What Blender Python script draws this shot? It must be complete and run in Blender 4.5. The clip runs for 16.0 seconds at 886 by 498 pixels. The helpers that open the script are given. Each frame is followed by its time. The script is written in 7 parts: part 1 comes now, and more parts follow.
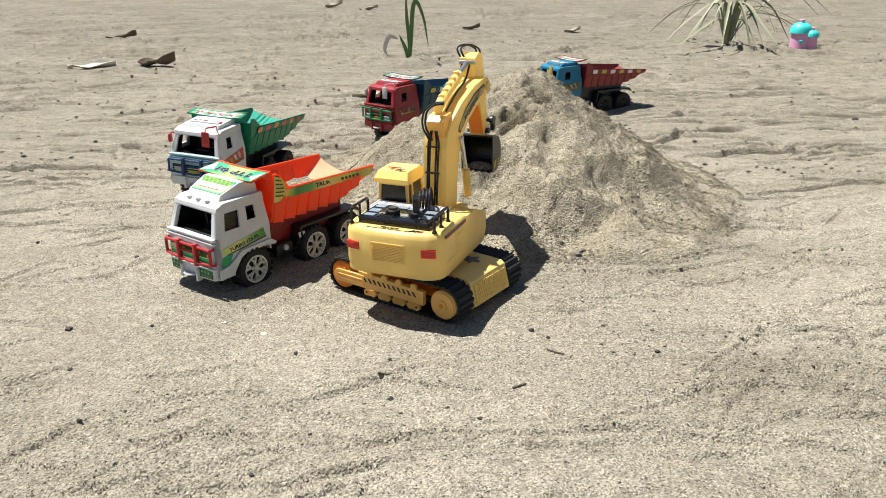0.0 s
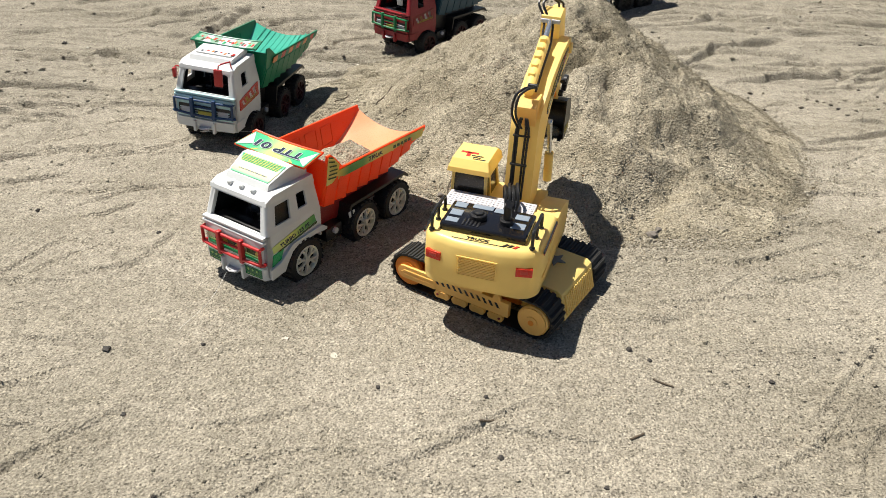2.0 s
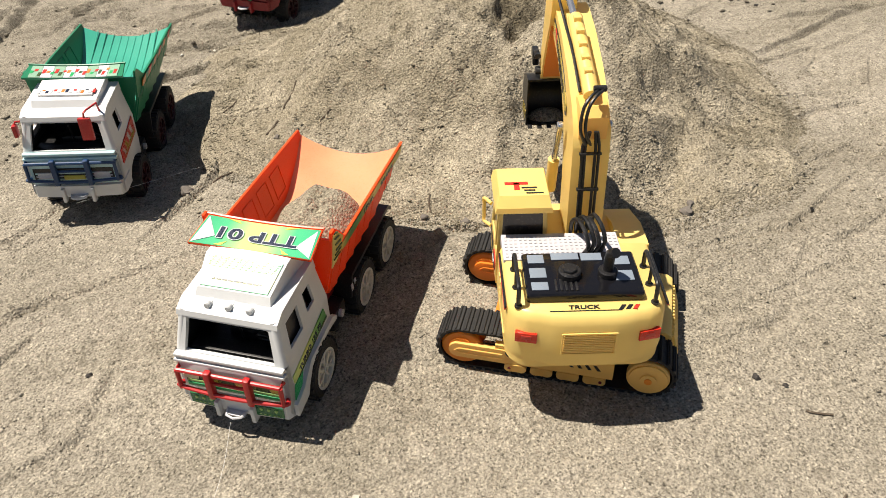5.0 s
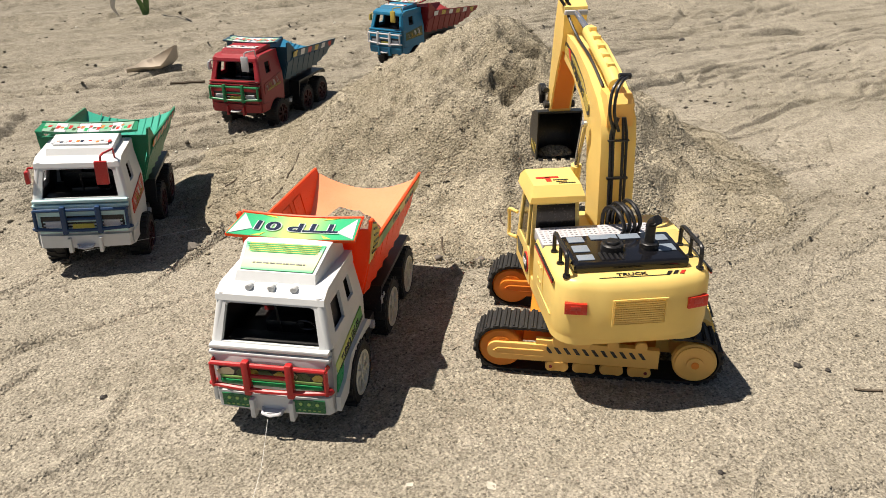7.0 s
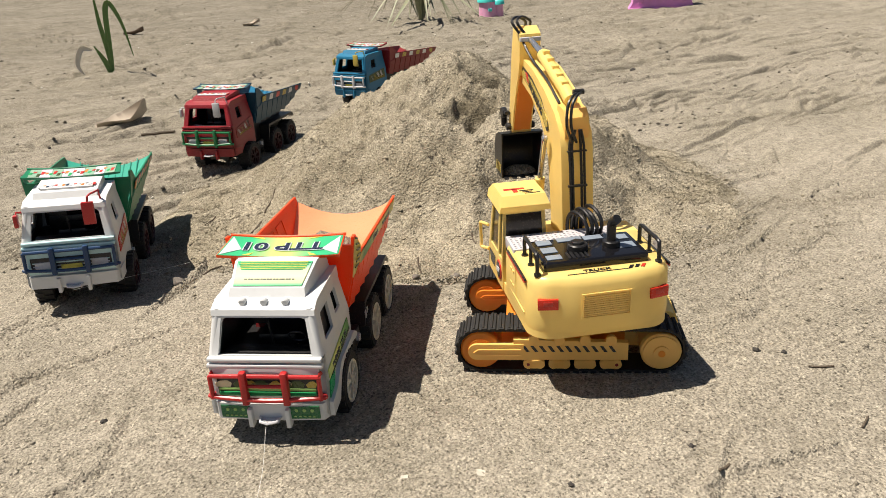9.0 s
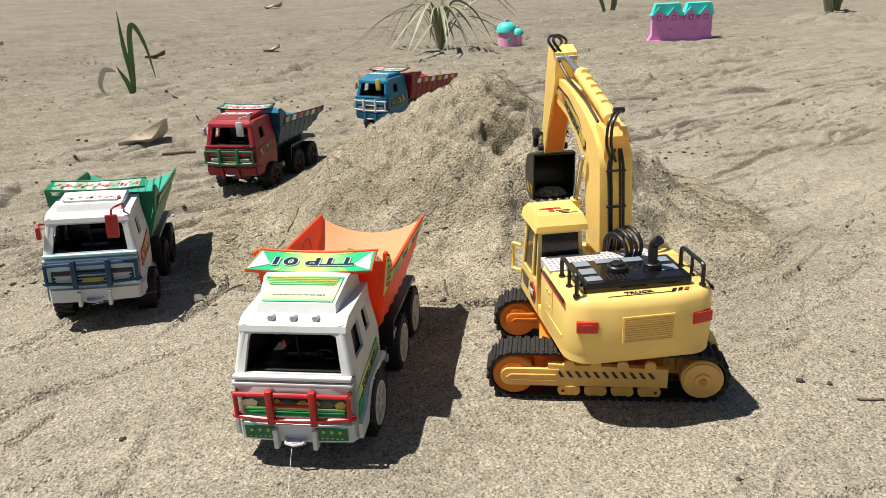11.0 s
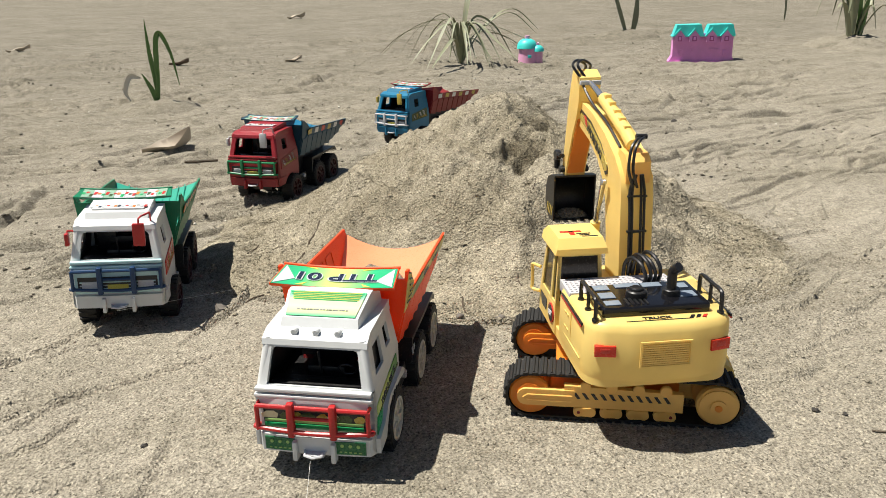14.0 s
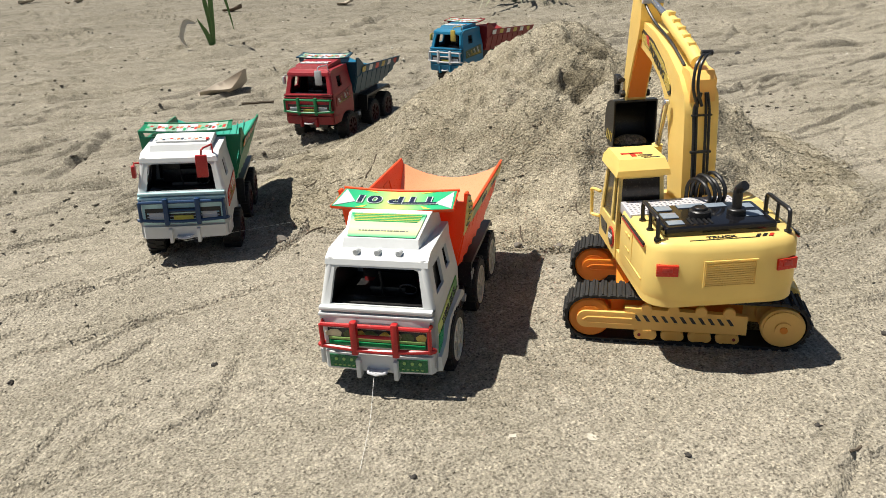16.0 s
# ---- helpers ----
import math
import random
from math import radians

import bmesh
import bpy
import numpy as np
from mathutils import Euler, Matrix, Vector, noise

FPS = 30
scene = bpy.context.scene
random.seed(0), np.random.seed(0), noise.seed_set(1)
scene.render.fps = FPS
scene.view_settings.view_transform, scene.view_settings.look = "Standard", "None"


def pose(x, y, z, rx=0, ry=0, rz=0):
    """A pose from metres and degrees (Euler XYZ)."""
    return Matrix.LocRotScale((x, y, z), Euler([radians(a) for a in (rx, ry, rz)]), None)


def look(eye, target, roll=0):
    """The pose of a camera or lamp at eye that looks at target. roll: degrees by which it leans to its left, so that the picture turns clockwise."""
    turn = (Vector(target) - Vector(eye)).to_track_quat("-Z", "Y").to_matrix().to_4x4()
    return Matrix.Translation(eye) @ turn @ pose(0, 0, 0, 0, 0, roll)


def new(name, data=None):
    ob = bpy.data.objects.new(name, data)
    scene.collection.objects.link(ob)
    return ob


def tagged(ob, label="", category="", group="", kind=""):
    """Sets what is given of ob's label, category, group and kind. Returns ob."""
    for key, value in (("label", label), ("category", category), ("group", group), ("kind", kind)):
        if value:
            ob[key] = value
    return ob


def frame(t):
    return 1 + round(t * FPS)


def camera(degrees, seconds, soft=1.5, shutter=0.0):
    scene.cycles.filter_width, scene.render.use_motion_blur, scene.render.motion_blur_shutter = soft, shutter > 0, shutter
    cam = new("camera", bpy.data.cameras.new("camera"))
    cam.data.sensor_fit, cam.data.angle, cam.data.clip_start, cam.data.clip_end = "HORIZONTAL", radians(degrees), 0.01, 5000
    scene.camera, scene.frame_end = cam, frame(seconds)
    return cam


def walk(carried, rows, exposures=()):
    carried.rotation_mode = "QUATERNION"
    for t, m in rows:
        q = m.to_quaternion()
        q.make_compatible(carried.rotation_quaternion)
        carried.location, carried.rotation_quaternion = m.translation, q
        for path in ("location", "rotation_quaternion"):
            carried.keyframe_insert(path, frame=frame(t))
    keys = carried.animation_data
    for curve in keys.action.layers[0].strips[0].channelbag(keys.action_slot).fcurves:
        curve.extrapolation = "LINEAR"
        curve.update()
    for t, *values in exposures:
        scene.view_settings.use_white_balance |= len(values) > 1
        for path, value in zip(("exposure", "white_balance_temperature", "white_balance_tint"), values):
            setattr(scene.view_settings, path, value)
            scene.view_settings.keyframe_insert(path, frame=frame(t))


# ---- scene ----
cam = camera(59.8, 16.0, soft=0.75)
PATH = [
    (0, (0.006, -0.039, 0.629), (0.002, 1.825, -0.095), -0.4),
    (0.5, (-0.024, -0.011, 0.64), (-0.01, 1.863, -0.058), 1.3),
    (1, (-0.076, 0.064, 0.649), (-0.099, 1.975, 0.059), -0.4),
    (1.5, (-0.142, 0.168, 0.688), (-0.144, 1.909, -0.296), 0.7),
    (2, (-0.219, 0.238, 0.793), (-0.093, 1.922, -0.279), 2.2),
    (2.5, (-0.282, 0.336, 0.782), (-0.064, 1.98, -0.335), -0.8),
    (3, (-0.322, 0.453, 0.775), (-0.125, 2.102, -0.341), -1.8),
    (3.5, (-0.339, 0.544, 0.795), (-0.249, 2.143, -0.404), -4.6),
    (4, (-0.356, 0.618, 0.781), (-0.167, 2.191, -0.44), -3.0),
    (4.5, (-0.424, 0.678, 0.79), (-0.065, 2.181, -0.48), -4.1),
    (4.7, (-0.447, 0.691, 0.794), (0.008, 2.156, -0.489), -3.4),
    (6.8, (-0.631, 0.618, 0.623), (0.181, 2.226, -0.246), -1.4),
    (7, (-0.637, 0.62, 0.594), (0.153, 2.239, -0.274), -1.2),
    (7.5, (-0.638, 0.626, 0.602), (0.086, 2.313, -0.192), -1.7),
    (8, (-0.65, 0.595, 0.6), (0.086, 2.276, -0.195), -4.5),
    (8.5, (-0.663, 0.559, 0.588), (0.147, 2.207, -0.205), -3.6),
    (8.7, (-0.675, 0.552, 0.585), (0.199, 2.171, -0.197), -3.6),
    (10.8, (-0.701, 0.584, 0.562), (0.184, 2.243, -0.122), -3.1),
    (11, (-0.701, 0.59, 0.558), (0.177, 2.248, -0.135), -2.6),
    (11.5, (-0.706, 0.601, 0.558), (0.15, 2.258, -0.166), -1.7),
    (12, (-0.706, 0.598, 0.564), (0.175, 2.252, -0.136), -2.0),
    (12.5, (-0.709, 0.594, 0.57), (0.085, 2.3, -0.105), -4.0),
    (13, (-0.712, 0.587, 0.566), (0.059, 2.312, -0.09), -4.8),
    (13.5, (-0.71, 0.584, 0.573), (0.185, 2.239, -0.107), -0.5),
    (14, (-0.716, 0.585, 0.573), (0.138, 2.268, -0.09), -1.2),
    (14.5, (-0.718, 0.582, 0.564), (0.15, 2.268, -0.073), -3.5),
    (15, (-0.717, 0.58, 0.548), (0.105, 2.26, -0.16), -4.5),
    (15.1, (-0.718, 0.581, 0.55), (0.1, 2.256, -0.174), -4.4),
    (15.5, (-0.727, 0.577, 0.542), (-0.023, 2.293, -0.207), -3.3),
    (16, (-0.73, 0.577, 0.542), (-0.025, 2.277, -0.241), -3.2),
]
walk(cam, [(t, look(eye, target, roll)) for t, eye, target, roll in PATH],
     exposures=[(0, 1.02, 6300, 10), (1, 1.04, 6300, 10), (1.5, 1.06, 6350, 11), (2, 0.84, 6500, 11), (2.5, 0.80, 6600, 11), (3.5, 0.74, 6850, 13), (7, 0.76, 6900, 14), (8.7, 0.76, 6900, 14), (11, 0.77, 6600, 11), (13, 0.77, 6550, 10), (15, 0.77, 6550, 10), (16, 0.74, 6550, 10)])

# ---- light: clear sky, high sun from the back left ----
SUN = Vector((-0.35, 0.226, 1.0)).normalized()
world = bpy.data.worlds.new("sky")
scene.world = world
world.use_nodes = True
sky = world.node_tree.nodes.new("ShaderNodeTexSky")
sky.sky_type, sky.sun_disc = "NISHITA", False
sky.sun_elevation, sky.sun_rotation = math.asin(SUN.z), math.atan2(SUN.x, SUN.y)
background = world.node_tree.nodes["Background"]
background.inputs["Strength"].default_value = 0.039
world.node_tree.links.new(sky.outputs[0], background.inputs["Color"])
sun = new("sun", bpy.data.lights.new("sun", "SUN"))
sun.data.energy, sun.data.angle, sun.data.color = 5.0, radians(0.55), (1.0, 0.955, 0.86)
sun.matrix_basis = look(SUN * 20, (0, 0, 0))


# ---- materials ----
def nodes_of(name):
    m = bpy.data.materials.new(name)
    m.use_nodes = True
    nt = m.node_tree
    return m, nt, nt.nodes["Principled BSDF"]


def node(nt, kind, **inputs):
    n = nt.nodes.new(kind)
    for key, value in inputs.items():
        n.inputs[key.replace("_", " ")].default_value = value
    return n


def ramp(nt, source, stops):
    r = nt.nodes.new("ShaderNodeValToRGB")
    e = r.color_ramp.elements
    while len(e) < len(stops):
        e.new(0.5)
    for k, (p, c) in enumerate(stops):
        e[k].position, e[k].color = p, (*c, 1)
    nt.links.new(source, r.inputs[0])
    return r


def mixed(nt, a, b, fac, mode="MIX"):
    m = nt.nodes.new("ShaderNodeMix")
    m.data_type, m.blend_type = "RGBA", mode
    for value, slot in ((fac, 0), (a, 6), (b, 7)):
        if hasattr(value, "is_linked"):
            nt.links.new(value, m.inputs[slot])
        else:
            m.inputs[slot].default_value = value
    return m.outputs[2]


def plastic(name, rgb, rough=0.38, dust=0.10, glow=0.0, depth=0.01, thin=0.0, passing=None):
    """Moulded toy plastic: slight shade drift, film of sand dust, fine scuffs. thin: how much light its shell lets through."""
    m, nt, p = nodes_of(name)
    co = nt.nodes.new("ShaderNodeTexCoord").outputs["Object"]
    big = node(nt, "ShaderNodeTexNoise", Scale=14.0, Detail=4.0, Roughness=0.6)
    fine = node(nt, "ShaderNodeTexNoise", Scale=420.0, Detail=3.0, Roughness=0.7)
    for n in (big, fine):
        nt.links.new(co, n.inputs["Vector"])
    dark = tuple(c * 0.86 for c in rgb)
    base = ramp(nt, big.outputs["Fac"], [(0.32, dark), (0.68, rgb)])
    speck = ramp(nt, fine.outputs["Fac"], [(0.56, (0, 0, 0)), (0.78, (dust * 3, dust * 3, dust * 3))])
    col = mixed(nt, base.outputs[0], (0.42, 0.37, 0.29, 1), speck.outputs[0])
    nt.links.new(col, p.inputs["Base Color"])
    rr = ramp(nt, fine.outputs["Fac"], [(0.3, (rough * 0.8,) * 3), (0.75, (min(1, rough * 1.5),) * 3)])
    nt.links.new(rr.outputs[0], p.inputs["Roughness"])
    p.inputs["IOR"].default_value = 1.47
    b = node(nt, "ShaderNodeBump", Strength=0.05, Distance=0.0005)
    nt.links.new(big.outputs["Fac"], b.inputs["Height"])
    nt.links.new(b.outputs[0], p.inputs["Normal"])
    if glow:
        p.inputs["Subsurface Weight"].default_value = glow
        p.inputs["Subsurface Radius"].default_value = (1.0, 0.85, 0.6)
        p.inputs["Subsurface Scale"].default_value = depth
    if thin:
        passed = nt.nodes.new("ShaderNodeBsdfTranslucent")
        passed.inputs["Color"].default_value = (*(passing or rgb), 1)
        both = nt.nodes.new("ShaderNodeMixShader")
        both.inputs[0].default_value = thin
        nt.links.new(p.outputs[0], both.inputs[1])
        nt.links.new(passed.outputs[0], both.inputs[2])
        nt.links.new(both.outputs[0], nt.nodes["Material Output"].inputs["Surface"])
    return m


def sand_material(name, light, dark, drift=1.0, damp=()):
    """Coarse volcanic sand: pale and dark grains, tone drifts and streaks, crumbly relief."""
    m, nt, p = nodes_of(name)
    co = nt.nodes.new("ShaderNodeNewGeometry").outputs["Position"]
    grain = node(nt, "ShaderNodeTexNoise", Scale=300.0, Detail=4.0, Roughness=0.72)
    mid = node(nt, "ShaderNodeTexNoise", Scale=42.0, Detail=6.0, Roughness=0.65)
    broad = node(nt, "ShaderNodeTexNoise", Scale=1.7, Detail=6.0, Roughness=0.6, Distortion=0.6)
    grit = node(nt, "ShaderNodeTexVoronoi", Scale=370.0)
    crumb = node(nt, "ShaderNodeTexVoronoi", Scale=220.0)
    lump = node(nt, "ShaderNodeTexNoise", Scale=88.0, Detail=4.0, Roughness=0.6)
    patchy = node(nt, "ShaderNodeTexNoise", Scale=0.9, Detail=3.0)
    for n in (grain, mid, broad, grit, crumb, lump, patchy):
        nt.links.new(co, n.inputs["Vector"])
    stretch = nt.nodes.new("ShaderNodeMapping")
    stretch.inputs["Rotation"].default_value = (0, 0, radians(9))
    stretch.inputs["Scale"].default_value = (1.3, 5.5, 1.0)
    nt.links.new(co, stretch.inputs["Vector"])
    streak = node(nt, "ShaderNodeTexNoise", Scale=1.0, Detail=7.0, Roughness=0.68, Distortion=0.4)
    nt.links.new(stretch.outputs[0], streak.inputs["Vector"])
    comb = nt.nodes.new("ShaderNodeMapping")
    comb.inputs["Rotation"].default_value = (0, 0, radians(-7))
    comb.inputs["Scale"].default_value = (2.6, 19.0, 1.0)
    nt.links.new(co, comb.inputs["Vector"])
    dragged = node(nt, "ShaderNodeTexNoise", Scale=1.0, Detail=6.0, Roughness=0.62, Distortion=0.8)
    nt.links.new(comb.outputs[0], dragged.inputs["Vector"])
    c1 = ramp(nt, grain.outputs["Fac"], [(0.29, tuple(c * 0.36 for c in dark)), (0.40, dark), (0.56, light), (0.74, tuple(min(1, c * 1.18) for c in light))])
    c2 = ramp(nt, mid.outputs["Fac"], [(0.34, (0.80, 0.79, 0.77)), (0.50, (0.98, 0.97, 0.96)), (0.66, (1.07, 1.06, 1.05))])
    c3 = ramp(nt, broad.outputs["Fac"], [(0.33, (0.84, 0.83, 0.80)), (0.62, (1.06, 1.05, 1.04))])
    c4 = ramp(nt, streak.outputs["Fac"], [(0.28, (0.78, 0.77, 0.75)), (0.44, (0.94, 0.94, 0.93)), (0.52, (1.0, 1.0, 1.0)), (0.68, (1.06, 1.06, 1.06))])
    speckle = ramp(nt, grit.outputs["Color"], [(0.05, (0.26, 0.25, 0.24)), (0.28, (0.82, 0.81, 0.80)), (0.72, (1.06, 1.06, 1.05)), (0.95, (1.45, 1.43, 1.38))])
    col = mixed(nt, c1.outputs[0], c2.outputs[0], 1.0, "MULTIPLY")
    col = mixed(nt, col, speckle.outputs[0], 0.85, "MULTIPLY")
    c5 = ramp(nt, lump.outputs["Fac"], [(0.33, (0.84, 0.83, 0.82)), (0.47, (0.98, 0.98, 0.97)), (0.66, (1.05, 1.05, 1.04))])
    col = mixed(nt, col, c5.outputs[0], 1.0, "MULTIPLY")
    col = mixed(nt, col, c3.outputs[0], drift, "MULTIPLY")
    col = mixed(nt, col, c4.outputs[0], drift, "MULTIPLY")
    # darker round given points: damp sand, and a hollow's shade put into the colour
    for (x, y, z), reach, shade in damp:
        gap = nt.nodes.new("ShaderNodeVectorMath")
        gap.operation = "DISTANCE"
        gap.inputs[1].default_value = (x, y, z)
        nt.links.new(co, gap.inputs[0])
        ragged = nt.nodes.new("ShaderNodeMath")
        ragged.operation = "MULTIPLY_ADD"
        ragged.inputs[1].default_value = reach * 1.4
        nt.links.new(mid.outputs["Fac"], ragged.inputs[0])
        nt.links.new(gap.outputs["Value"], ragged.inputs[2])
        patch = nt.nodes.new("ShaderNodeMapRange")
        patch.inputs[1].default_value, patch.inputs[2].default_value = reach * 1.25, reach * 1.75
        nt.links.new(ragged.outputs[0], patch.inputs[0])
        scar_dark = ramp(nt, patch.outputs[0], [(0.0, (shade, shade * 0.97, shade * 0.90)), (1.0, (1, 1, 1))])
        col = mixed(nt, col, scar_dark.outputs[0], 1.0, "MULTIPLY")
    if damp:
        # dry pale runs over the damp heap
        dry = node(nt, "ShaderNodeTexNoise", Scale=7.0, Detail=5.0, Roughness=0.6, Distortion=0.8)
        nt.links.new(co, dry.inputs["Vector"])
        col = mixed(nt, col, ramp(nt, dry.outputs["Fac"], [(0.42, (0.88, 0.87, 0.84)), (0.54, (1.0, 1.0, 1.0)), (0.66, (1.28, 1.28, 1.28))]).outputs[0], 1.0, "MULTIPLY")
    # evenly darker farther out along y, with a wandering edge
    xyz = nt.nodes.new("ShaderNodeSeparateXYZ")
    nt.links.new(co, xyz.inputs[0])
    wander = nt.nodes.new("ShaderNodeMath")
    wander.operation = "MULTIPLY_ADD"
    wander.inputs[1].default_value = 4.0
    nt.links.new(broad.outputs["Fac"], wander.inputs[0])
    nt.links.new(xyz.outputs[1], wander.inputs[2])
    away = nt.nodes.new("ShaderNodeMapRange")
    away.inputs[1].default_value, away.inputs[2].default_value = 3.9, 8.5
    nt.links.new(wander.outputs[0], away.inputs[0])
    far_tone = ramp(nt, away.outputs[0], [(0.0, (1, 1, 1)), (1.0, (0.70, 0.70, 0.70))])
    col = mixed(nt, col, far_tone.outputs[0], 1.0, "MULTIPLY")
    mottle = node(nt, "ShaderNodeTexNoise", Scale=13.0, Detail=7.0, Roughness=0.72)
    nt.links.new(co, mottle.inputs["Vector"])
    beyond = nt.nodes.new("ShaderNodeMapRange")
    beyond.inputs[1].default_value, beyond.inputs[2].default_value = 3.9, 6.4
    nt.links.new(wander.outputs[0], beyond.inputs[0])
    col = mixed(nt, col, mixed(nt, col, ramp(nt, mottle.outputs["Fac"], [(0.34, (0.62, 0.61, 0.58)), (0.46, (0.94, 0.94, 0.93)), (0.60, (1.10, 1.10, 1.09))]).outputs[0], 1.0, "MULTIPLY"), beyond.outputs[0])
    nt.links.new(col, p.inputs["Base Color"])
    p.inputs["Roughness"].default_value = 0.94
    p.inputs["Diffuse Roughness"].default_value = 0.1
    p.inputs["Specular IOR Level"].default_value = 0.22

    def plus(source, factor, rest):
        h = nt.nodes.new("ShaderNodeMath")
        h.operation = "MULTIPLY_ADD"
        h.inputs[1].default_value = factor
        nt.links.new(source, h.inputs[0])
        nt.links.new(rest, h.inputs[2])
        return h.outputs[0]
    height = plus(crumb.outputs["Distance"], -1.1, grain.outputs["Fac"])
    height = plus(lump.outputs["Fac"], 0.6, height)
    height = plus(mid.outputs["Fac"], 2.2, height)
    where = nt.nodes.new("ShaderNodeMapRange")
    where.inputs[1].default_value, where.inputs[2].default_value = 0.36, 0.62
    nt.links.new(patchy.outputs["Fac"], where.inputs[0])
    drawn = nt.nodes.new("ShaderNodeMath")
    drawn.operation = "MULTIPLY"
    nt.links.new(dragged.outputs["Fac"], drawn.inputs[0])
    nt.links.new(where.outputs[0], drawn.inputs[1])
    height = plus(drawn.outputs[0], 9.0 * drift, height)
    b = node(nt, "ShaderNodeBump", Strength=1.0, Distance=0.0024)
    nt.links.new(height, b.inputs["Height"])
    nt.links.new(b.outputs[0], p.inputs["Normal"])
    return m


def printed(name, axis, stops, mirrored=False):
    """A printed foil whose colour runs along one axis of its thing; stops in metres."""
    m, nt, p = nodes_of(name)
    xyz = nt.nodes.new("ShaderNodeSeparateXYZ")
    nt.links.new(nt.nodes.new("ShaderNodeTexCoord").outputs["Object"], xyz.inputs[0])
    at = xyz.outputs["XYZ".index(axis)]
    if mirrored:
        fold = nt.nodes.new("ShaderNodeMath")
        fold.operation = "ABSOLUTE"
        nt.links.new(at, fold.inputs[0])
        at = fold.outputs[0]
    lo, hi = stops[0][0], stops[-1][0]
    fit = nt.nodes.new("ShaderNodeMapRange")
    fit.inputs[1].default_value, fit.inputs[2].default_value = lo, hi
    nt.links.new(at, fit.inputs[0])
    r = ramp(nt, fit.outputs[0], [((v - lo) / (hi - lo), c) for v, c in stops])
    wear = node(nt, "ShaderNodeTexNoise", Scale=260.0, Detail=4.0)
    col = mixed(nt, r.outputs[0], (0.62, 0.60, 0.52, 1), ramp(nt, wear.outputs["Fac"], [(0.60, (0, 0, 0)), (0.78, (0.3, 0.3, 0.3))]).outputs[0])
    nt.links.new(col, p.inputs["Base Color"])
    p.inputs["Roughness"].default_value = 0.42
    return m


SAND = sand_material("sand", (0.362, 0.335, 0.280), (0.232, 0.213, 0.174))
# the two spots darken the crest scar: damp plus painted hollow shade
HEAP_SAND = sand_material("heap_sand", (0.352, 0.319, 0.249), (0.230, 0.205, 0.156), 0.4, [((0.20, 1.985, 0.20), 0.056, 0.50), ((0.268, 2.05, 0.24), 0.052, 0.46)])
WHITE = plastic("white_plastic", (0.605, 0.620, 0.618), 0.35, 0.04)
ORANGE = plastic("orange_plastic", (1.0, 0.115, 0.022), 0.30, 0.04, thin=0.35, passing=(1.0, 0.20, 0.04))
# bed floor orange: sun glare put into the colour, plus wear and dust
SUNLIT_DUSTY_ORANGE = plastic("sunlit_worn_orange_plastic", (0.96, 0.37, 0.19), 0.28, 0.16, thin=0.25)
YELLOW = plastic("yellow_plastic", (1.0, 0.755, 0.255), 0.33, 0.02, thin=0.36, passing=(1.0, 0.84, 0.38))
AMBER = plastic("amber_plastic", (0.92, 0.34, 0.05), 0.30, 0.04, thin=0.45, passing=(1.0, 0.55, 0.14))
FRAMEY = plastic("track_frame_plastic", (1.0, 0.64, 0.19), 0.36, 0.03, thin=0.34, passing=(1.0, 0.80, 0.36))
BLACK = plastic("black_plastic", (0.0096, 0.0096, 0.0104), 0.34, 0.06)
GLOSSBLACK = plastic("gloss_black_plastic", (0.0064, 0.0064, 0.008), 0.12, 0.01)
LAMPGREEN = plastic("headlight_foil_green", (0.0096, 0.136, 0.048), 0.26, 0.03)
GLASSBLACK = plastic("smoked_window", (0.02, 0.016, 0.012), 0.16, 0.05)
RUBBER = plastic("black_rubber", (0.0104, 0.01, 0.0096), 0.62, 0.06)
CREAM = plastic("cream_plastic", (0.704, 0.672, 0.56), 0.38, 0.04, 0.4, 0.006)
CABRED = plastic("cab_red_plastic", (0.2574, 0.0125, 0.0187), 0.36, 0.10)
RED = plastic("red_plastic", (0.416, 0.0144, 0.016), 0.34, 0.06)
RIMRED = plastic("rim_red_plastic", (0.044, 0.004, 0.0044), 0.40, 0.08)
DARKRED = plastic("dark_red_plastic", (0.204, 0.0102, 0.0122), 0.38, 0.10)
LAMPRED = plastic("red_lamp_sticker", (0.62, 0.028, 0.012), 0.22, 0.02)
GREEN = plastic("green_plastic", (0.008, 0.216, 0.104), 0.34, 0.06, thin=0.2)
# green bed's floor as sunlit: the light is in the colour
SUNLIT_GREEN = plastic("sunlit_green_plastic", (0.04, 0.368, 0.264), 0.32, 0.06, thin=0.15)
BLUE = plastic("navy_plastic", (0.0084, 0.054, 0.093), 0.36, 0.07)
SKYBLUE = plastic("bright_blue_plastic", (0.0062, 0.1435, 0.2621), 0.36, 0.07)
BARBLUE = plastic("bar_blue_plastic", (0.003, 0.034, 0.105), 0.42, 0.03)
PALEBLUE = plastic("pale_blue_plastic", (0.416, 0.624, 0.64), 0.36, 0.05)
BARGREEN = plastic("bar_green_plastic", (0.0064, 0.16, 0.0576), 0.35, 0.06)
SILVER = plastic("silver_plastic", (0.496, 0.504, 0.52), 0.25, 0.04)
STK_GREEN = plastic("sticker_green", (0.0096, 0.336, 0.104), 0.28, 0.03)
STK_YELLOW = plastic("sticker_yellow", (0.624, 0.544, 0.096), 0.28, 0.03)
STK_LIME = plastic("sticker_lime", (0.32, 0.528, 0.16), 0.28, 0.03)
GREYSTICK = plastic("worn_grey_sticker", (0.16, 0.17, 0.16), 0.4, 0.2)
STK_PALE = plastic("printed_pale_blue", (0.192, 0.232, 0.28), 0.3, 0.04)
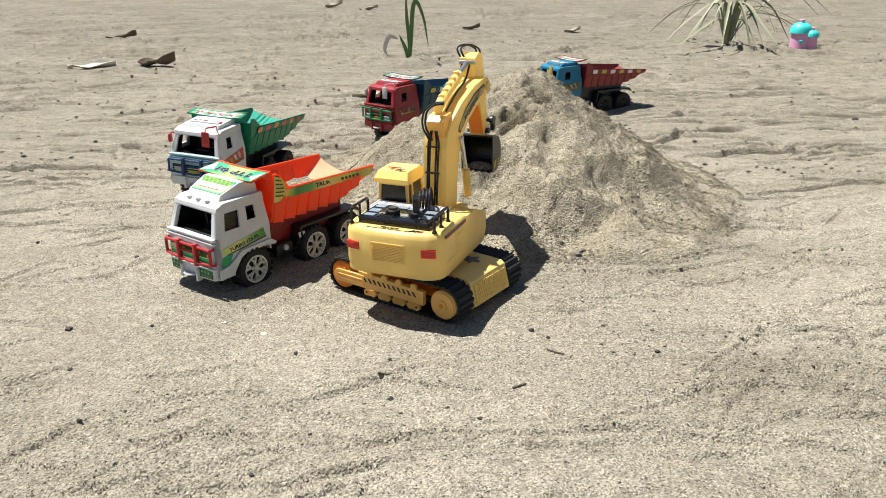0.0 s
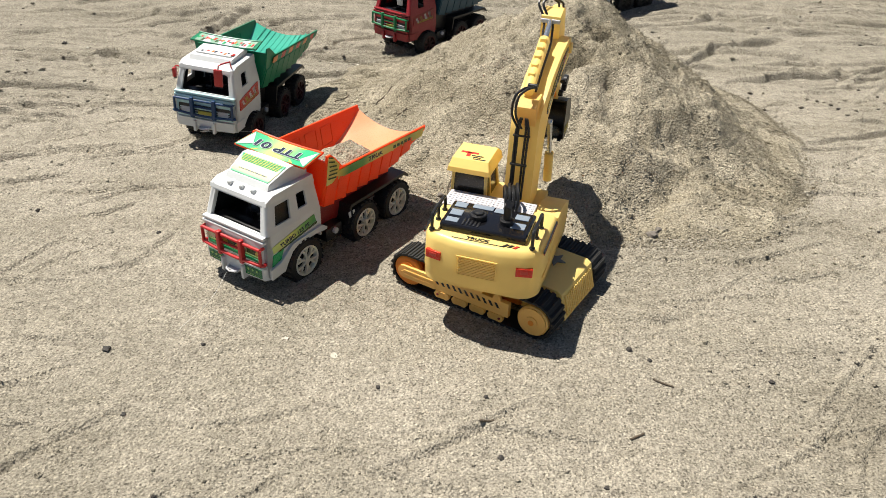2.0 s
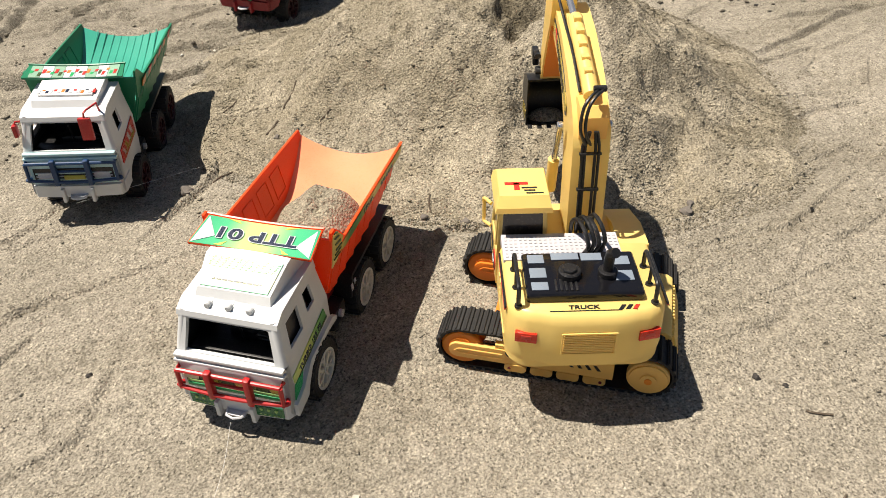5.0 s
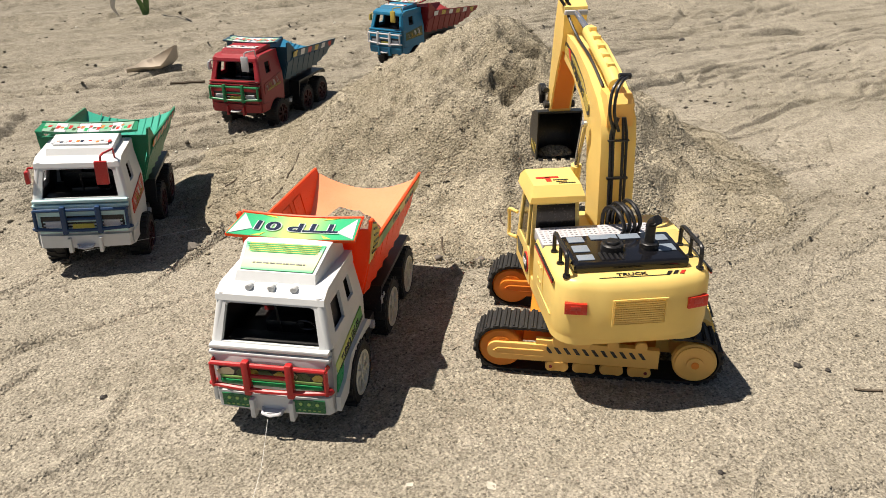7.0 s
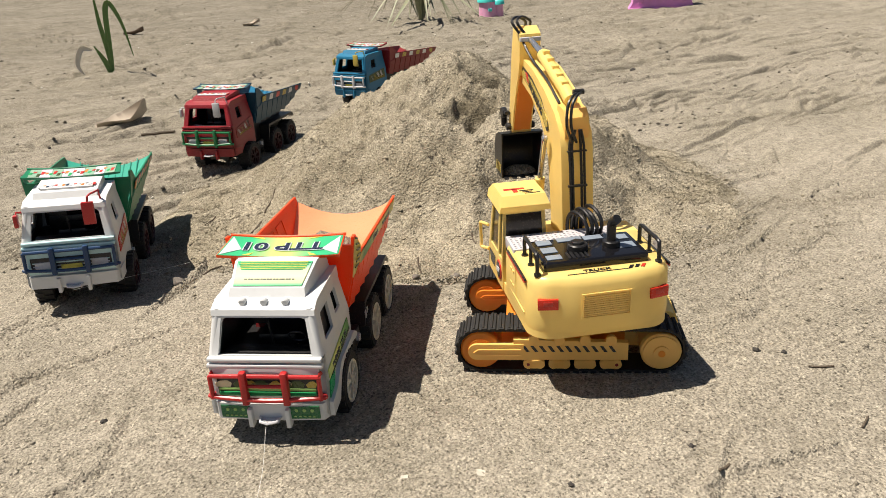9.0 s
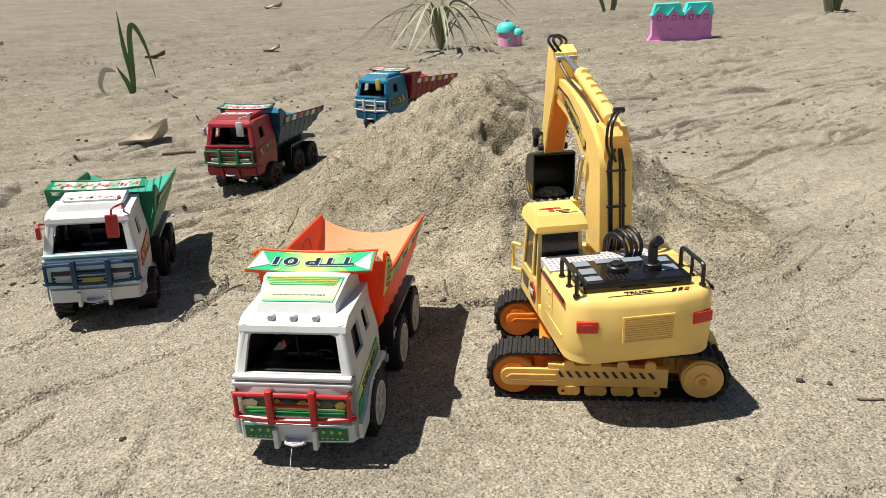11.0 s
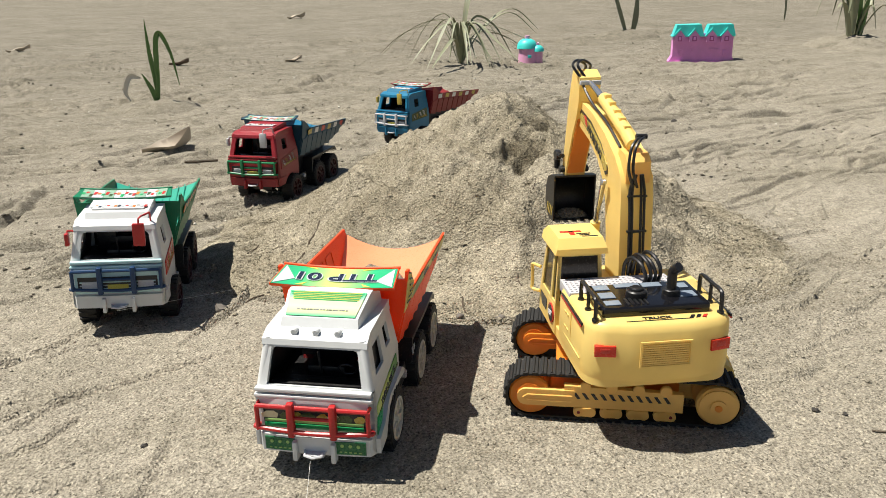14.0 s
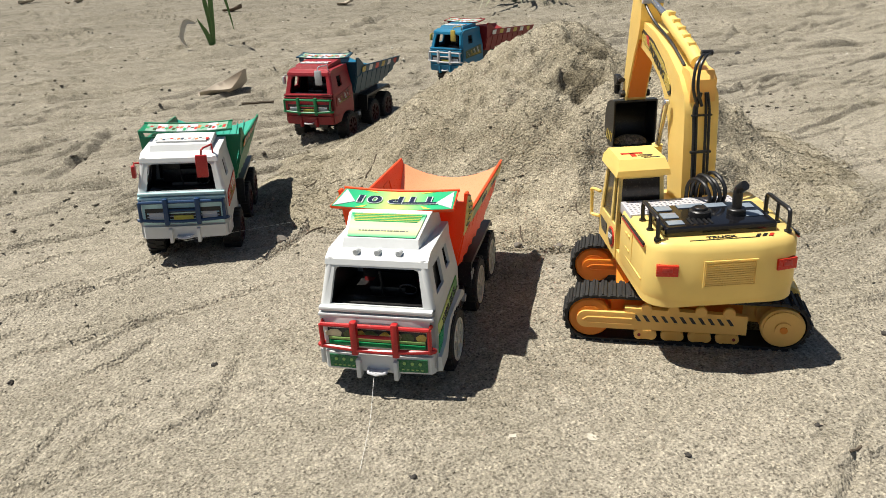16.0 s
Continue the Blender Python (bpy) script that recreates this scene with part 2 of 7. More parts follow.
STK_GOLD = plastic("sticker_gold", (0.448, 0.336, 0.064), 0.25, 0.04)
STK_BLACK = plastic("sticker_black", (0.012, 0.0128, 0.0144), 0.28, 0.03)
STK_RED = plastic("sticker_red", (0.528, 0.032, 0.02), 0.28, 0.03)
STK_WHITE = plastic("sticker_white", (0.64, 0.64, 0.624), 0.28, 0.03)
STK_ORANGE = plastic("sticker_orange", (0.6, 0.2, 0.04), 0.28, 0.03)
STK_OLIVE = plastic("sticker_olive", (0.048, 0.08, 0.024), 0.28, 0.03)
STK_NAVY = plastic("sticker_navy", (0.012, 0.02, 0.048), 0.28, 0.03)
STK_PALEGREEN = plastic("sticker_pale_green", (0.24, 0.4, 0.288), 0.28, 0.04)
STK_SILVER = plastic("sticker_silver", (0.528, 0.56, 0.576), 0.24, 0.03)
PAPERWHITE = plastic("sticker_cream", (0.624, 0.56, 0.36), 0.28, 0.03)
GREYMESH = plastic("grey_tread_plate", (0.48, 0.464, 0.48), 0.35, 0.05)
CHROME = plastic("chrome_rod", (0.576, 0.584, 0.6), 0.18, 0.02)
CHROME.node_tree.nodes["Principled BSDF"].inputs["Metallic"].default_value = 0.85
PINK = plastic("pink_plastic", (0.688, 0.336, 0.512), 0.4, 0.06, 0.15)
TEAL = plastic("teal_plastic", (0.05, 0.60, 0.56), 0.4, 0.06, 0.1)
ORCHID = plastic("orchid_plastic", (0.70, 0.27, 0.58), 0.4, 0.06, 0.15)
PLUM = plastic("plum_plastic", (0.36, 0.064, 0.24), 0.4, 0.05)
FOIL_GREEN, FOIL_LIME, FOIL_YELLOW, FOIL_GOLD = (0.012, 0.38, 0.15), (0.36, 0.62, 0.22), (0.84, 0.80, 0.28), (0.62, 0.50, 0.09)
FOIL_CANOPY = printed("canopy_foil", "X", [(0.0, (0.52, 0.62, 0.14)), (0.024, (0.24, 0.54, 0.16)), (0.046, FOIL_GREEN), (0.080, (0.008, 0.30, 0.14))], True)
FOIL_ROOF = printed("deflector_foil", "Z", [(0.1908, FOIL_GREEN), (0.1929, (0.05, 0.44, 0.16)), (0.1956, (0.50, 0.56, 0.24)), (0.1985, (0.66, 0.64, 0.32)), (0.2020, (0.44, 0.58, 0.28)), (0.2050, (0.14, 0.48, 0.26)), (0.2074, FOIL_GREEN)])
FOIL_BAND = printed("bed_band_foil", "Y", [(-0.357, FOIL_GOLD), (-0.30, (0.30, 0.36, 0.06)), (-0.27, FOIL_GOLD), (-0.20, (0.70, 0.60, 0.16)), (-0.16, (0.10, 0.30, 0.07)), (-0.12, (0.05, 0.24, 0.06)), (-0.088, FOIL_GOLD), (-0.055, (0.74, 0.66, 0.22))])
FOIL_SIDE = printed("cab_side_foil", "Y", [(-0.036, (0.03, 0.24, 0.05)), (0.0, (0.20, 0.40, 0.10)), (0.03, (0.62, 0.62, 0.16)), (0.074, (0.50, 0.62, 0.20))])


# ---- mesh tools ----
def part(name, bm, material, parent=None, label="", smooth=35):
    bmesh.ops.recalc_face_normals(bm, faces=bm.faces)
    me = bpy.data.meshes.new(name)
    bm.to_mesh(me)
    bm.free()
    for m in material if isinstance(material, (list, tuple)) else (material,):
        me.materials.append(m)
    if smooth:
        me.shade_smooth()
        me.set_sharp_from_angle(angle=radians(smooth))
    ob = new(name, me)
    ob.parent = parent
    if label:
        tagged(ob, label)
    return ob


def thing(name, m, label, category, group=""):
    ob = new(name)
    ob.empty_display_size = 0.05
    ob.matrix_basis = m
    return tagged(ob, label, category, group)


def rounded(bm, width, segments=2, edges=None):
    sharp = [e for e in (edges or bm.edges) if len(e.link_faces) == 2 and e.calc_face_angle(0) > 0.5]
    if width and sharp:
        bmesh.ops.bevel(bm, geom=sharp, offset=width, segments=segments, profile=0.6, affect="EDGES", clamp_overlap=True)
    return bm


def add_box(bm, c, s, m=None):
    mat = Matrix.Translation(c) @ Matrix.Diagonal((*s, 1))
    bmesh.ops.create_cube(bm, size=1, matrix=(m @ mat) if m else mat)
    return bm


def box(c, s, bevel=0.0, m=None, segments=2):
    return rounded(add_box(bmesh.new(), c, s, m), bevel, segments)


def add_prism(bm, outline, lo, hi, axis="x"):
    """A closed outline extruded along an axis; outline in the two other axes, in cyclic order."""
    def place(a, b, h):
        return {"x": (h, a, b), "y": (a, h, b), "z": (a, b, h)}[axis]
    one = [bm.verts.new(place(a, b, lo)) for a, b in outline]
    two = [bm.verts.new(place(a, b, hi)) for a, b in outline]
    n = len(outline)
    bm.faces.new(one)
    bm.faces.new(two[::-1])
    for k in range(n):
        bm.faces.new((one[k], one[(k + 1) % n], two[(k + 1) % n], two[k]))
    return bm



def add_cyl(bm, c, r, depth, axis="x", seg=20, r2=None, m=None):
    turn = {"x": pose(0, 0, 0, 0, 90, 0), "y": pose(0, 0, 0, 90, 0, 0), "z": Matrix()}[axis]
    mat = Matrix.Translation(c) @ turn
    bmesh.ops.create_cone(bm, cap_ends=True, segments=seg, radius1=r, radius2=r if r2 is None else r2, depth=depth, matrix=(m @ mat) if m else mat)
    return bm


def cyl(c, r, depth, axis="x", seg=20, bevel=0.0, r2=None):
    return rounded(add_cyl(bmesh.new(), c, r, depth, axis, seg, r2), bevel, 1)


def add_tube(bm, path, r, seg=8):
    pts = [Vector(p) for p in path]
    side = None
    rings = []
    for k, p in enumerate(pts):
        way = (pts[min(k + 1, len(pts) - 1)] - pts[max(k - 1, 0)]).normalized()
        if side is None:
            side = way.orthogonal().normalized()
        side = (side - way * side.dot(way)).normalized()
        up = way.cross(side)
        rings.append([bm.verts.new(p + r * (math.cos(a) * side + math.sin(a) * up)) for a in (2 * math.pi * i / seg for i in range(seg))])
    for a, b in zip(rings, rings[1:]):
        for i in range(seg):
            bm.faces.new((a[i], a[(i + 1) % seg], b[(i + 1) % seg], b[i]))
    bm.faces.new(rings[0][::-1])
    bm.faces.new(rings[-1])
    return bm


def curve_through(points, steps=6):
    """A smooth line through points (Catmull-Rom)."""
    p = [Vector(q) for q in points]
    p = [2 * p[0] - p[1]] + p + [2 * p[-1] - p[-2]]
    out = []
    for a, b, c, d in zip(p, p[1:], p[2:], p[3:]):
        for k in range(steps):
            t = k / steps
            out.append(0.5 * (2 * b + (c - a) * t + (2 * a - 5 * b + 4 * c - d) * t * t + (3 * b - a - 3 * c + d) * t ** 3))
    return out + [p[-2]]


def tube(path, r, seg=8):
    return add_tube(bmesh.new(), path, r, seg)


def add_panel(bm, corners, holes, thick):
    """A wall between four corners (u along the bottom, v up) with rectangular openings (u0, u1, v0, v1) cut through."""
    a, b, c, d = (Vector(q) for q in corners)
    normal = (b - a).cross(d - a).normalized() * thick
    us = sorted({0, 1, *(h for o in holes for h in o[:2])})
    vs = sorted({0, 1, *(h for o in holes for h in o[2:])})
    grid = {}

    def at(i, j, k):
        if (i, j, k) not in grid:
            u, v = us[i], vs[j]
            p = (a * (1 - u) + b * u) * (1 - v) + (d * (1 - u) + c * u) * v
            grid[i, j, k] = bm.verts.new(p - normal * k)
        return grid[i, j, k]

    full = {(i, j) for i in range(len(us) - 1) for j in range(len(vs) - 1)
            if not any(o[0] <= us[i] < o[1] and o[2] <= vs[j] < o[3] for o in holes)}
    for i, j in full:
        q = ((i, j), (i + 1, j), (i + 1, j + 1), (i, j + 1))
        bm.faces.new([at(*e, 0) for e in q])
        bm.faces.new([at(*e, 1) for e in reversed(q)])
        for (e, f), nb in zip(((q[0], q[1]), (q[1], q[2]), (q[2], q[3]), (q[3], q[0])), ((i, j - 1), (i + 1, j), (i, j + 1), (i - 1, j))):
            if nb not in full:
                bm.faces.new((at(*f, 0), at(*e, 0), at(*e, 1), at(*f, 1)))
    return bm


def panel(corners, holes, thick, bevel=0.0):
    return rounded(add_panel(bmesh.new(), corners, holes, thick), bevel, 1)


def quad_decal(corners, proud=0.0006):
    """A thin printed sticker on a surface: four corners counter-clockwise as seen from outside."""
    a, b, c, d = (Vector(q) for q in corners)
    n = (b - a).cross(d - a).normalized() * proud
    bm = bmesh.new()
    lo = [bm.verts.new(q - n) for q in (a, b, c, d)]
    hi = [bm.verts.new(q + n) for q in (a, b, c, d)]
    bm.faces.new(hi)
    bm.faces.new(lo[::-1])
    for k in range(4):
        bm.faces.new((lo[k], lo[(k + 1) % 4], hi[(k + 1) % 4], hi[k]))
    return bm


def lettering(name, words, size, m, material, parent, shear=0.0, stretch=1.0, label="", bold=0.0):
    """Printed words as a thin mesh; m places their centre, x along the line, z out of the surface."""
    cu = bpy.data.curves.new(name, "FONT")
    cu.body, cu.size, cu.align_x, cu.align_y, cu.extrude, cu.shear, cu.offset = words, size, "CENTER", "CENTER", 0.0003, shear, bold
    cu.resolution_u = 3
    tmp = new(name, cu)
    me = bpy.data.meshes.new_from_object(tmp.evaluated_get(bpy.context.evaluated_depsgraph_get()))
    bpy.data.objects.remove(tmp)
    bpy.data.curves.remove(cu)
    me.transform(m @ Matrix.Diagonal((stretch, 1, 1, 1)))
    me.materials.clear()
    me.materials.append(material)
    ob = new(name, me)
    ob.parent = parent
    if label:
        tagged(ob, label)
    return ob


def frame_on(origin, along, out):
    """A pose at origin with x along a line of writing and z out of the surface."""
    z = Vector(out).normalized()
    x = (Vector(along) - z * Vector(along).dot(z)).normalized()
    y = z.cross(x)
    return Matrix.Translation(origin) @ Matrix((x, y, z)).transposed().to_4x4()


def heading(x, y, z, fx, fy, pitch=0.0, roll=0.0):
    """A pose whose y axis points along (fx, fy)."""
    return pose(x, y, z, 0, 0, math.degrees(math.atan2(fy, fx)) - 90) @ pose(0, 0, 0, pitch, roll, 0)


# ---- ground and heap ----
def ease(a, b, v):
    t = max(0.0, min(1.0, (v - a) / (b - a)))
    return t * t * (3 - 2 * t)


def trend(x, y):
    """The lie of the land: level under the near toys, lower behind, rising slowly far off."""
    z = -0.03 * ease(1.6, 3.1, y) - 0.012 * ease(1.9, 2.4, y) * (1 - ease(3.3, 4.3, y))
    far = max(0.0, min(y, 50.0) - 8.0)
    return z + 0.0225 * far * min(1.0, far / 3.0)


# scuffs and drag marks: (x, y) along the mark, then its depth in millimetres and its width in centimetres
SCUFFS = [
    ((-0.26, 0.73), (-0.15, 0.77), (-0.05, 0.82), 6, 1.3),
    ((-0.53, 0.74), (-0.43, 0.76), (-0.33, 0.79), 6, 1.2), ((0.06, 0.84), (0.14, 0.83), (0.21, 0.83), 5, 1.2),
    ((0.27, 0.81), (0.40, 0.82), (0.53, 0.84), 5, 1.6), ((0.61, 1.48), (0.64, 1.42), (0.70, 1.39), 6, 1.3),
    ((-1.30, 2.11), (-1.23, 2.15), (-1.16, 2.22), 8, 1.8), ((0.98, 1.94), (1.06, 1.95), (1.18, 1.96), 5, 1.5),
    ((-0.87, 1.63), (-0.76, 1.72), (-0.69, 1.74), 7, 1.4), ((-0.95, 3.00), (-0.84, 3.12), (-0.74, 3.22), 9, 2.2),
    ((-0.72, 1.39), (-0.67, 1.49), (-0.62, 1.59), 5, 1.6), ((0.50, 1.25), (0.60, 1.20), (0.68, 1.21), 5, 1.4),
    ((0.19, 1.26), (0.23, 1.25), (0.27, 1.26), 8, 2.0),
    ((-0.462, 0.826), (-0.385, 0.858), (-0.318, 0.900), 6, 0.9), ((-0.470, 0.818), (-0.400, 0.780), (-0.318, 0.806), 5, 0.8),
    ((-0.290, 0.738), (-0.159, 0.770), (-0.030, 0.818), 6, 0.9), ((-0.800, 1.400), (-0.730, 1.420), (-0.660, 1.452), 5, 1.1),
]
rng = np.random.default_rng(7)
for _ in range(620):
    cy = 0.6 + 8.4 * rng.random() ** 1.3
    cx = rng.uniform(-1, 1) * (0.9 + 0.62 * cy) + 0.1 * cy
    if -0.75 < cx < 0.35 and 0.95 < cy < 2.0 and rng.random() < 0.8:
        continue
    a, ln = rng.normal(0.05, 0.35), rng.uniform(0.05, 0.22) * (1 + 0.25 * cy)
    bend = rng.normal(0, 0.25) * ln
    ux, uy = math.cos(a), math.sin(a)
    SCUFFS.append(((cx - ux * ln, cy - uy * ln), (cx - uy * bend, cy + ux * bend), (cx + ux * ln, cy + uy * ln), rng.uniform(4, 10) * min(0.30 + 0.55 * cy, 1 + 0.22 * cy), rng.uniform(0.6, 1.5) * (1 + 0.32 * cy) * (0.62 if cy < 2.0 else 1.0)))
# thin dragged lines in the near sand
for _ in range(150):
    cx, cy = rng.uniform(-1.2, 1.4), 0.62 + 1.9 * rng.random() ** 1.2
    if -0.7 < cx < 0.2 and 1.1 < cy < 1.9:
        continue
    a, ln = rng.normal(0.35, 0.5), rng.uniform(0.04, 0.16)
    bend = rng.normal(0, 0.15) * ln
    ux, uy = math.cos(a), math.sin(a)
    SCUFFS.append(((cx - ux * ln, cy - uy * ln), (cx - uy * bend, cy + ux * bend), (cx + ux * ln, cy + uy * ln), rng.uniform(3.5, 7), rng.uniform(0.55, 0.9)))
# long thin drag lines across the open lot
for _ in range(260):
    cy = 2.0 + 4.5 * rng.random()
    cx = rng.uniform(-1.2, 1.9) * (0.35 + 0.42 * cy) + 0.2 * cy
    if math.hypot(cx - 0.245, cy - 2.15) < 0.75:
        continue
    a, ln = rng.normal(-0.16, 0.16), rng.uniform(0.08, 0.34)
    ux, uy = math.cos(a), math.sin(a)
    bend = rng.normal(0, 0.08) * ln
    SCUFFS.append(((cx - ux * ln, cy - uy * ln), (cx - uy * bend, cy + ux * bend), (cx + ux * ln, cy + uy * ln), rng.uniform(4, 9), 0.5 + 0.36 * cy * rng.uniform(0.8, 1.3)))
# raked lines beyond the heap
for _ in range(70):
    cx, cy = rng.uniform(0.95, 2.7), rng.uniform(3.0, 4.7)
    a, ln = rng.normal(-0.04, 0.07), rng.uniform(0.10, 0.40)
    ux, uy = math.cos(a), math.sin(a)
    bend = rng.normal(0, 0.05) * ln
    SCUFFS.append(((cx - ux * ln, cy - uy * ln), (cx - uy * bend, cy + ux * bend), (cx + ux * ln, cy + uy * ln), rng.uniform(5, 11), rng.uniform(1.6, 2.4)))


def scuff_relief(X, Y):
    Z = np.zeros_like(X)
    for a, b, c, depth, width in SCUFFS:
        w = width * 0.01
        lo_x, hi_x = min(a[0], b[0], c[0]) - 4 * w, max(a[0], b[0], c[0]) + 4 * w
        lo_y, hi_y = min(a[1], b[1], c[1]) - 4 * w, max(a[1], b[1], c[1]) + 4 * w
        near = np.nonzero((X > lo_x) & (X < hi_x) & (Y > lo_y) & (Y < hi_y))
        if not len(near[0]):
            continue
        x, y = X[near], Y[near]
        best, side, along = np.full(x.shape, 9.0), np.zeros(x.shape), np.zeros(x.shape)
        for (p, q), f0 in (((a, b), 0.0), ((b, c), 0.5)):
            dx, dy = q[0] - p[0], q[1] - p[1]
            L2 = dx * dx + dy * dy
            t = np.clip(((x - p[0]) * dx + (y - p[1]) * dy) / L2, 0, 1)
            ex, ey = x - p[0] - t * dx, y - p[1] - t * dy
            d = np.hypot(ex, ey)
            closer = d < best
            best = np.where(closer, d, best)
            side = np.where(closer, np.sign(dx * ey - dy * ex), side)
            along = np.where(closer, f0 + t * 0.5, along)
        s = best * side / w
        taper = np.sin(np.pi * np.clip(along, 0.02, 0.98)) ** 0.6
        rough = 0.75 + np.where(y < 2.8, 0.35, 0.0) * np.sin(x * 310 + y * 170) * np.sin(x * 90 - y * 240)
        Z[near] += depth * np.where(y < 2.0, 0.0011, 0.0015) * taper * rough * (1.0 * np.exp(-((s - 0.7) / 0.55) ** 2) - 0.9 * np.exp(-((s + 0.35) / 0.40) ** 2))
    return Z


def ground_relief(x, y):
    v = Vector((x, y, 0))
    swell = 0.012 * noise.fractal(v * 1.9, 1.0, 2.0, 2)
    close = max(0.0, min(1.0, 3.5 - y, (2.3 - abs(x)) / 0.8, (y - 0.45) / 0.2))
    shown = max(0.0, min(1.0, (y - 0.25) / 0.35, (11.0 - y) / 3.0, (6.0 - abs(x)) / 2.5))
    if shown == 0.0:
        return swell
    z = 0.0085 * noise.fractal(v * 7.0 + Vector((3, 1, 0)), 0.72, 2.0, 3)
    if close > 0:
        z += close * (0.0015 * noise.noise(v * 56.0) + 0.0011 * noise.noise(v * 112.0))
    r = 1 - abs(noise.noise(v * 6.5 + Vector((9, 4, 0)))) * 2.2
    z += 0.0045 * max(0.0, r) ** 3
    # trampled and dragged sand farther out: long low steps lying across the lot
    far = max(0.0, min(1.0, (y - 1.9) / 1.6)) + 0.5 * max(0.0, min(1.0, (abs(x + 0.1) - 0.75) / 0.6))
    z *= 1 - 0.72 * min(1.0, far)
    if far > 0:
        w = Vector((x * 0.75 + 0.15 * y, y * 3.6 - 0.5 * x, 2.0))
        w += 0.35 * Vector((noise.noise(v * 3.1), noise.noise(v * 2.7 + Vector((5, 5, 5))), 0))
        n1 = noise.noise(w) * 3.2 + 20
        n2 = noise.noise(w * 1.9 + Vector((7, 1, 3))) * 2.4 + 20
        t1, t2 = n1 % 1.0, n2 % 1.0
        shelf = 0.012 * min(t1 / 0.78, (1 - t1) / 0.22) + 0.008 * min(t2 / 0.75, (1 - t2) / 0.25)
        z += min(1.0, far) * max(0.25, min(1.0, (7.5 - y) / 4.0)) * (0.75 * shelf + 0.004 * noise.fractal(v * 4.0, 1.0, 2.0, 2))
    d = math.hypot((x + 0.15) * 0.8, y - 1.50)
    calm = max(0.42, min(1.25, (d - 0.30) / 0.60))
    return swell * min(1.0, calm) + z * calm * shown


def spaced(lo, fine_lo, fine_hi, hi, step, growth, before, near):
    """Grid lines: even in the middle, slowly wider out to near metres past it, then quickly wider."""
    mid = list(np.arange(fine_lo, fine_hi, step))
    right, s, x = [], step, fine_hi
    while x < hi:
        right.append(x)
        s *= growth if x < fine_hi + near else 1.07
        x += s
    left, s, x = [], step, fine_lo
    while x > lo:
        s *= before if x > fine_lo - near else 1.07
        x -= s
        left.append(max(x, lo))
    return left[::-1] + mid + right + [hi]


def sheet(name, xs, ys, Z, material):
    n = len(xs)
    verts = [(x, y, Z[j][i]) for j, y in enumerate(ys) for i, x in enumerate(xs)]
    faces = [(j * n + i, j * n + i + 1, (j + 1) * n + i + 1, (j + 1) * n + i) for j in range(len(ys) - 1) for i in range(n - 1)]
    me = bpy.data.meshes.new(name)
    me.from_pydata(verts, [], faces)
    me.materials.append(material)
    me.shade_smooth()
    return new(name, me)


gx, gy = spaced(-70, -1.0, 1.20, 70, 0.0054, 1.012, 1.012, 2.4), spaced(-70, 0.66, 2.6, 90, 0.0054, 1.0085, 1.08, 5.5)
GX, GY = np.meshgrid(np.array(gx), np.array(gy))
GZ = np.array([[trend(x, y) + ground_relief(x, y) for x in gx] for y in gy]) + scuff_relief(GX, GY)
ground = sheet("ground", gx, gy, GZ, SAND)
tagged(ground, "pale grey-brown coarse sand ground with scuffs and drag marks", "ground", kind="structure")


def ground_at(x, y):
    """The ground's height at a place, read from its grid."""
    i = min(max(int(np.searchsorted(gx, x)), 1), len(gx) - 1)
    j = min(max(int(np.searchsorted(gy, y)), 1), len(gy) - 1)
    u, v = (x - gx[i - 1]) / (gx[i] - gx[i - 1]), (y - gy[j - 1]) / (gy[j] - gy[j - 1])
    return float((GZ[j - 1, i - 1] * (1 - u) + GZ[j - 1, i] * u) * (1 - v) + (GZ[j, i - 1] * (1 - u) + GZ[j, i] * u) * v)


APEX = Vector((0.245, 2.15))
FOOT = ((-125, 0.56), (-90, 0.62), (-67, 0.66), (-39, 0.60), (-19, 0.56), (20, 0.52), (60, 0.54), (95, 0.52), (149, 0.66), (186, 0.66), (212, 0.58), (235, 0.56))


def foot_radius(a):
    a = (a + 125) % 360 - 125
    for (a0, r0), (a1, r1) in zip(FOOT, FOOT[1:]):
        if a0 <= a <= a1:
            t = (a - a0) / (a1 - a0)
            return r0 + (r1 - r0) * t * t * (3 - 2 * t)
    return FOOT[0][1]


SCAR = ((0.200, 1.985, 0.074, 0.048, 20, 0.020), (0.272, 2.045, 0.080, 0.036, -62, 0.026), (0.158, 2.000, 0.034, 0.020, 0, 0.036), (0.176, 1.948, 0.036, 0.020, 20, 0.034),
        (0.228, 1.955, 0.026, 0.018, 30, 0.028), (0.208, 2.012, 0.018, 0.013, 0, 0.026), (0.150, 1.885, 0.020, 0.011, 10, 0.022), (0.270, 1.900, 0.012, 0.019, 0, 0.022), (0.165, 2.110, 0.018, 0.012, 0, 0.024))
SLIDES = (((0.198, 1.794), (0.278, 1.718), 0.030), ((0.278, 1.718), (0.441, 1.695), 0.028), ((0.441, 1.690), (0.251, 1.580), -0.022), ((0.10, 1.83), (0.02, 1.74), 0.014), ((0.50, 1.86), (0.66, 1.74), 0.014))


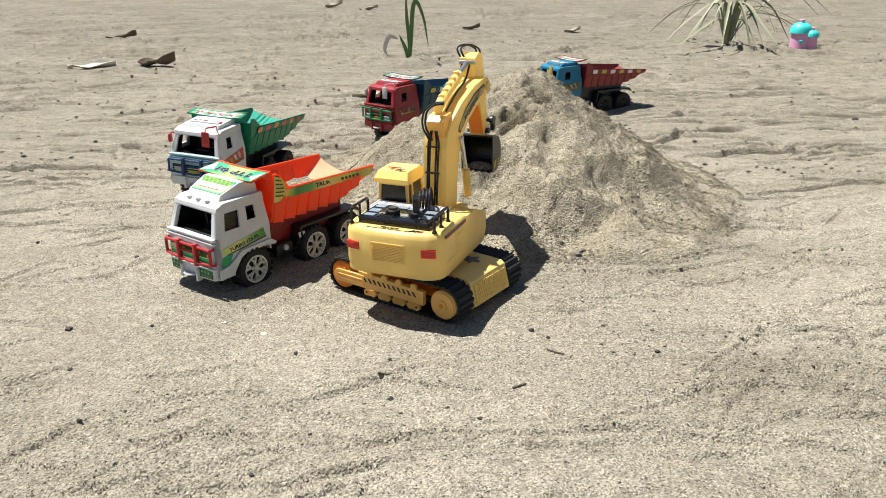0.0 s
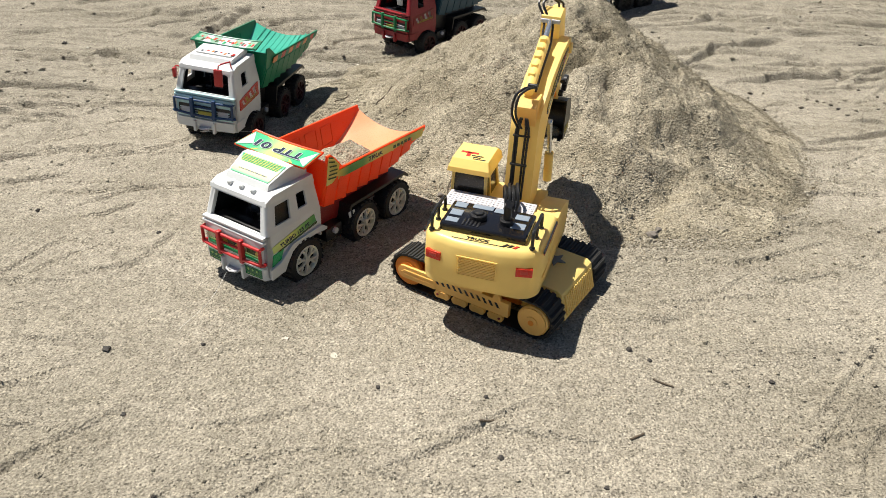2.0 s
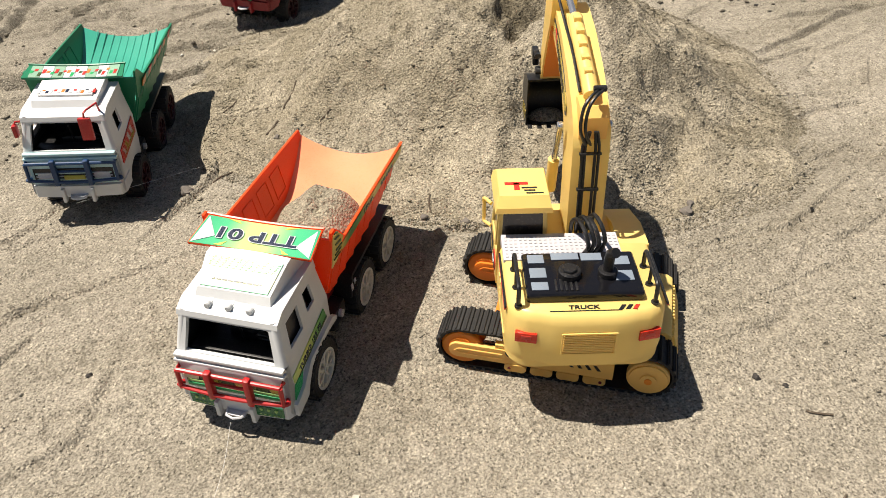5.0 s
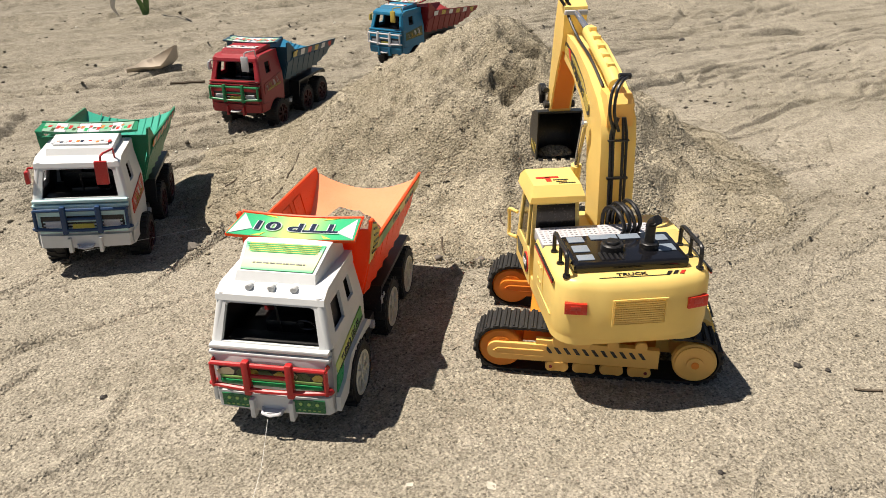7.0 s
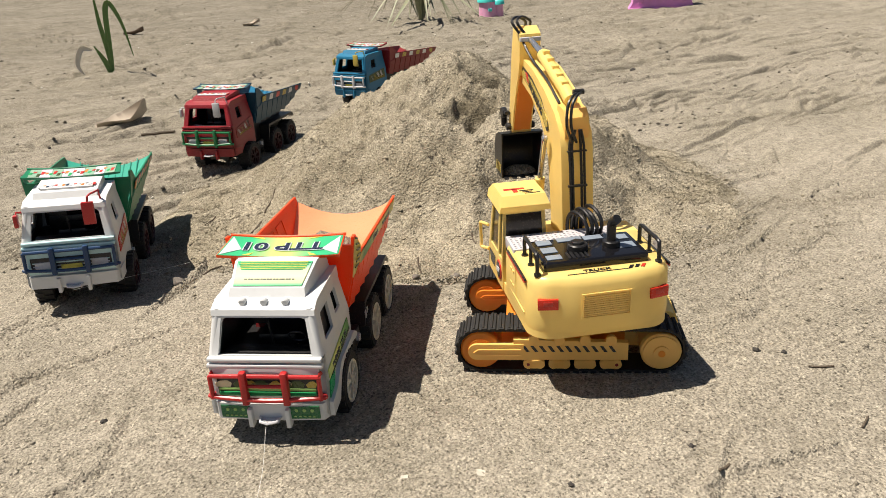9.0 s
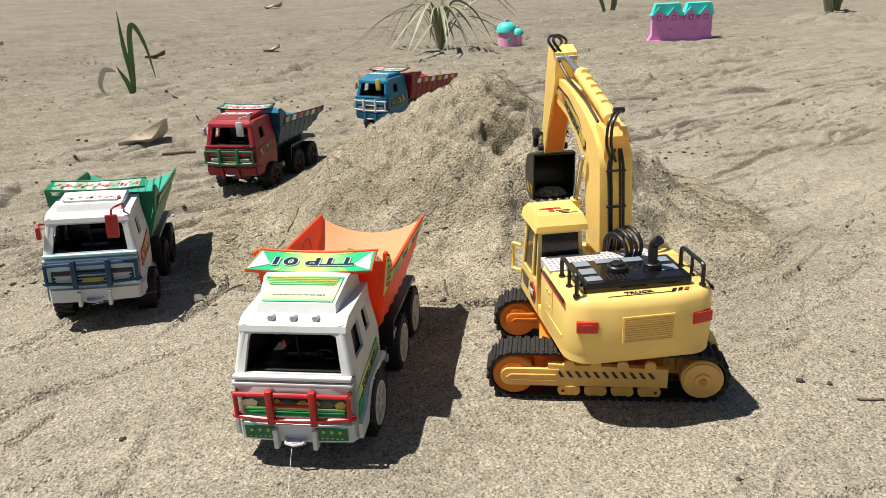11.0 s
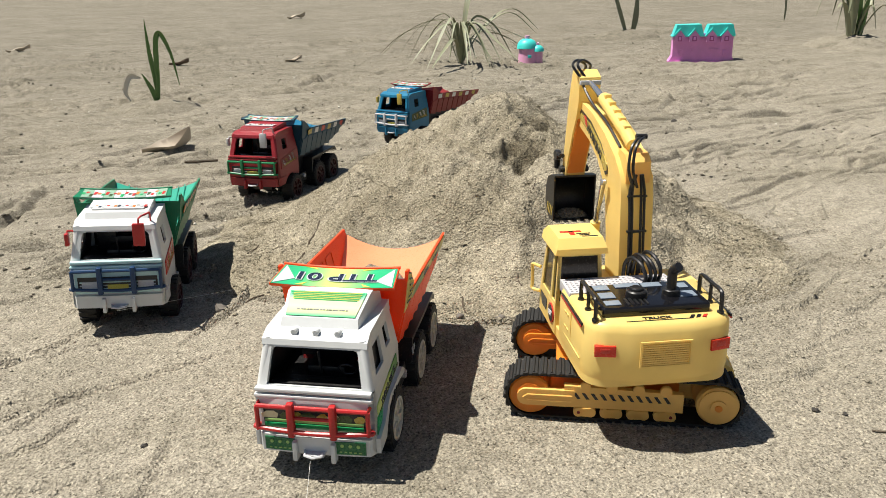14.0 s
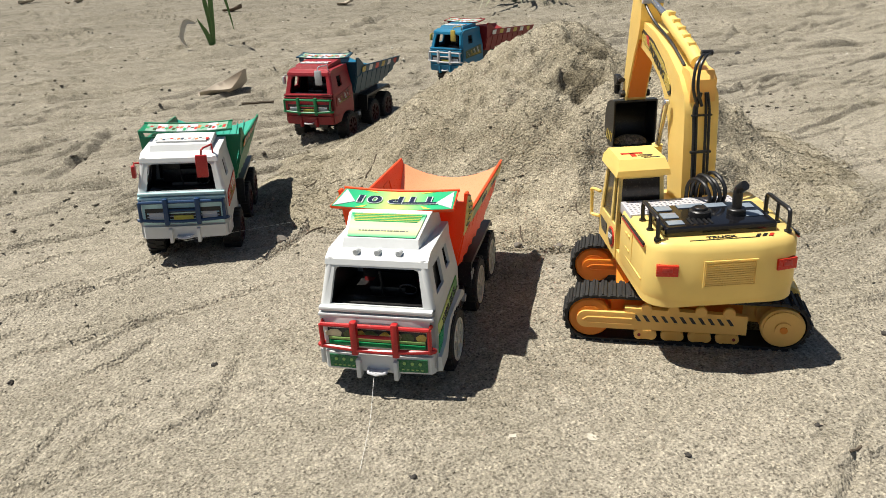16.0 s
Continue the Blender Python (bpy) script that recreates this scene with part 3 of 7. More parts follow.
def heap_height(x, y):
    dx, dy = x - APEX.x, y - APEX.y
    r, a = math.hypot(dx, dy), math.degrees(math.atan2(dy, dx))
    v = Vector((x, y, 0))
    q = r / (foot_radius(a) * (1 + 0.07 * noise.noise(v * 7)))
    soft = math.sqrt(q * q + 0.0013) - 0.036
    h = 0.318 * (1 - soft)
    # the right flank sags
    h -= 0.022 * math.sqrt(max(0.0, math.cos(radians(a)))) * math.sin(math.pi * max(0.0, min(1.0, (q - 0.10) / 0.90)))
    if q > 0.55:
        h -= 0.05 * math.sin(math.pi * min(1.0, (q - 0.55) / 0.45)) * 0.7
    lump = 0.034 * noise.fractal(v * 4.5, 1.0, 2.0, 3) + 0.013 * noise.fractal(v * 17.0, 0.8, 2.0, 4) + 0.0050 * noise.fractal(v * 55.0, 0.6, 2.0, 3)
    h += lump * min(1.0, max(0.0, 1.06 - q) * 2.0 + 0.15) * min(1.0, q * 4 + 0.35)
    # gullies running down the slope
    h -= 0.010 * max(0.0, noise.noise(Vector((math.cos(radians(a)) * 5, math.sin(radians(a)) * 5, r * 2)))) * math.sin(math.pi * min(1.0, q))
    # slumped scar beside the crest, with ragged pockets
    for sx, sy, wx, wy, turn, deep in SCAR:
        c, k = math.cos(radians(turn)), math.sin(radians(turn))
        ex, ey = (x - sx) * c + (y - sy) * k, -(x - sx) * k + (y - sy) * c
        e = (ex / wx) ** 2 + (ey / wy) ** 2 + 0.55 * noise.noise(v * 32)
        if e < 1:
            h -= deep * (1 - max(0.0, e)) ** 0.65 * (0.85 + 0.5 * noise.noise(v * 60)) - 0.010 * noise.noise(v * 38 + Vector((0, 0, 4)))
    # small slides at the foot, each with a dry crest
    for (ax, ay), (bx, by), high in SLIDES:
        ux, uy = bx - ax, by - ay
        L = math.hypot(ux, uy)
        f = ((x - ax) * ux + (y - ay) * uy) / (L * L)
        if -0.2 < f < 1.2:
            d = ((x - ax) * uy - (y - ay) * ux) / L + 0.012 * noise.noise(v * 14)
            fade = max(0.0, min(1.0, (f + 0.2) / 0.3, (1.2 - f) / 0.3))
            h += high * fade * (math.exp(-(d / 0.050) ** 2) if d > 0 else math.exp(-(d / 0.024) ** 2))
    return h if q < 1.12 else -0.05


hx, hy = list(np.arange(-0.62, 1.06, 0.0052)), list(np.arange(1.36, 2.90, 0.0052))
HZ = np.array([[max(heap_height(x, y), -0.06) - 0.03 * ease(1.9, 3.4, y) for x in hx] for y in hy])
heap = sheet("sand_hill", hx, hy, HZ, HEAP_SAND)
tagged(heap, "heap of loose damp brown-grey sand with a slumped crest", "sand heap")


def surface_at(x, y):
    z = ground_at(x, y)
    if hx[0] < x < hx[-2] and hy[0] < y < hy[-2]:
        z = max(z, float(HZ[int((y - hy[0]) / 0.0052), int((x - hx[0]) / 0.0052)]))
    return z


# ---- toy dump trucks ----
def tyre_mesh(r, w):
    bm = bmesh.new()
    prof = [(0.66 * r, -w / 2), (0.92 * r, -w / 2), (0.97 * r, -w * 0.40), (r, -w * 0.2), (r, w * 0.2), (0.97 * r, w * 0.40), (0.92 * r, w / 2), (0.66 * r, w / 2)]
    seg = 32
    rings = [[bm.verts.new((x, p * math.cos(2 * math.pi * k / seg), p * math.sin(2 * math.pi * k / seg))) for p, x in prof] for k in range(seg)]
    for k in range(seg):
        a, b = rings[k], rings[(k + 1) % seg]
        for i in range(len(prof)):
            j = (i + 1) % len(prof)
            bm.faces.new((a[i], a[j], b[j], b[i]))
    for k in range(22):
        m = pose(0, 0, 0, 360 / 22 * k, 0, 0)
        add_box(bm, (w * 0.24, 0, r * 1.005), (w * 0.46, r * 0.16, r * 0.07), m)
        m = pose(0, 0, 0, 360 / 22 * (k + 0.5), 0, 0)
        add_box(bm, (-w * 0.24, 0, r * 1.005), (w * 0.46, r * 0.16, r * 0.07), m)
    return bm


def rim_mesh(r, x, spokes=6):
    """Wide dished wheel with forked spokes, outer face towards +x."""
    bm = bmesh.new()
    seg = 30
    prof = [(0.775 * r, x - 0.006), (0.785 * r, x + 0.0012), (0.77 * r, x + 0.0034), (0.69 * r, x + 0.0034), (0.665 * r, x + 0.001), (0.645 * r, x - 0.005)]
    rings = [[bm.verts.new((h, p * math.cos(2 * math.pi * k / seg), p * math.sin(2 * math.pi * k / seg))) for p, h in prof] for k in range(seg)]
    for k in range(seg):
        a, b = rings[k], rings[(k + 1) % seg]
        for i in range(len(prof) - 1):
            bm.faces.new((a[i], a[i + 1], b[i + 1], b[i]))
    for k in range(spokes):
        m = pose(0, 0, 0, 360 / spokes * k, 0, 0)
        add_box(bm, (x - 0.0004, 0, 0.27 * r), (0.0044, 0.125 * r, 0.26 * r), m)
        for off in (-1, 1):
            add_box(bm, (0, 0, 0), (0.0044, 0.105 * r, 0.40 * r), m @ pose(x - 0.0004, -off * 0.105 * r, 0.54 * r, off * 29, 0, 0))
    add_cyl(bm, (x, 0, 0), 0.185 * r, 0.0066, "x", 16)
    add_cyl(bm, (x + 0.002, 0, 0), 0.085 * r, 0.005, "x", 10)
    return bm


def add_wheel(truck, x, y, z, r, w, rim_mat, kept):
    side = 1 if x > 0 else -1
    if (r, w) not in kept:
        t = part("tyre", tyre_mesh(r, w), RUBBER, None)
        q = part("rim", rim_mesh(r * 0.88, w * 0.42), rim_mat, None)
        kept[r, w] = (t.data, q.data)
        bpy.data.objects.remove(t)
        bpy.data.objects.remove(q)
    t = new("wheel", kept[r, w][0])
    t.parent = truck
    t.matrix_basis = pose(x, y, z, 7 * len(kept) + 31 * y * 40, 0, 0 if side > 0 else 180)
    q = new("rim", kept[r, w][1])
    q.parent = t
    part("wheel_back", cyl((-0.05 * w, 0, 0), 0.69 * r, 0.5 * w, "x", 22), RUBBER, t)
    return t


def bed(truck, mat, y0, y1, half, z0, rim_front, dip, rim_rear, sticker, band, ribs=8):
    """Open dump body: front wall, ribbed sides with a dipped rim, floor that sweeps up at the tail."""
    t = 0.0035
    top = 1.06 * half
    low = 0.86 * half

    def rim(y):
        f = (y - y0) / (y1 - y0)
        if f < 0.04:
            return rim_front
        if f < 0.14:
            return rim_front + (dip - rim_front) * (f - 0.04) / 0.10
        return dip + (rim_rear - dip) * (f - 0.14) / 0.86

    def keel(y):
        f = (y - y0) / (y1 - y0)
        return z0 + (0.0 if f < 0.62 else (rim_rear - z0) * 0.80 * ((f - 0.62) / 0.38) ** 1.25)

    def wide(z, y):
        f = (z - z0) / (rim_rear - z0)
        return low + (top - low) * max(0.0, min(1.25, f)) + 0.004 * max(0.0, (y - y0) / (y1 - y0))

    root = None
    n = 30
    ys = [y0 + (y1 - y0) * k / n for k in range(n + 1)]
    for s in (-1, 1):
        bm = bmesh.new()
        outer = [[bm.verts.new((s * wide(z, y), y, z)) for z in (keel(y), (keel(y) + rim(y)) / 2, rim(y))] for y in ys]
        inner = [[bm.verts.new((s * (wide(z, y) - t), y, z)) for z in (keel(y), (keel(y) + rim(y)) / 2, rim(y))] for y in ys]
        for a, b, c, d in zip(outer, outer[1:], inner, inner[1:]):
            for i in range(2):
                bm.faces.new((a[i], b[i], b[i + 1], a[i + 1]))
                bm.faces.new((c[i], c[i + 1], d[i + 1], d[i]))
            bm.faces.new((a[2], b[2], d[2], c[2]))
            bm.faces.new((a[0], c[0], d[0], b[0]))
        for o, i in ((outer[0], inner[0]), (outer[-1], inner[-1])):
            for k in range(2):
                bm.faces.new((o[k], o[k + 1], i[k + 1], i[k]))
        p = part("bed_side", bm, mat, truck)
        pitch = 0.86 / ribs
        for k in range(ribs):
            # broad proud panels, their lower ends cut in a saw line
            fa, fb = 0.012 + pitch * k, 0.012 + pitch * (k + 0.86)
            ya, yb = y0 + (y1 - y0) * fa, y0 + (y1 - y0) * fb
            bm = bmesh.new()
            rows = []
            for y, drop in ((ya, 0.002), ((ya + yb) / 2, 0.004), (yb, 0.0075)):
                zl, zh = keel(y) - drop, keel(y) + (rim(y) - keel(y)) * 0.70 if rim(y) < dip + 0.02 else keel(y) + (dip - keel(y)) * 0.66
                rows.append([(s * (wide(z, y) + o), y, z) for z, o in ((zl, -0.001), (zl, 0.0026), (zh - 0.003, 0.0020), (zh, -0.0004))])
            vs = [[bm.verts.new(q) for q in r] for r in rows]
            for u, v in zip(vs, vs[1:]):
                for i in range(3):
                    bm.faces.new((u[i], u[i + 1], v[i + 1], v[i]))
                bm.faces.new((u[3], u[0], v[0], v[3]))
            bm.faces.new(vs[0])
            bm.faces.new(vs[-1][::-1])
            part("rib", rounded(bm, 0.0006, 1), mat, p)
        for k in range(4):
            # raised rectangles moulded on the inside
            fa, fb = 0.10 + 0.155 * k, 0.10 + 0.155 * k + 0.105
            path = []
            for f, g in ((fa, 0.22), (fa + 0.015, 0.80), (fb + 0.015, 0.80), (fb, 0.22), (fa, 0.22)):
                y = y0 + (y1 - y0) * f
                z = keel(y) + (min(rim(y), dip + 0.01) - keel(y)) * g
                path.append((s * (wide(z, y) - t), y, z))
            part("inner_rib", tube(path, 0.0012, 6), mat, p)
        # printed band along the rim
        h = band

        def on(y, z):
            return (s * (wide(z, y) + 0.0009), y, z)
        f0, f1 = 0.10, 0.98
        for k in range(12):
            ua, ub = f0 + (f1 - f0) * k / 12, f0 + (f1 - f0) * (k + 1) / 12
            a, b = y0 + (y1 - y0) * ua, y0 + (y1 - y0) * ub
            ra, rb = rim(a) - 0.003, rim(b) - 0.003
            if k == 0:
                ra = rb = min(ra, rb)
            q = [on(a, ra - h), on(b, rb - h), on(b, rb), on(a, ra)]
            if s > 0:
                q = [q[1], q[0], q[3], q[2]]
            part("sticker", quad_decal(q, 0.0007), sticker[k % len(sticker)], p)
        if len(sticker) == 1:
            # foil on the raised front corner, with dark slanting stripes
            def corner(fa, fb, ga, gb, out, mat_):
                ya, yb = y0 + (y1 - y0) * fa, y0 + (y1 - y0) * fb
                q = [on(ya, rim(ya) - ga), on(yb, min(rim(yb), rim(ya)) - gb), on(yb, rim(yb) - 0.004), on(ya, rim(ya) - 0.004)] if out == 0 else [on(ya, ga), on(yb, gb), on(yb, gb + 0.0024), on(ya, ga + 0.0024)]
                q = [(c[0] + s * 0.0009 * out, c[1], c[2]) for c in q]
                part("sticker", quad_decal(q if s < 0 else [q[1], q[0], q[3], q[2]], 0.0006), mat_, p)
            corner(0.008, 0.045, 0.060, 0.064, 0, sticker[0])
            corner(0.045, 0.100, 0.064, 0.043, 0, sticker[0])
            for k in range(6):
                z = dip - 0.012 + 0.0085 * k
                fe = 0.040 + 0.100 * (rim_front - z) / (rim_front - dip + 0.03) * 0.9
                corner(0.012, min(fe, 0.085), z, z - 0.004, 1, STK_OLIVE)
    # front wall
    bm = bmesh.new()
    zf = rim_front - 0.012
    add_prism(bm, [(-wide(z0, y0) + 0.001, z0), (wide(z0, y0) - 0.001, z0), (wide(zf, y0) - 0.001, zf), (-wide(zf, y0) + 0.001, zf)], y0 - t, y0 + 0.0005, "y")
    part("bed_front", bm, mat, truck)
    # floor and tail
    bm = bmesh.new()
    cols = 8
    for dz, flip in ((0.0, False), (t, True)):
        rows = [[bm.verts.new(((wide(keel(y), y) - 0.002) * (2 * i / cols - 1), y, keel(y) + dz - 0.40 * (rim_rear - z0) * max(0, ((y - y0) / (y1 - y0) - 0.62) / 0.38) * (1 - (2 * i / cols - 1) ** 2))) for i in range(cols + 1)] for y in ys]
        for a, b in zip(rows, rows[1:]):
            for i in range(cols):
                q = (a[i], a[i + 1], b[i + 1], b[i])
                bm.faces.new(q[::-1] if flip else q)
        if not flip:
            under = rows[-1]
    for i in range(cols):
        bm.faces.new((under[i], under[i + 1], rows[-1][i + 1], rows[-1][i]))
    # floors of orange, navy and green beds have sunlight painted in: paler than the walls
    floor_ = part("bed_floor", bm, SUNLIT_DUSTY_ORANGE if len(sticker) == 1 else SKYBLUE if mat is BLUE else SUNLIT_GREEN if mat is GREEN else mat, truck)
    if len(sticker) > 1:
        for k in range(9):
            x = low * 0.82 * (k / 4 - 1)
            pts = [(x, y, keel(y) + t - 0.40 * (rim_rear - z0) * max(0, ((y - y0) / (y1 - y0) - 0.62) / 0.38) * (1 - (x / low) ** 2)) for y in ys[10:]]
            part("floor_rib", tube(pts, 0.0012, 5), floor_.data.materials[0], floor_)
    return rim, wide, keel


def bull_bar(truck, y, half, z0, z1, mat, r=0.0030):
    bar = part("bull_bar", tube(curve_through([(-half, y - 0.012, z0), (-half, y, z0 + 0.003), (0, y + 0.003, z0), (half, y, z0 + 0.003), (half, y - 0.012, z0)], 5), r), mat, truck)
    part("rail", tube([(-half, y - 0.01, z1), (-half, y, z1), (half, y, z1), (half, y - 0.01, z1)], r), mat, bar)
    part("rail", tube([(-half * 0.40, y, (z0 + z1) / 2 + 0.002), (half * 0.40, y, (z0 + z1) / 2 + 0.002)], r * 0.8), mat, bar)
    for x in (-half, half):
        part("upright", tube([(x, y, z0), (x, y, z1)], r), mat, bar)
    for x in (-half * 0.38, half * 0.38):
        part("upright", box((x, y + 0.001, (z0 + z1) / 2), (0.0090, 0.0095, z1 - z0 + 0.014), 0.0030), mat, bar)


BIG = dict(h=0.0735, taper=0.0095, nose=0.088, back=-0.050, zb=0.033, zbt=0.056, zs=0.116, zt=0.170, lean=0.019, R=0.0425, hz=0.0320, bar=(0.0655, 0.0975), bar_half=0.0685,
           axles=(0.0, -0.168, -0.272), wx=0.0655, bed=(-0.058, -0.357, 0.080, 0.112, 0.216, 0.181, 0.172), cz=0.2015, ctilt=-11.0, cw=0.0815, cf=-0.014, cb=-0.068)
SMALL = dict(h=0.0755, taper=0.0095, nose=0.083, back=-0.050, zb=0.048, zbt=0.070, zs=0.130, zt=0.185, lean=0.019, R=0.0410, hz=0.0230, bar=(0.082, 0.117), bar_half=0.0715,
             axles=(-0.010, -0.176, -0.280), wx=0.0695, bed=(-0.060, -0.390, 0.085, 0.108, 0.208, 0.181, 0.161), cz=0.2030, ctilt=-11.0, cw=0.083, cf=-0.030, cb=-0.072)


def dump_truck(m, label, cab_mat, bar_mat, bed_mat, rim_mat, D, sticker, visor_mat, trim_mat, mirror_mat, sides):
    """Three-axle toy tipper, front axle over the origin, nose towards +y."""
    truck = thing("toy_dump_truck", m, label, "toy truck", "toy dump trucks")
    big = D is BIG
    R, hz, h, nose, back, zs, zt = D["R"], D["hz"], D["h"], D["nose"], D["back"], D["zs"], D["zt"]
    zb, zbt = D["zb"], D["zbt"]
    hs = h - D["taper"]
    yt = nose - D["lean"]
    yr = yt - 0.016
    # lower cab body, with wheel arch cut into the outline
    ra = R * 1.12
    a0 = math.asin(max(-0.9, (zb + 0.006 - hz) / ra))
    arch = [(ra * math.cos(a), hz + ra * math.sin(a)) for a in (a0 + (math.pi - 2 * a0) * k / 12 for k in range(13))]
    skirt_arch = [(0.052, zb + 0.004), (0.044, 0.050), (0.030, 0.067), (0.018, 0.0720), (-0.030, 0.0730), (-0.046, 0.0705)]
    low = [(nose - 0.004, zb), (nose, zb + 0.008), (nose - 0.001, zb + 0.03), (nose - 0.004, zs), (back, zs), (back - 0.001, zb + 0.030), (-ra - 0.001, zb + 0.006)] + arch[::-1] + [(ra + 0.002, zb)]
    if big:
        low = [(nose - 0.004, zb), (nose, zb + 0.008), (nose - 0.001, zb + 0.03), (nose - 0.004, zs), (back, zs), (back, 0.0715)] + skirt_arch[::-1] + [(0.055, zb)]
    bm = bmesh.new()
    add_prism(bm, low, -h, -h + 0.004)
    add_prism(bm, low, h - 0.004, h)
    add_prism(bm, [(nose - 0.004, zb), (nose, zb + 0.008), (nose - 0.001, zb + 0.03), (nose - 0.004, zs), (nose - 0.012, zs), (nose - 0.016, zb)], -h, h)
    cab = part("cab", rounded(bm, 0.0028, 3), cab_mat, truck)
    if big:
        for s in (-1, 1):
            flare = [(0.084, zb + 0.001), (0.084, 0.054), (0.060, 0.059), (0.030, 0.0800), (-0.046, 0.0830), (-0.060, 0.0735), (-0.058, 0.0690)] + skirt_arch[::-1]
            part("skirt", rounded(add_prism(bmesh.new(), flare, min(s * (h - 0.002), s * (h + 0.0055)), max(s * (h - 0.002), s * (h + 0.0055))), 0.0022, 2), cab_mat, cab)
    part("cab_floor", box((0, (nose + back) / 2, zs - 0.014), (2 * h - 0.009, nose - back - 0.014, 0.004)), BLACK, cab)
    # upper cab: leaning windscreen, side walls with two windows, rear wall
    part("windscreen_frame", panel([(h - 0.0065, nose - 0.004, zs), (-h + 0.0065, nose - 0.004, zs), (-hs + 0.0055, yt, zt), (hs - 0.0055, yt, zt)], [(0.057, 0.943, 0.05, 0.88)] if big else [(0.067, 0.933, 0.06, 0.88)], 0.006, 0.0026), cab_mat, cab)
    for s in (-1, 1):
        q = [(s * h, back, zs), (s * h, nose - 0.0105, zs), (s * hs, yt - 0.0065, zt), (s * hs, back + 0.004, zt)]
        part("corner_post", tube([(s * (h - 0.0064), nose - 0.0104, zs - 0.002), (s * (hs - 0.0064), yt - 0.0064, zt + 0.003)], 0.0064, 16), cab_mat, cab)
        holes = [(0.58, 0.88, 0.20, 0.82), (0.23, 0.42, 0.34, 0.84)] if big else [(0.48, 0.73, 0.26, 0.78)]
        if s < 0:
            q = [q[1], q[0], q[3], q[2]]
            holes = [(1 - b, 1 - a, c, d) for a, b, c, d in holes]
        part("cab_side", panel(q, holes, 0.004, 0.001), cab_mat, cab)
    part("cab_back", panel([(-h, back, 0.060), (h, back, 0.060), (hs, back + 0.004, zt), (-hs, back + 0.004, zt)], [], 0.004), cab_mat, cab)
    roof = part("roof", rounded(add_prism(bmesh.new(), [(yt + 0.002, zt - 0.004), (yt, zt + 0.003), (yr, zt + 0.010), (back + 0.006, zt + 0.012), (back + 0.002, zt - 0.004)], -hs - 0.001, hs + 0.001), 0.0075, 4), cab_mat, cab)
    part("screen_ledge", box((0, nose - 0.001, zs - 0.001), (2 * h - 0.003, 0.009, 0.0055), 0.002), trim_mat, cab)
    part("screen_ledge", box((0, nose - 0.0005, zs - 0.0085), (2 * h - 0.001, 0.010, 0.0050), 0.002), trim_mat, cab)
    gz = (zbt + zs) / 2 - 0.004
    face = part("grille_panel", box((0, nose + 0.0005, gz), (2 * h * 0.92, 0.004, (zs - zbt) * 0.76), 0.0012), trim_mat, cab)
    part("grille_recess", box((0, nose + 0.0018, gz - 0.004), (2 * h * 0.86, 0.003, 0.023), 0.0008), BLACK, face)
    if big:
        part("grille_bar", box((0, nose + 0.0034, gz - 0.0125), (2 * h * 0.84, 0.0030, 0.0062), 0.0010), STK_GREEN, face)
        part("grille_bar", box((0, nose + 0.0030, gz - 0.0065), (2 * h * 0.84, 0.0026, 0.0040), 0.0008), STK_LIME, face)
        for k in range(8):
            x, w = h * (-0.84 + 0.21 * k), 0.010 + 0.004 * ((k * 5) % 3)
            part("grille_mark", add_prism(bmesh.new(), [(x, gz - 0.0032), (x + w, gz - 0.0036), (x + w + 0.002, gz + 0.001), (x + w * 0.7, gz + 0.0052), (x + w * 0.2, gz + 0.0060), (x - 0.002, gz + 0.002)], nose + 0.0026, nose + 0.0040, "y"), (STK_GOLD, STK_OLIVE, PAPERWHITE, STK_GOLD, STK_OLIVE)[k % 5], face)
    else:
        for k in range(3):
            part("grille_slat", box((0, nose + 0.0032, gz - 0.0135 + 0.0060 * k), (2 * h * 0.82, 0.0024, 0.0024), 0.0006), (trim_mat, SILVER, trim_mat)[k], face)
        for s in (-1, 1):
            part("headlamp", box((s * h * 0.60, nose + 0.0036, gz - 0.006), (0.026, 0.003, 0.012), 0.001), SILVER, face)
        part("number_plate", box((0, nose + 0.0040, gz - 0.010), (0.034, 0.003, 0.008), 0.0008), STK_YELLOW, face)
    # cab interior
    # black door sheets are added to darken the cab; big: they shut the front windows
    for c in (-1, 1):
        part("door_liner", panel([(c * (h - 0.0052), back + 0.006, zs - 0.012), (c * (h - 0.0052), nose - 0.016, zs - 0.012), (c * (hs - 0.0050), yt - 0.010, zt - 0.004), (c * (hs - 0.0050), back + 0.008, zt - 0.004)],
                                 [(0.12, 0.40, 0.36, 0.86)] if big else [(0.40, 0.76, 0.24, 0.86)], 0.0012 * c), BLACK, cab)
        # screen pillars' rounded inner corners
        f = 0.88
        yy, zz = nose - 0.004 + (yt - nose + 0.004) * f, zs + (zt - zs) * f
        xx = c * ((h - 0.002) + (hs - h + 0.002) * f) * (0.83 if big else 0.81)
        e = -0.008
        part("screen_corner", add_prism(bmesh.new(), [(xx, zz), (xx - c * abs(e), zz), (xx - c * abs(e) * 0.3, zz + e * 0.3), (xx, zz + e)], yy - 0.006, yy - 0.001, "y"), cab_mat, cab)
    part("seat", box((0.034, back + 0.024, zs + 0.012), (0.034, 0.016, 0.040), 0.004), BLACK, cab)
    # black rear and roof sheets, also added to keep the cab dark inside
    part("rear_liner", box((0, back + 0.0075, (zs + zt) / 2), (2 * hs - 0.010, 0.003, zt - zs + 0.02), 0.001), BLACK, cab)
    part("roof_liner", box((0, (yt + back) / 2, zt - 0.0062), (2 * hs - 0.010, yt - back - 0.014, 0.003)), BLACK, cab)
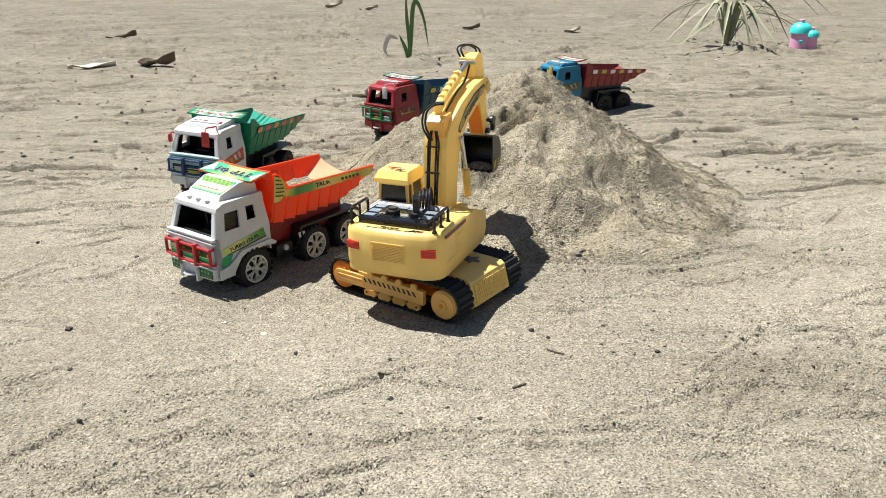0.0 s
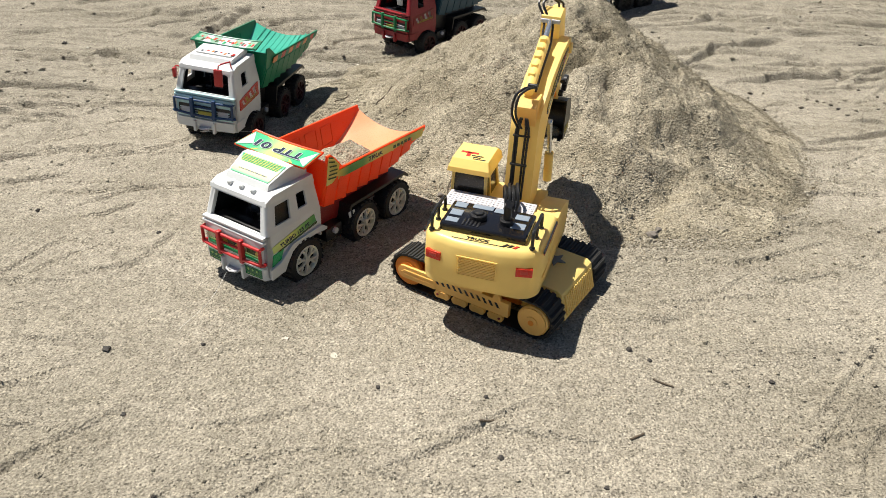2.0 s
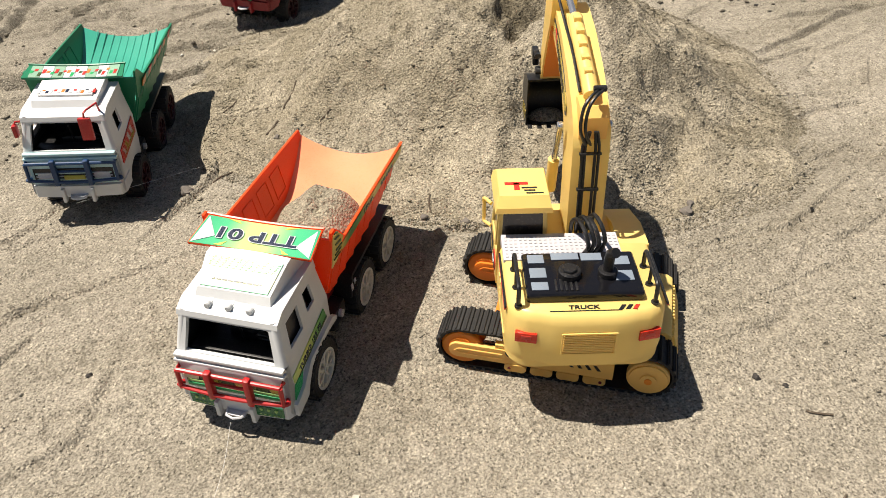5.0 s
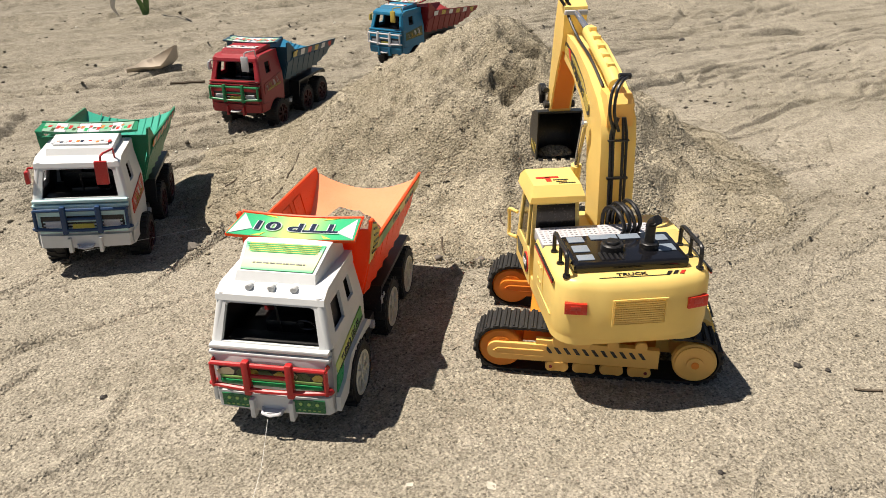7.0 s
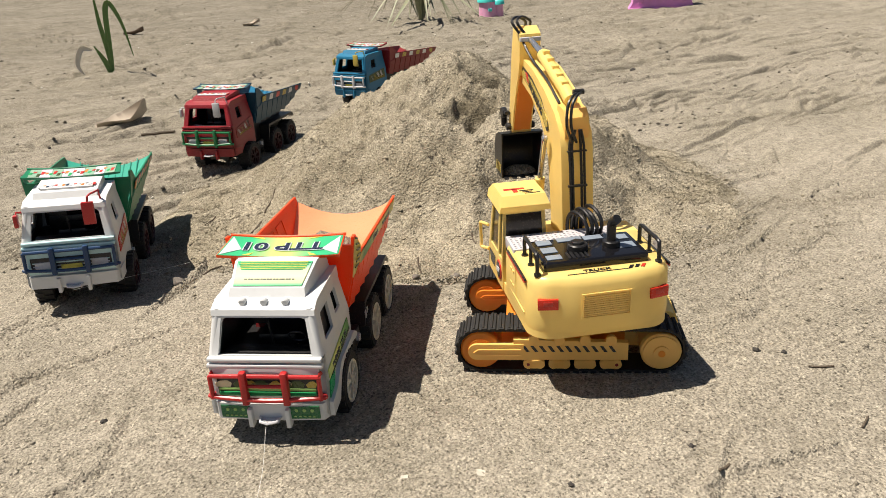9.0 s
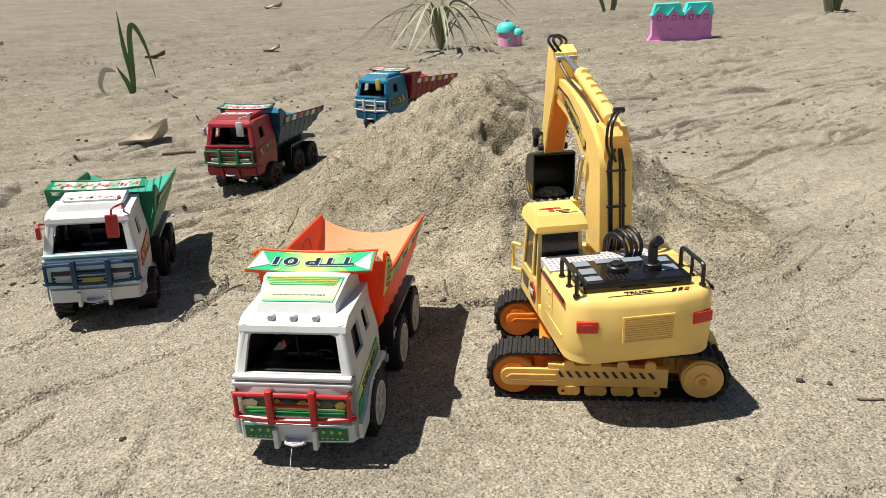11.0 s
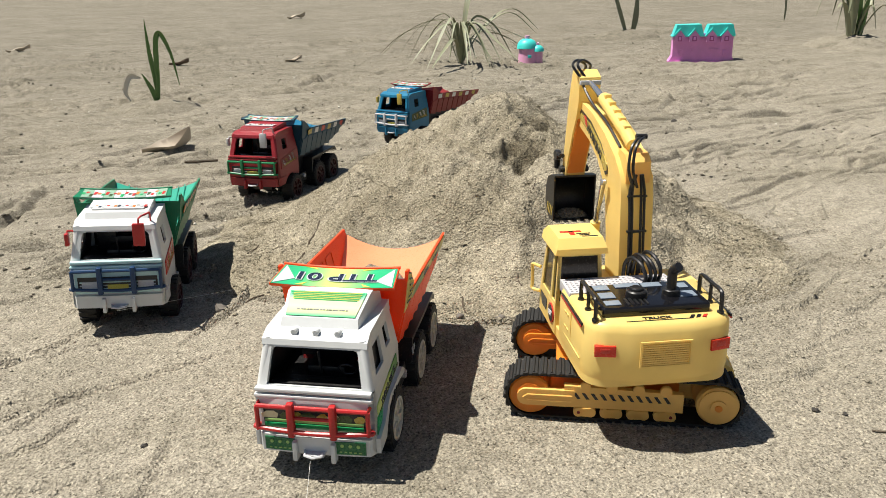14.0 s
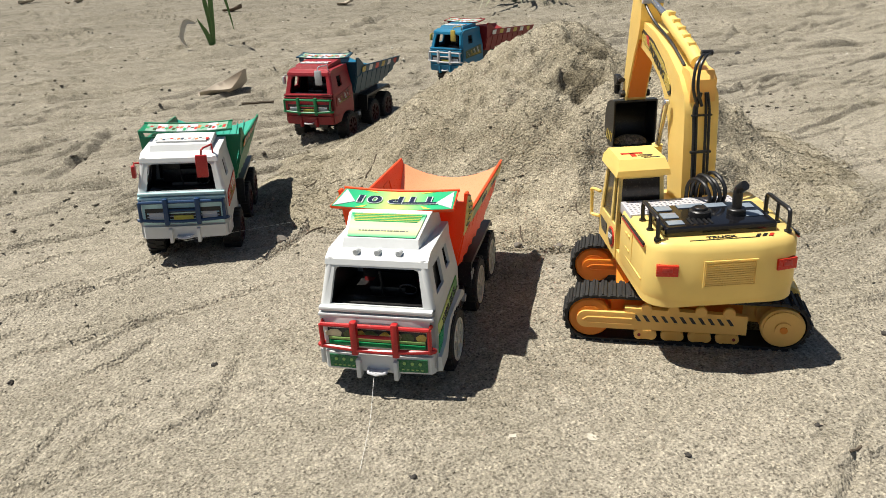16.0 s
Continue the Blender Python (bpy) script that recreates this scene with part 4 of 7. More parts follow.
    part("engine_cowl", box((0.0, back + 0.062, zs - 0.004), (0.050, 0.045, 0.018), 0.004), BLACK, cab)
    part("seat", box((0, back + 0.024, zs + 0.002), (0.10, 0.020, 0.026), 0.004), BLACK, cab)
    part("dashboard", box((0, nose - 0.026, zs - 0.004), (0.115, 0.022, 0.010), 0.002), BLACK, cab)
    part("steering_wheel", tube([(-0.032 + 0.011 * math.cos(a), nose - 0.040 + 0.005 * math.sin(a), zs + 0.010 + 0.009 * math.sin(a)) for a in (math.pi * k / 8 for k in range(17))], 0.0013, 6), BLACK, cab)
    part("gear_lever", tube([(0.004, nose - 0.050, zs - 0.010), (0.006, nose - 0.046, zs + 0.030)], 0.0016, 6), BLACK, cab)
    # bumper
    bump = part("bumper", rounded(add_prism(bmesh.new(), [(-h - 0.002, nose - 0.040), (-h - 0.001, nose - 0.006), (-h + 0.006, nose + 0.004), (-h * 0.3, nose + 0.007), (h * 0.3, nose + 0.007), (h - 0.006, nose + 0.004), (h + 0.001, nose - 0.006), (h + 0.002, nose - 0.040)], zb, zbt, "z"), 0.002, 2), cab_mat, truck)
    for s in (-1, 1):
        d = 0.0009 if s > 0 else -0.0009
        z0, z1 = zb + 0.003, zbt - 0.003
        yq = nose + 0.0062
        if big:
            part("headlight_sticker", quad_decal([(s * h * 0.60 + 0.019, yq - d, z0), (s * h * 0.60 - 0.019, yq + d, z0), (s * h * 0.60 - 0.019, yq + d, z1), (s * h * 0.60 + 0.019, yq - d, z1)], 0.0008), LAMPGREEN, bump)
            for k in range(3):
                part("headlight", cyl((s * h * 0.60 + 0.010 * (k - 1), nose + 0.0072, z1 - 0.005), 0.0022, 0.0014, "y", 12), STK_LIME, bump)
            for k in range(5):
                part("sticker_mark", box((s * h * 0.60 + 0.006 * (k - 2), nose + 0.0071, z0 + 0.0035), (0.0030, 0.0012, 0.0014)), STK_LIME, bump)
        part("tow_lug", box((s * 0.024, nose + 0.008, zb + 0.006), (0.006, 0.012, 0.026), 0.0015), cab_mat, bump)
    part("tow_hook", tube([(-0.014, nose + 0.004, zb + 0.005), (-0.010, nose + 0.018, zb + 0.0045), (0, nose + 0.021, zb + 0.004), (0.010, nose + 0.018, zb + 0.0045), (0.014, nose + 0.004, zb + 0.005)], 0.0018, 6), SILVER, bump)
    part("tow_plate", box((0, nose + 0.010, zb + 0.003), (0.026, 0.012, 0.003), 0.001), SILVER, bump)
    bull_bar(truck, nose + 0.010, D["bar_half"], *D["bar"], bar_mat)
    # roof: air deflector or plain raised cap
    if big:
        dz = 0.2075
        fw, tw = 0.0475, 0.0535
        bm = bmesh.new()
        ym, zm, yh = 0.0425, 0.1905, 0.000
        lo = [(-fw - 0.002, 0.051, zt + 0.006), (fw + 0.002, 0.051, zt + 0.006), (tw + 0.004, back + 0.010, zt + 0.006), (-tw - 0.004, back + 0.010, zt + 0.006)]
        mid = [(-fw, ym, zm), (fw, ym, zm), (tw + 0.002, back + 0.010, zm), (-tw - 0.002, back + 0.010, zm)]
        hi = [(-tw, yh, dz), (tw, yh, dz), (tw, back + 0.012, dz), (-tw, back + 0.012, dz)]
        a, b, c = ([bm.verts.new(q) for q in ring] for ring in (lo, mid, hi))
        bm.faces.new(a[::-1])
        bm.faces.new(c)
        for u, v in ((a, b), (b, c)):
            for k in range(4):
                bm.faces.new((u[k], u[(k + 1) % 4], v[(k + 1) % 4], v[k]))
        defl = part("air_deflector", rounded(bm, 0.003, 2), cab_mat, truck)
        ya, za, yb, zc = ym - 0.001, zm + 0.0004, yh, dz
        n = Vector((0, zc - za, ya - yb)).normalized() * 0.0008

        def P(x, f, up=0.0):
            return (x, ya + (yb - ya) * f + n.y * (1 + up), za + (zc - za) * f + n.z * (1 + up))

        def strip(name, f0, f1, x0, x1, mat, up=0.0):
            q0, q1 = fw + (tw - fw) * f0 - 0.004, fw + (tw - fw) * f1 - 0.004
            part(name, quad_decal([P(x1 * q0, f0, up), P(x0 * q0, f0, up), P(x0 * q1, f1, up), P(x1 * q1, f1, up)], 0.0006), mat, defl)
        strip("sticker", 0.02, 0.97, -1, 1, FOIL_ROOF)
        for k in range(5):
            strip("sticker_line", 0.62 + 0.066 * k, 0.645 + 0.066 * k, -0.97 + 0.03 * (4 - k), 0.97 - 0.03 * (4 - k), STK_GREEN, 0.9)
            strip("sticker_line", 0.655 + 0.066 * k, 0.672 + 0.066 * k, -0.90, 0.90, STK_YELLOW, 0.9)
        for k in range(16):
            strip("printed_mark", 0.235, 0.275, -0.72 + 0.09 * k, -0.72 + 0.09 * k + 0.055 + 0.02 * (k % 2), GREYSTICK, 0.9)
        for x in (-0.027, 0.0, 0.027):
            part("roof_lamp", rounded(add_cyl(bmesh.new(), (x, yr + 0.006, zt + 0.0098), 0.0045, 0.008, "y", 14), 0.0014, 1), cab_mat, roof)
            part("lamp_foot", box((x, yr - 0.002, zt + 0.0084), (0.0080, 0.012, 0.005), 0.0018), cab_mat, roof)
    else:
        cap = part("roof_cap", rounded(add_prism(bmesh.new(), [(yr - 0.002, zt + 0.008), (yr - 0.010, zt + 0.020), (back + 0.008, zt + 0.026), (back + 0.008, zt + 0.008)], -hs * 0.78, hs * 0.78), 0.004, 2), cab_mat, roof)
        part("sticker", box((0, yr - 0.034, zt + 0.0226), (hs * 1.30, 0.026, 0.0030), 0.0004, None), STK_WHITE, cap)
        for k in range(15):
            part("sticker_mark", box((-0.044 + 0.0063 * k, yr - 0.034 + 0.004 * math.sin(k * 2.3), zt + 0.0240), (0.0046, 0.008 + 0.005 * math.cos(k * 1.7), 0.0016), 0.0003), (STK_RED, STK_SILVER, STK_NAVY, STK_ORANGE, STK_SILVER)[k % 5], cap)
        for s in (-1, 1):
            arm = part("mirror_arm", tube([(s * hs * 0.86, yt - 0.012, zt + 0.006), (s * hs * 0.86, yt - 0.006, zt + 0.024), (s * hs * 0.70, yt + 0.018, zt + 0.024), (s * hs * 0.66, yt + 0.024, zt + 0.022), (s * hs * 0.64, yt + 0.025, zt + 0.010)] if s < 0 else [(s * hs, yt - 0.006, zt - 0.006), (s * (h + 0.001), yt + 0.000, zt - 0.004), (s * (h + 0.002), yt + 0.004, zt - 0.010)], 0.0018, 6), mirror_mat, truck)
            at = (s * hs * 0.64, yt + 0.025, zt - 0.006) if s < 0 else (s * (h + 0.002), yt + 0.004, zt - 0.018)
            part("mirror", box(at, (0.020, 0.007, 0.040) if s < 0 else (0.007, 0.012, 0.022), 0.0025), mirror_mat, arm)
    # chassis
    y0, y1, bh, bz, pk, dip, rr = D["bed"]
    ax = D["axles"]
    ch = part("chassis", box((0, ax[2] / 2 + 0.005, hz + 0.012), (0.060, -ax[2] + 0.07, 0.020), 0.002), BLACK, truck)
    for y in ax:
        part("axle", cyl((0, y, hz), 0.005, 0.13, "x", 10), BLACK, ch)
    for s in (-1, 1):
        part("fuel_tank", box((s * 0.052, -0.090, hz + 0.012), (0.034, 0.046, 0.026), 0.004), BLACK, ch)
        part("tank_cap", cyl((s * 0.071, -0.090, hz + 0.016), 0.006, 0.006, "x", 12), SILVER, ch)
        zg = 0.084
        part("mudguard", rounded(add_prism(bmesh.new(), [(ax[1] + 0.046, hz + 0.016), (ax[1] + 0.036, zg), (ax[2] - 0.034, zg), (ax[2] - 0.047, zg - 0.012), (ax[2] - 0.045, zg - 0.016), (ax[2] - 0.030, zg - 0.006), (ax[1] + 0.032, zg - 0.006), (ax[1] + 0.042, hz + 0.016)], s * 0.040 if s > 0 else -D["wx"] - 0.010, D["wx"] + 0.010 if s > 0 else -0.040), 0.001, 1), BLACK, ch)
    part("subframe", box((0, ax[1] + 0.018, (bz + hz + 0.018) / 2), (0.096, 0.27, bz - hz - 0.022), 0.003), DARKRED if big else BLACK, ch)
    kept = {}
    for y in ax:
        for s in (-1, 1):
            add_wheel(truck, s * D["wx"], y, hz, R, 0.032, rim_mat, kept)
    # dump body
    rim, wide, keel = bed(truck, bed_mat, y0, y1, bh, bz, pk, dip, rr, sticker, 0.020 if big else 0.016)
    # canopy plate over the cab
    tilt = pose(0, 0.005, D["cz"], D["ctilt"], 0, 0)
    cw = D["cw"]
    cf, yb = D["cf"], D["cb"]
    steps = 16

    def bent(bm):
        """The plate curls up at its ends and its front edge is hollow."""
        for v in bm.verts:
            f = min(1.0, abs(v.co.x) / cw)
            near = max(0.0, 1 - (cf - v.co.y) / (cf - yb))
            v.co.z += (0.0040 + 0.0030 * near) * f * f
            v.co.y -= 0.0060 * (1 - f * f) * near
        bm.transform(tilt)
        return bm

    def strip_outline(w_front, w_back, yf_, yk_):
        front = [(w_front * (2 * k / steps - 1), yf_) for k in range(steps + 1)]
        rear = [(w_back * (1 - 2 * k / steps), yk_) for k in range(steps + 1)]
        return front, rear

    def plate(w_front, w_back, yf_, yk_, lo, hi):
        front, rear = strip_outline(w_front, w_back, yf_, yk_)
        bm = bmesh.new()
        rows = [[bm.verts.new((x, y, z)) for x, y in line] for line, z in ((front, lo), (front, hi), (rear[::-1], hi), (rear[::-1], lo))]
        for i in range(4):
            u, v = rows[i], rows[(i + 1) % 4]
            for k in range(steps):
                bm.faces.new((u[k], u[k + 1], v[k + 1], v[k]))
        bm.faces.new([r[0] for r in rows])
        bm.faces.new([r[-1] for r in rows][::-1])
        return bent(bm)
    can = part("canopy", plate(cw, cw * 0.95, cf, yb, -0.0018, 0.0018), bed_mat, truck)
    part("canopy_lip", bent(tube([(cw * 0.97 * (2 * k / steps - 1), yb + 0.001, 0.002) for k in range(steps + 1)], 0.0022, 6)), bed_mat, can)
    if big:
        yf, yk = cf - 0.0004, yb + 0.004
        part("sticker", plate(cw * 0.985, cw * 0.935, yf, yk, 0.0016, 0.0024), FOIL_CANOPY, can)
        for s in (-1, 1):
            for (a, b, c), mat in ((((0.960, yf - 0.001), (0.900, yk + 0.002), (0.66, yf - 0.016)), STK_SILVER), (((0.62, yf - 0.001), (0.50, yf - 0.001), (0.44, yf - 0.009)), STK_YELLOW), (((0.60, yk + 0.001), (0.42, yk + 0.001), (0.36, yk + 0.006)), STK_YELLOW)):
                part("sticker_corner", bent(add_prism(bmesh.new(), [(s * cw * a[0], a[1]), (s * cw * b[0], b[1]), (s * cw * c[0], c[1])], 0.0022, 0.0030, "z")), mat, can)
        for lift, mat, fat in ((0.0036, STK_SILVER, 0.0017), (0.0042, STK_NAVY, 0.0006)):
            ob = lettering("lettering", "TTP 01", 0.0265, pose(0.001, (yf + yk) / 2 + 0.001, lift), mat, can, 0.0, 1.42, bold=fat)
            lb = bmesh.new()
            lb.from_mesh(ob.data)
            bent(lb).to_mesh(ob.data)
            lb.free()
    else:
        def at(v):
            return cf + (v - 0.004) * (cf - yb - 0.004) / 0.068
        for k in range(8):
            x = -cw * 0.88 + cw * 0.22 * k
            b = bent(add_prism(bmesh.new(), [(x, at(-0.062)), (x, at(0.003)), (x + cw * 0.212, at(0.003)), (x + cw * 0.212, at(-0.062))], 0.0014, 0.0029, "z"))
            part("sticker", b, STK_PALEGREEN if k in (0, 2, 5, 7) else STK_SILVER, can)
        for k in range(22):
            x = -cw * 0.86 + cw * 0.079 * k
            yk = -0.034 + 0.010 * math.sin(k * 2.4)
            d = 0.010 + 0.007 * math.cos(k * 1.7)
            part("printed_mark", bent(add_prism(bmesh.new(), [(x, at(yk)), (x + 0.002, at(yk + d + 0.006)), (x + 0.0065, at(yk + d + 0.007)), (x + 0.0055, at(yk - 0.001))], 0.0024, 0.0034, "z")), (STK_RED, visor_mat, STK_ORANGE, STK_RED, STK_OLIVE)[k % 5], can)
    # side stickers on the cab
    for s in (-1, 1):
        for quad, mat in sides:
            q = [(s * (h + 0.0008), y, z) for y, z in quad]
            if s < 0:
                q = [q[1], q[0], q[3], q[2]]
            part("sticker", quad_decal(q, 0.0007), mat, cab)
        if big:
            lettering("lettering", "TURBO 125 PS", 0.0105, frame_on((s * (h + 0.0018), 0.019, 0.0925), (0, s * 1.0, -s * 0.14), (s, 0, 0)), STK_NAVY, cab, 0.0, 1.12, bold=0.0002)
            for k, f in enumerate((0.46, 0.66, 0.70, 0.74, 0.78, 0.82)):
                y = y0 + (y1 - y0) * f
                z = rim(y) - 0.0125
                if k == 0:
                    lettering("lettering", "TRUK", 0.0135, frame_on((s * (wide(z, y) + 0.0021), y, z), (0, s * 1.0, s * (rr - dip) / (y1 - y0)), (s, 0, -0.12)), STK_NAVY, truck, 0.0, 1.3, bold=0.0003)
                else:
                    q = [(s * (wide(z, y) + 0.0019), y + e, z + g) for e, g in ((0.004, -0.0035), (-0.004, -0.0040), (-0.0030, 0.0030), (0.0050, 0.0035))]
                    part("printed_mark", quad_decal(q if s < 0 else q[::-1], 0.0004), STK_OLIVE, truck)
            # pale marks on the mudguard
            for k in range(2):
                q = [(s * (D["wx"] + 0.0112), -0.128 - 0.012 * k + e, 0.066 + g) for e, g in ((0.003, -0.006), (-0.003, -0.006), (-0.001, 0.006), (0.005, 0.006))]
                part("printed_mark", quad_decal(q if s < 0 else q[::-1], 0.0006), STK_SILVER, truck)
    return truck


ORANGE_SIDES = [([(-0.036, 0.095), (0.072, 0.080), (0.074, 0.093), (-0.032, 0.110)], FOIL_SIDE), ([(-0.038, 0.090), (0.060, 0.078), (0.060, 0.0795), (-0.038, 0.0935)], STK_OLIVE), ([(0.056, 0.062), (0.078, 0.056), (0.073, 0.077), (0.048, 0.079)], STK_GREEN)]
SMALL_SIDES = [([(-0.040, 0.100), (0.060, 0.094), (0.060, 0.120), (-0.036, 0.134)], STK_RED), ([(-0.034, 0.103), (0.048, 0.098), (0.030, 0.106), (-0.030, 0.112)], STK_GOLD), ([(-0.026, 0.108), (-0.016, 0.107), (-0.006, 0.126), (-0.018, 0.128)], STK_WHITE), ([(-0.006, 0.106), (0.004, 0.106), (0.014, 0.122), (0.004, 0.124)], STK_WHITE), ([(0.014, 0.104), (0.024, 0.104), (0.036, 0.118), (0.024, 0.120)], STK_GOLD), ([(0.034, 0.102), (0.042, 0.101), (0.052, 0.114), (0.044, 0.116)], STK_WHITE)]
BAND = [FOIL_BAND]
orange_truck = dump_truck(heading(-0.4395, 1.4475, -0.002, -0.594, -0.804), "white cab, orange tipper bed, red bull bar, half-filled with sand", WHITE, RED, ORANGE, CREAM, BIG, BAND, STK_GREEN, WHITE, RED, ORANGE_SIDES)
green_truck = dump_truck(heading(-0.637, 2.026, -0.003, -0.281, -0.960, 0.0, -3.0), "white and pale blue cab toy truck with green tipper bed", WHITE, BARBLUE, GREEN, RIMRED, SMALL, [STK_ORANGE, GREEN, STK_RED, GREEN], STK_GREEN, PALEBLUE, RED, SMALL_SIDES)
red_truck = dump_truck(heading(-0.172, 2.776, -0.018, -0.674, -0.739), "red cab toy truck with navy tipper bed, green bull bar", CABRED, BARGREEN, BLUE, RIMRED, SMALL, [STK_GOLD, BLUE, STK_WHITE, BLUE, STK_RED, BLUE], BLUE, CABRED, SILVER, [(SMALL_SIDES[0][0], DARKRED)] + SMALL_SIDES[1:])
blue_truck = dump_truck(heading(0.512, 3.303, -0.026, -0.877, -0.480), "bright blue cab toy truck with dark red tipper bed", SKYBLUE, SILVER, DARKRED, BLACK, SMALL, [STK_WHITE, DARKRED, STK_GOLD, DARKRED], STK_RED, SKYBLUE, STK_GOLD, [(SMALL_SIDES[0][0], STK_OLIVE)] + SMALL_SIDES[1:])


# ---- toy excavator ----
def track_path(r, front, rear, n):
    """Points and headings of n shoes round the two wheels of a track, in the (y, z) plane."""
    straight, arc = front - rear, math.pi * r
    total = 2 * (straight + arc)
    out = []
    for k in range(n):
        s = total * k / n
        if s < straight:
            out.append((rear + s, 2 * r, 0.0))
        elif s < straight + arc:
            a = (s - straight) / r
            out.append((front + r * math.sin(a), r + r * math.cos(a), -math.degrees(a)))
        elif s < 2 * straight + arc:
            out.append((front - (s - straight - arc), 0.0, 180.0))
        else:
            a = (s - 2 * straight - arc) / r
            out.append((rear - r * math.sin(a), r - r * math.cos(a), 180 - math.degrees(a)))
    return out


def track_unit(digger, U, s, kept):
    """One crawler: belt with shoes, idler, drive wheel, slotted side frame, rollers. s: +1 the left side."""
    r, front, rear, w = 0.0345, 0.124, -0.122, 0.045
    x_out, x_in = -s * 0.108, -s * 0.063
    mid = (x_out + x_in) / 2
    bm = bmesh.new()
    pts = track_path(r - 0.0030, front, rear, 72)
    rings = []
    for y, z, a in pts:
        up = Vector((0, math.sin(radians(-a)), math.cos(radians(a))))
        p = Vector((0, y, z + 0.003))
        rings.append([bm.verts.new(Vector((mid + dx, 0, 0)) + p + up * t) for dx, t in ((-w / 2, -0.0015), (w / 2, -0.0015), (w / 2, 0.0015), (-w / 2, 0.0015))])
    for k in range(len(rings)):
        a, b = rings[k], rings[(k + 1) % len(rings)]
        for i in range(4):
            bm.faces.new((a[i], a[(i + 1) % 4], b[(i + 1) % 4], b[i]))
    bm.transform(U)
    belt = part("track_belt", bm, RUBBER, digger, "black rubber crawler track")
    if "shoe" not in kept:
        b = add_box(bmesh.new(), (0, 0, 0.0015), (w + 0.002, 0.0082, 0.0028))
        add_box(b, (0, 0.0015, 0.0036), (w, 0.0024, 0.0024))
        o = part("track_shoe", rounded(b, 0.0006, 1), RUBBER, None)
        kept["shoe"] = o.data
        bpy.data.objects.remove(o)
    for y, z, a in track_path(r - 0.0020, front, rear, 58):
        o = new("track_shoe", kept["shoe"])
        o.parent = belt
        o.matrix_basis = U @ pose(mid, y, z + 0.002, a, 0, 0)

    def on(name, bm, mat, parent=digger, label=""):
        bm.transform(U)
        return part(name, bm, mat, parent, label)
    for x, face in ((x_out, 1), (x_in, -1)):
        d = -s * face  # outward along x on this face
        xf = x + d * 0.0005
        # idler with amber web
        idler = cyl((x - d * 0.006, front, r), 0.0285, 0.010, "x", 28, 0.002)
        add_cyl(idler, (x - d * 0.001, front, r), 0.018, 0.004, "x", 20)
        wheel = on("idler_wheel", idler, AMBER, digger, "translucent amber idler wheel")
        # drive wheel
        hub = cyl((x - d * 0.003, rear, r), 0.0275, 0.012, "x", 32, 0.0015)
        add_cyl(hub, (x + d * 0.004, rear, r), 0.0245, 0.003, "x", 28)
        add_cyl(hub, (x + d * 0.006, rear, r), 0.0105, 0.004, "x", 20)
        drive = on("drive_wheel", hub, FRAMEY)
        on("axle_hole", cyl((x + d * 0.0085, rear, r), 0.0048, 0.0015, "x", 14), AMBER, drive)
        # side frame with slanted dark slots
        b = add_prism(bmesh.new(), [(-0.078, 0.022), (0.078, 0.022), (0.078, 0.054), (-0.078, 0.049)], min(xf - d * 0.006, xf + d * 0.003), max(xf - d * 0.006, xf + d * 0.003))
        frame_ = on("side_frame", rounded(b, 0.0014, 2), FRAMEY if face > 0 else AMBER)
        if face > 0:
            for k in range(11):
                y = -0.062 + 0.0118 * k
                on("slot", add_prism(bmesh.new(), [(y, 0.035), (y + 0.0045, 0.035), (y + 0.0105, 0.044), (y + 0.006, 0.044)], min(xf + d * 0.0026, xf + d * 0.0036), max(xf + d * 0.0026, xf + d * 0.0036)), STK_BLACK, frame_)
            for k in range(4):
                y = -0.055 + 0.035 * k
                on("upper_roller", cyl((xf + d * 0.0005, y, 0.052), 0.0078, 0.006, "x", 16, 0.001), FRAMEY, frame_)
                b = bmesh.new()
                for e in (-0.008, 0.008):
                    add_cyl(b, (xf + d * 0.001, y + e, 0.0150), 0.0070, 0.006, "x", 14)
                add_box(b, (xf + d * 0.001, y, 0.0150), (0.006, 0.016, 0.0125))
                on("lower_roller", b, FRAMEY, frame_)
                # dark discs stand in for small roller holes, their shade in the colour
                if k in (0, 3):
                    on("roller_pin", cyl((xf + d * 0.0042, y + (-0.008 if k == 0 else 0.008), 0.0150), 0.0022, 0.0014, "x", 10), DARKRED, frame_)
        # idler fork: long capsule
        b = bmesh.new()
        out = [(0.064, 0.0225), (0.064, 0.0470)] + [(0.129 + 0.01225 * math.sin(a), 0.03475 + 0.01225 * math.cos(a)) for a in (math.pi * k / 10 for k in range(11))]
        add_prism(b, out, min(xf - d * 0.002, xf + d * 0.0045), max(xf - d * 0.002, xf + d * 0.0045))
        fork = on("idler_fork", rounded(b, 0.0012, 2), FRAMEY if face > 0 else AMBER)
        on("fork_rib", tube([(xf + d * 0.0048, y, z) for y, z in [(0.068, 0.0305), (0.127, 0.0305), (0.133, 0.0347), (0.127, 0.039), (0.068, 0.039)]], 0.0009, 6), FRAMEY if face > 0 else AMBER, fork)


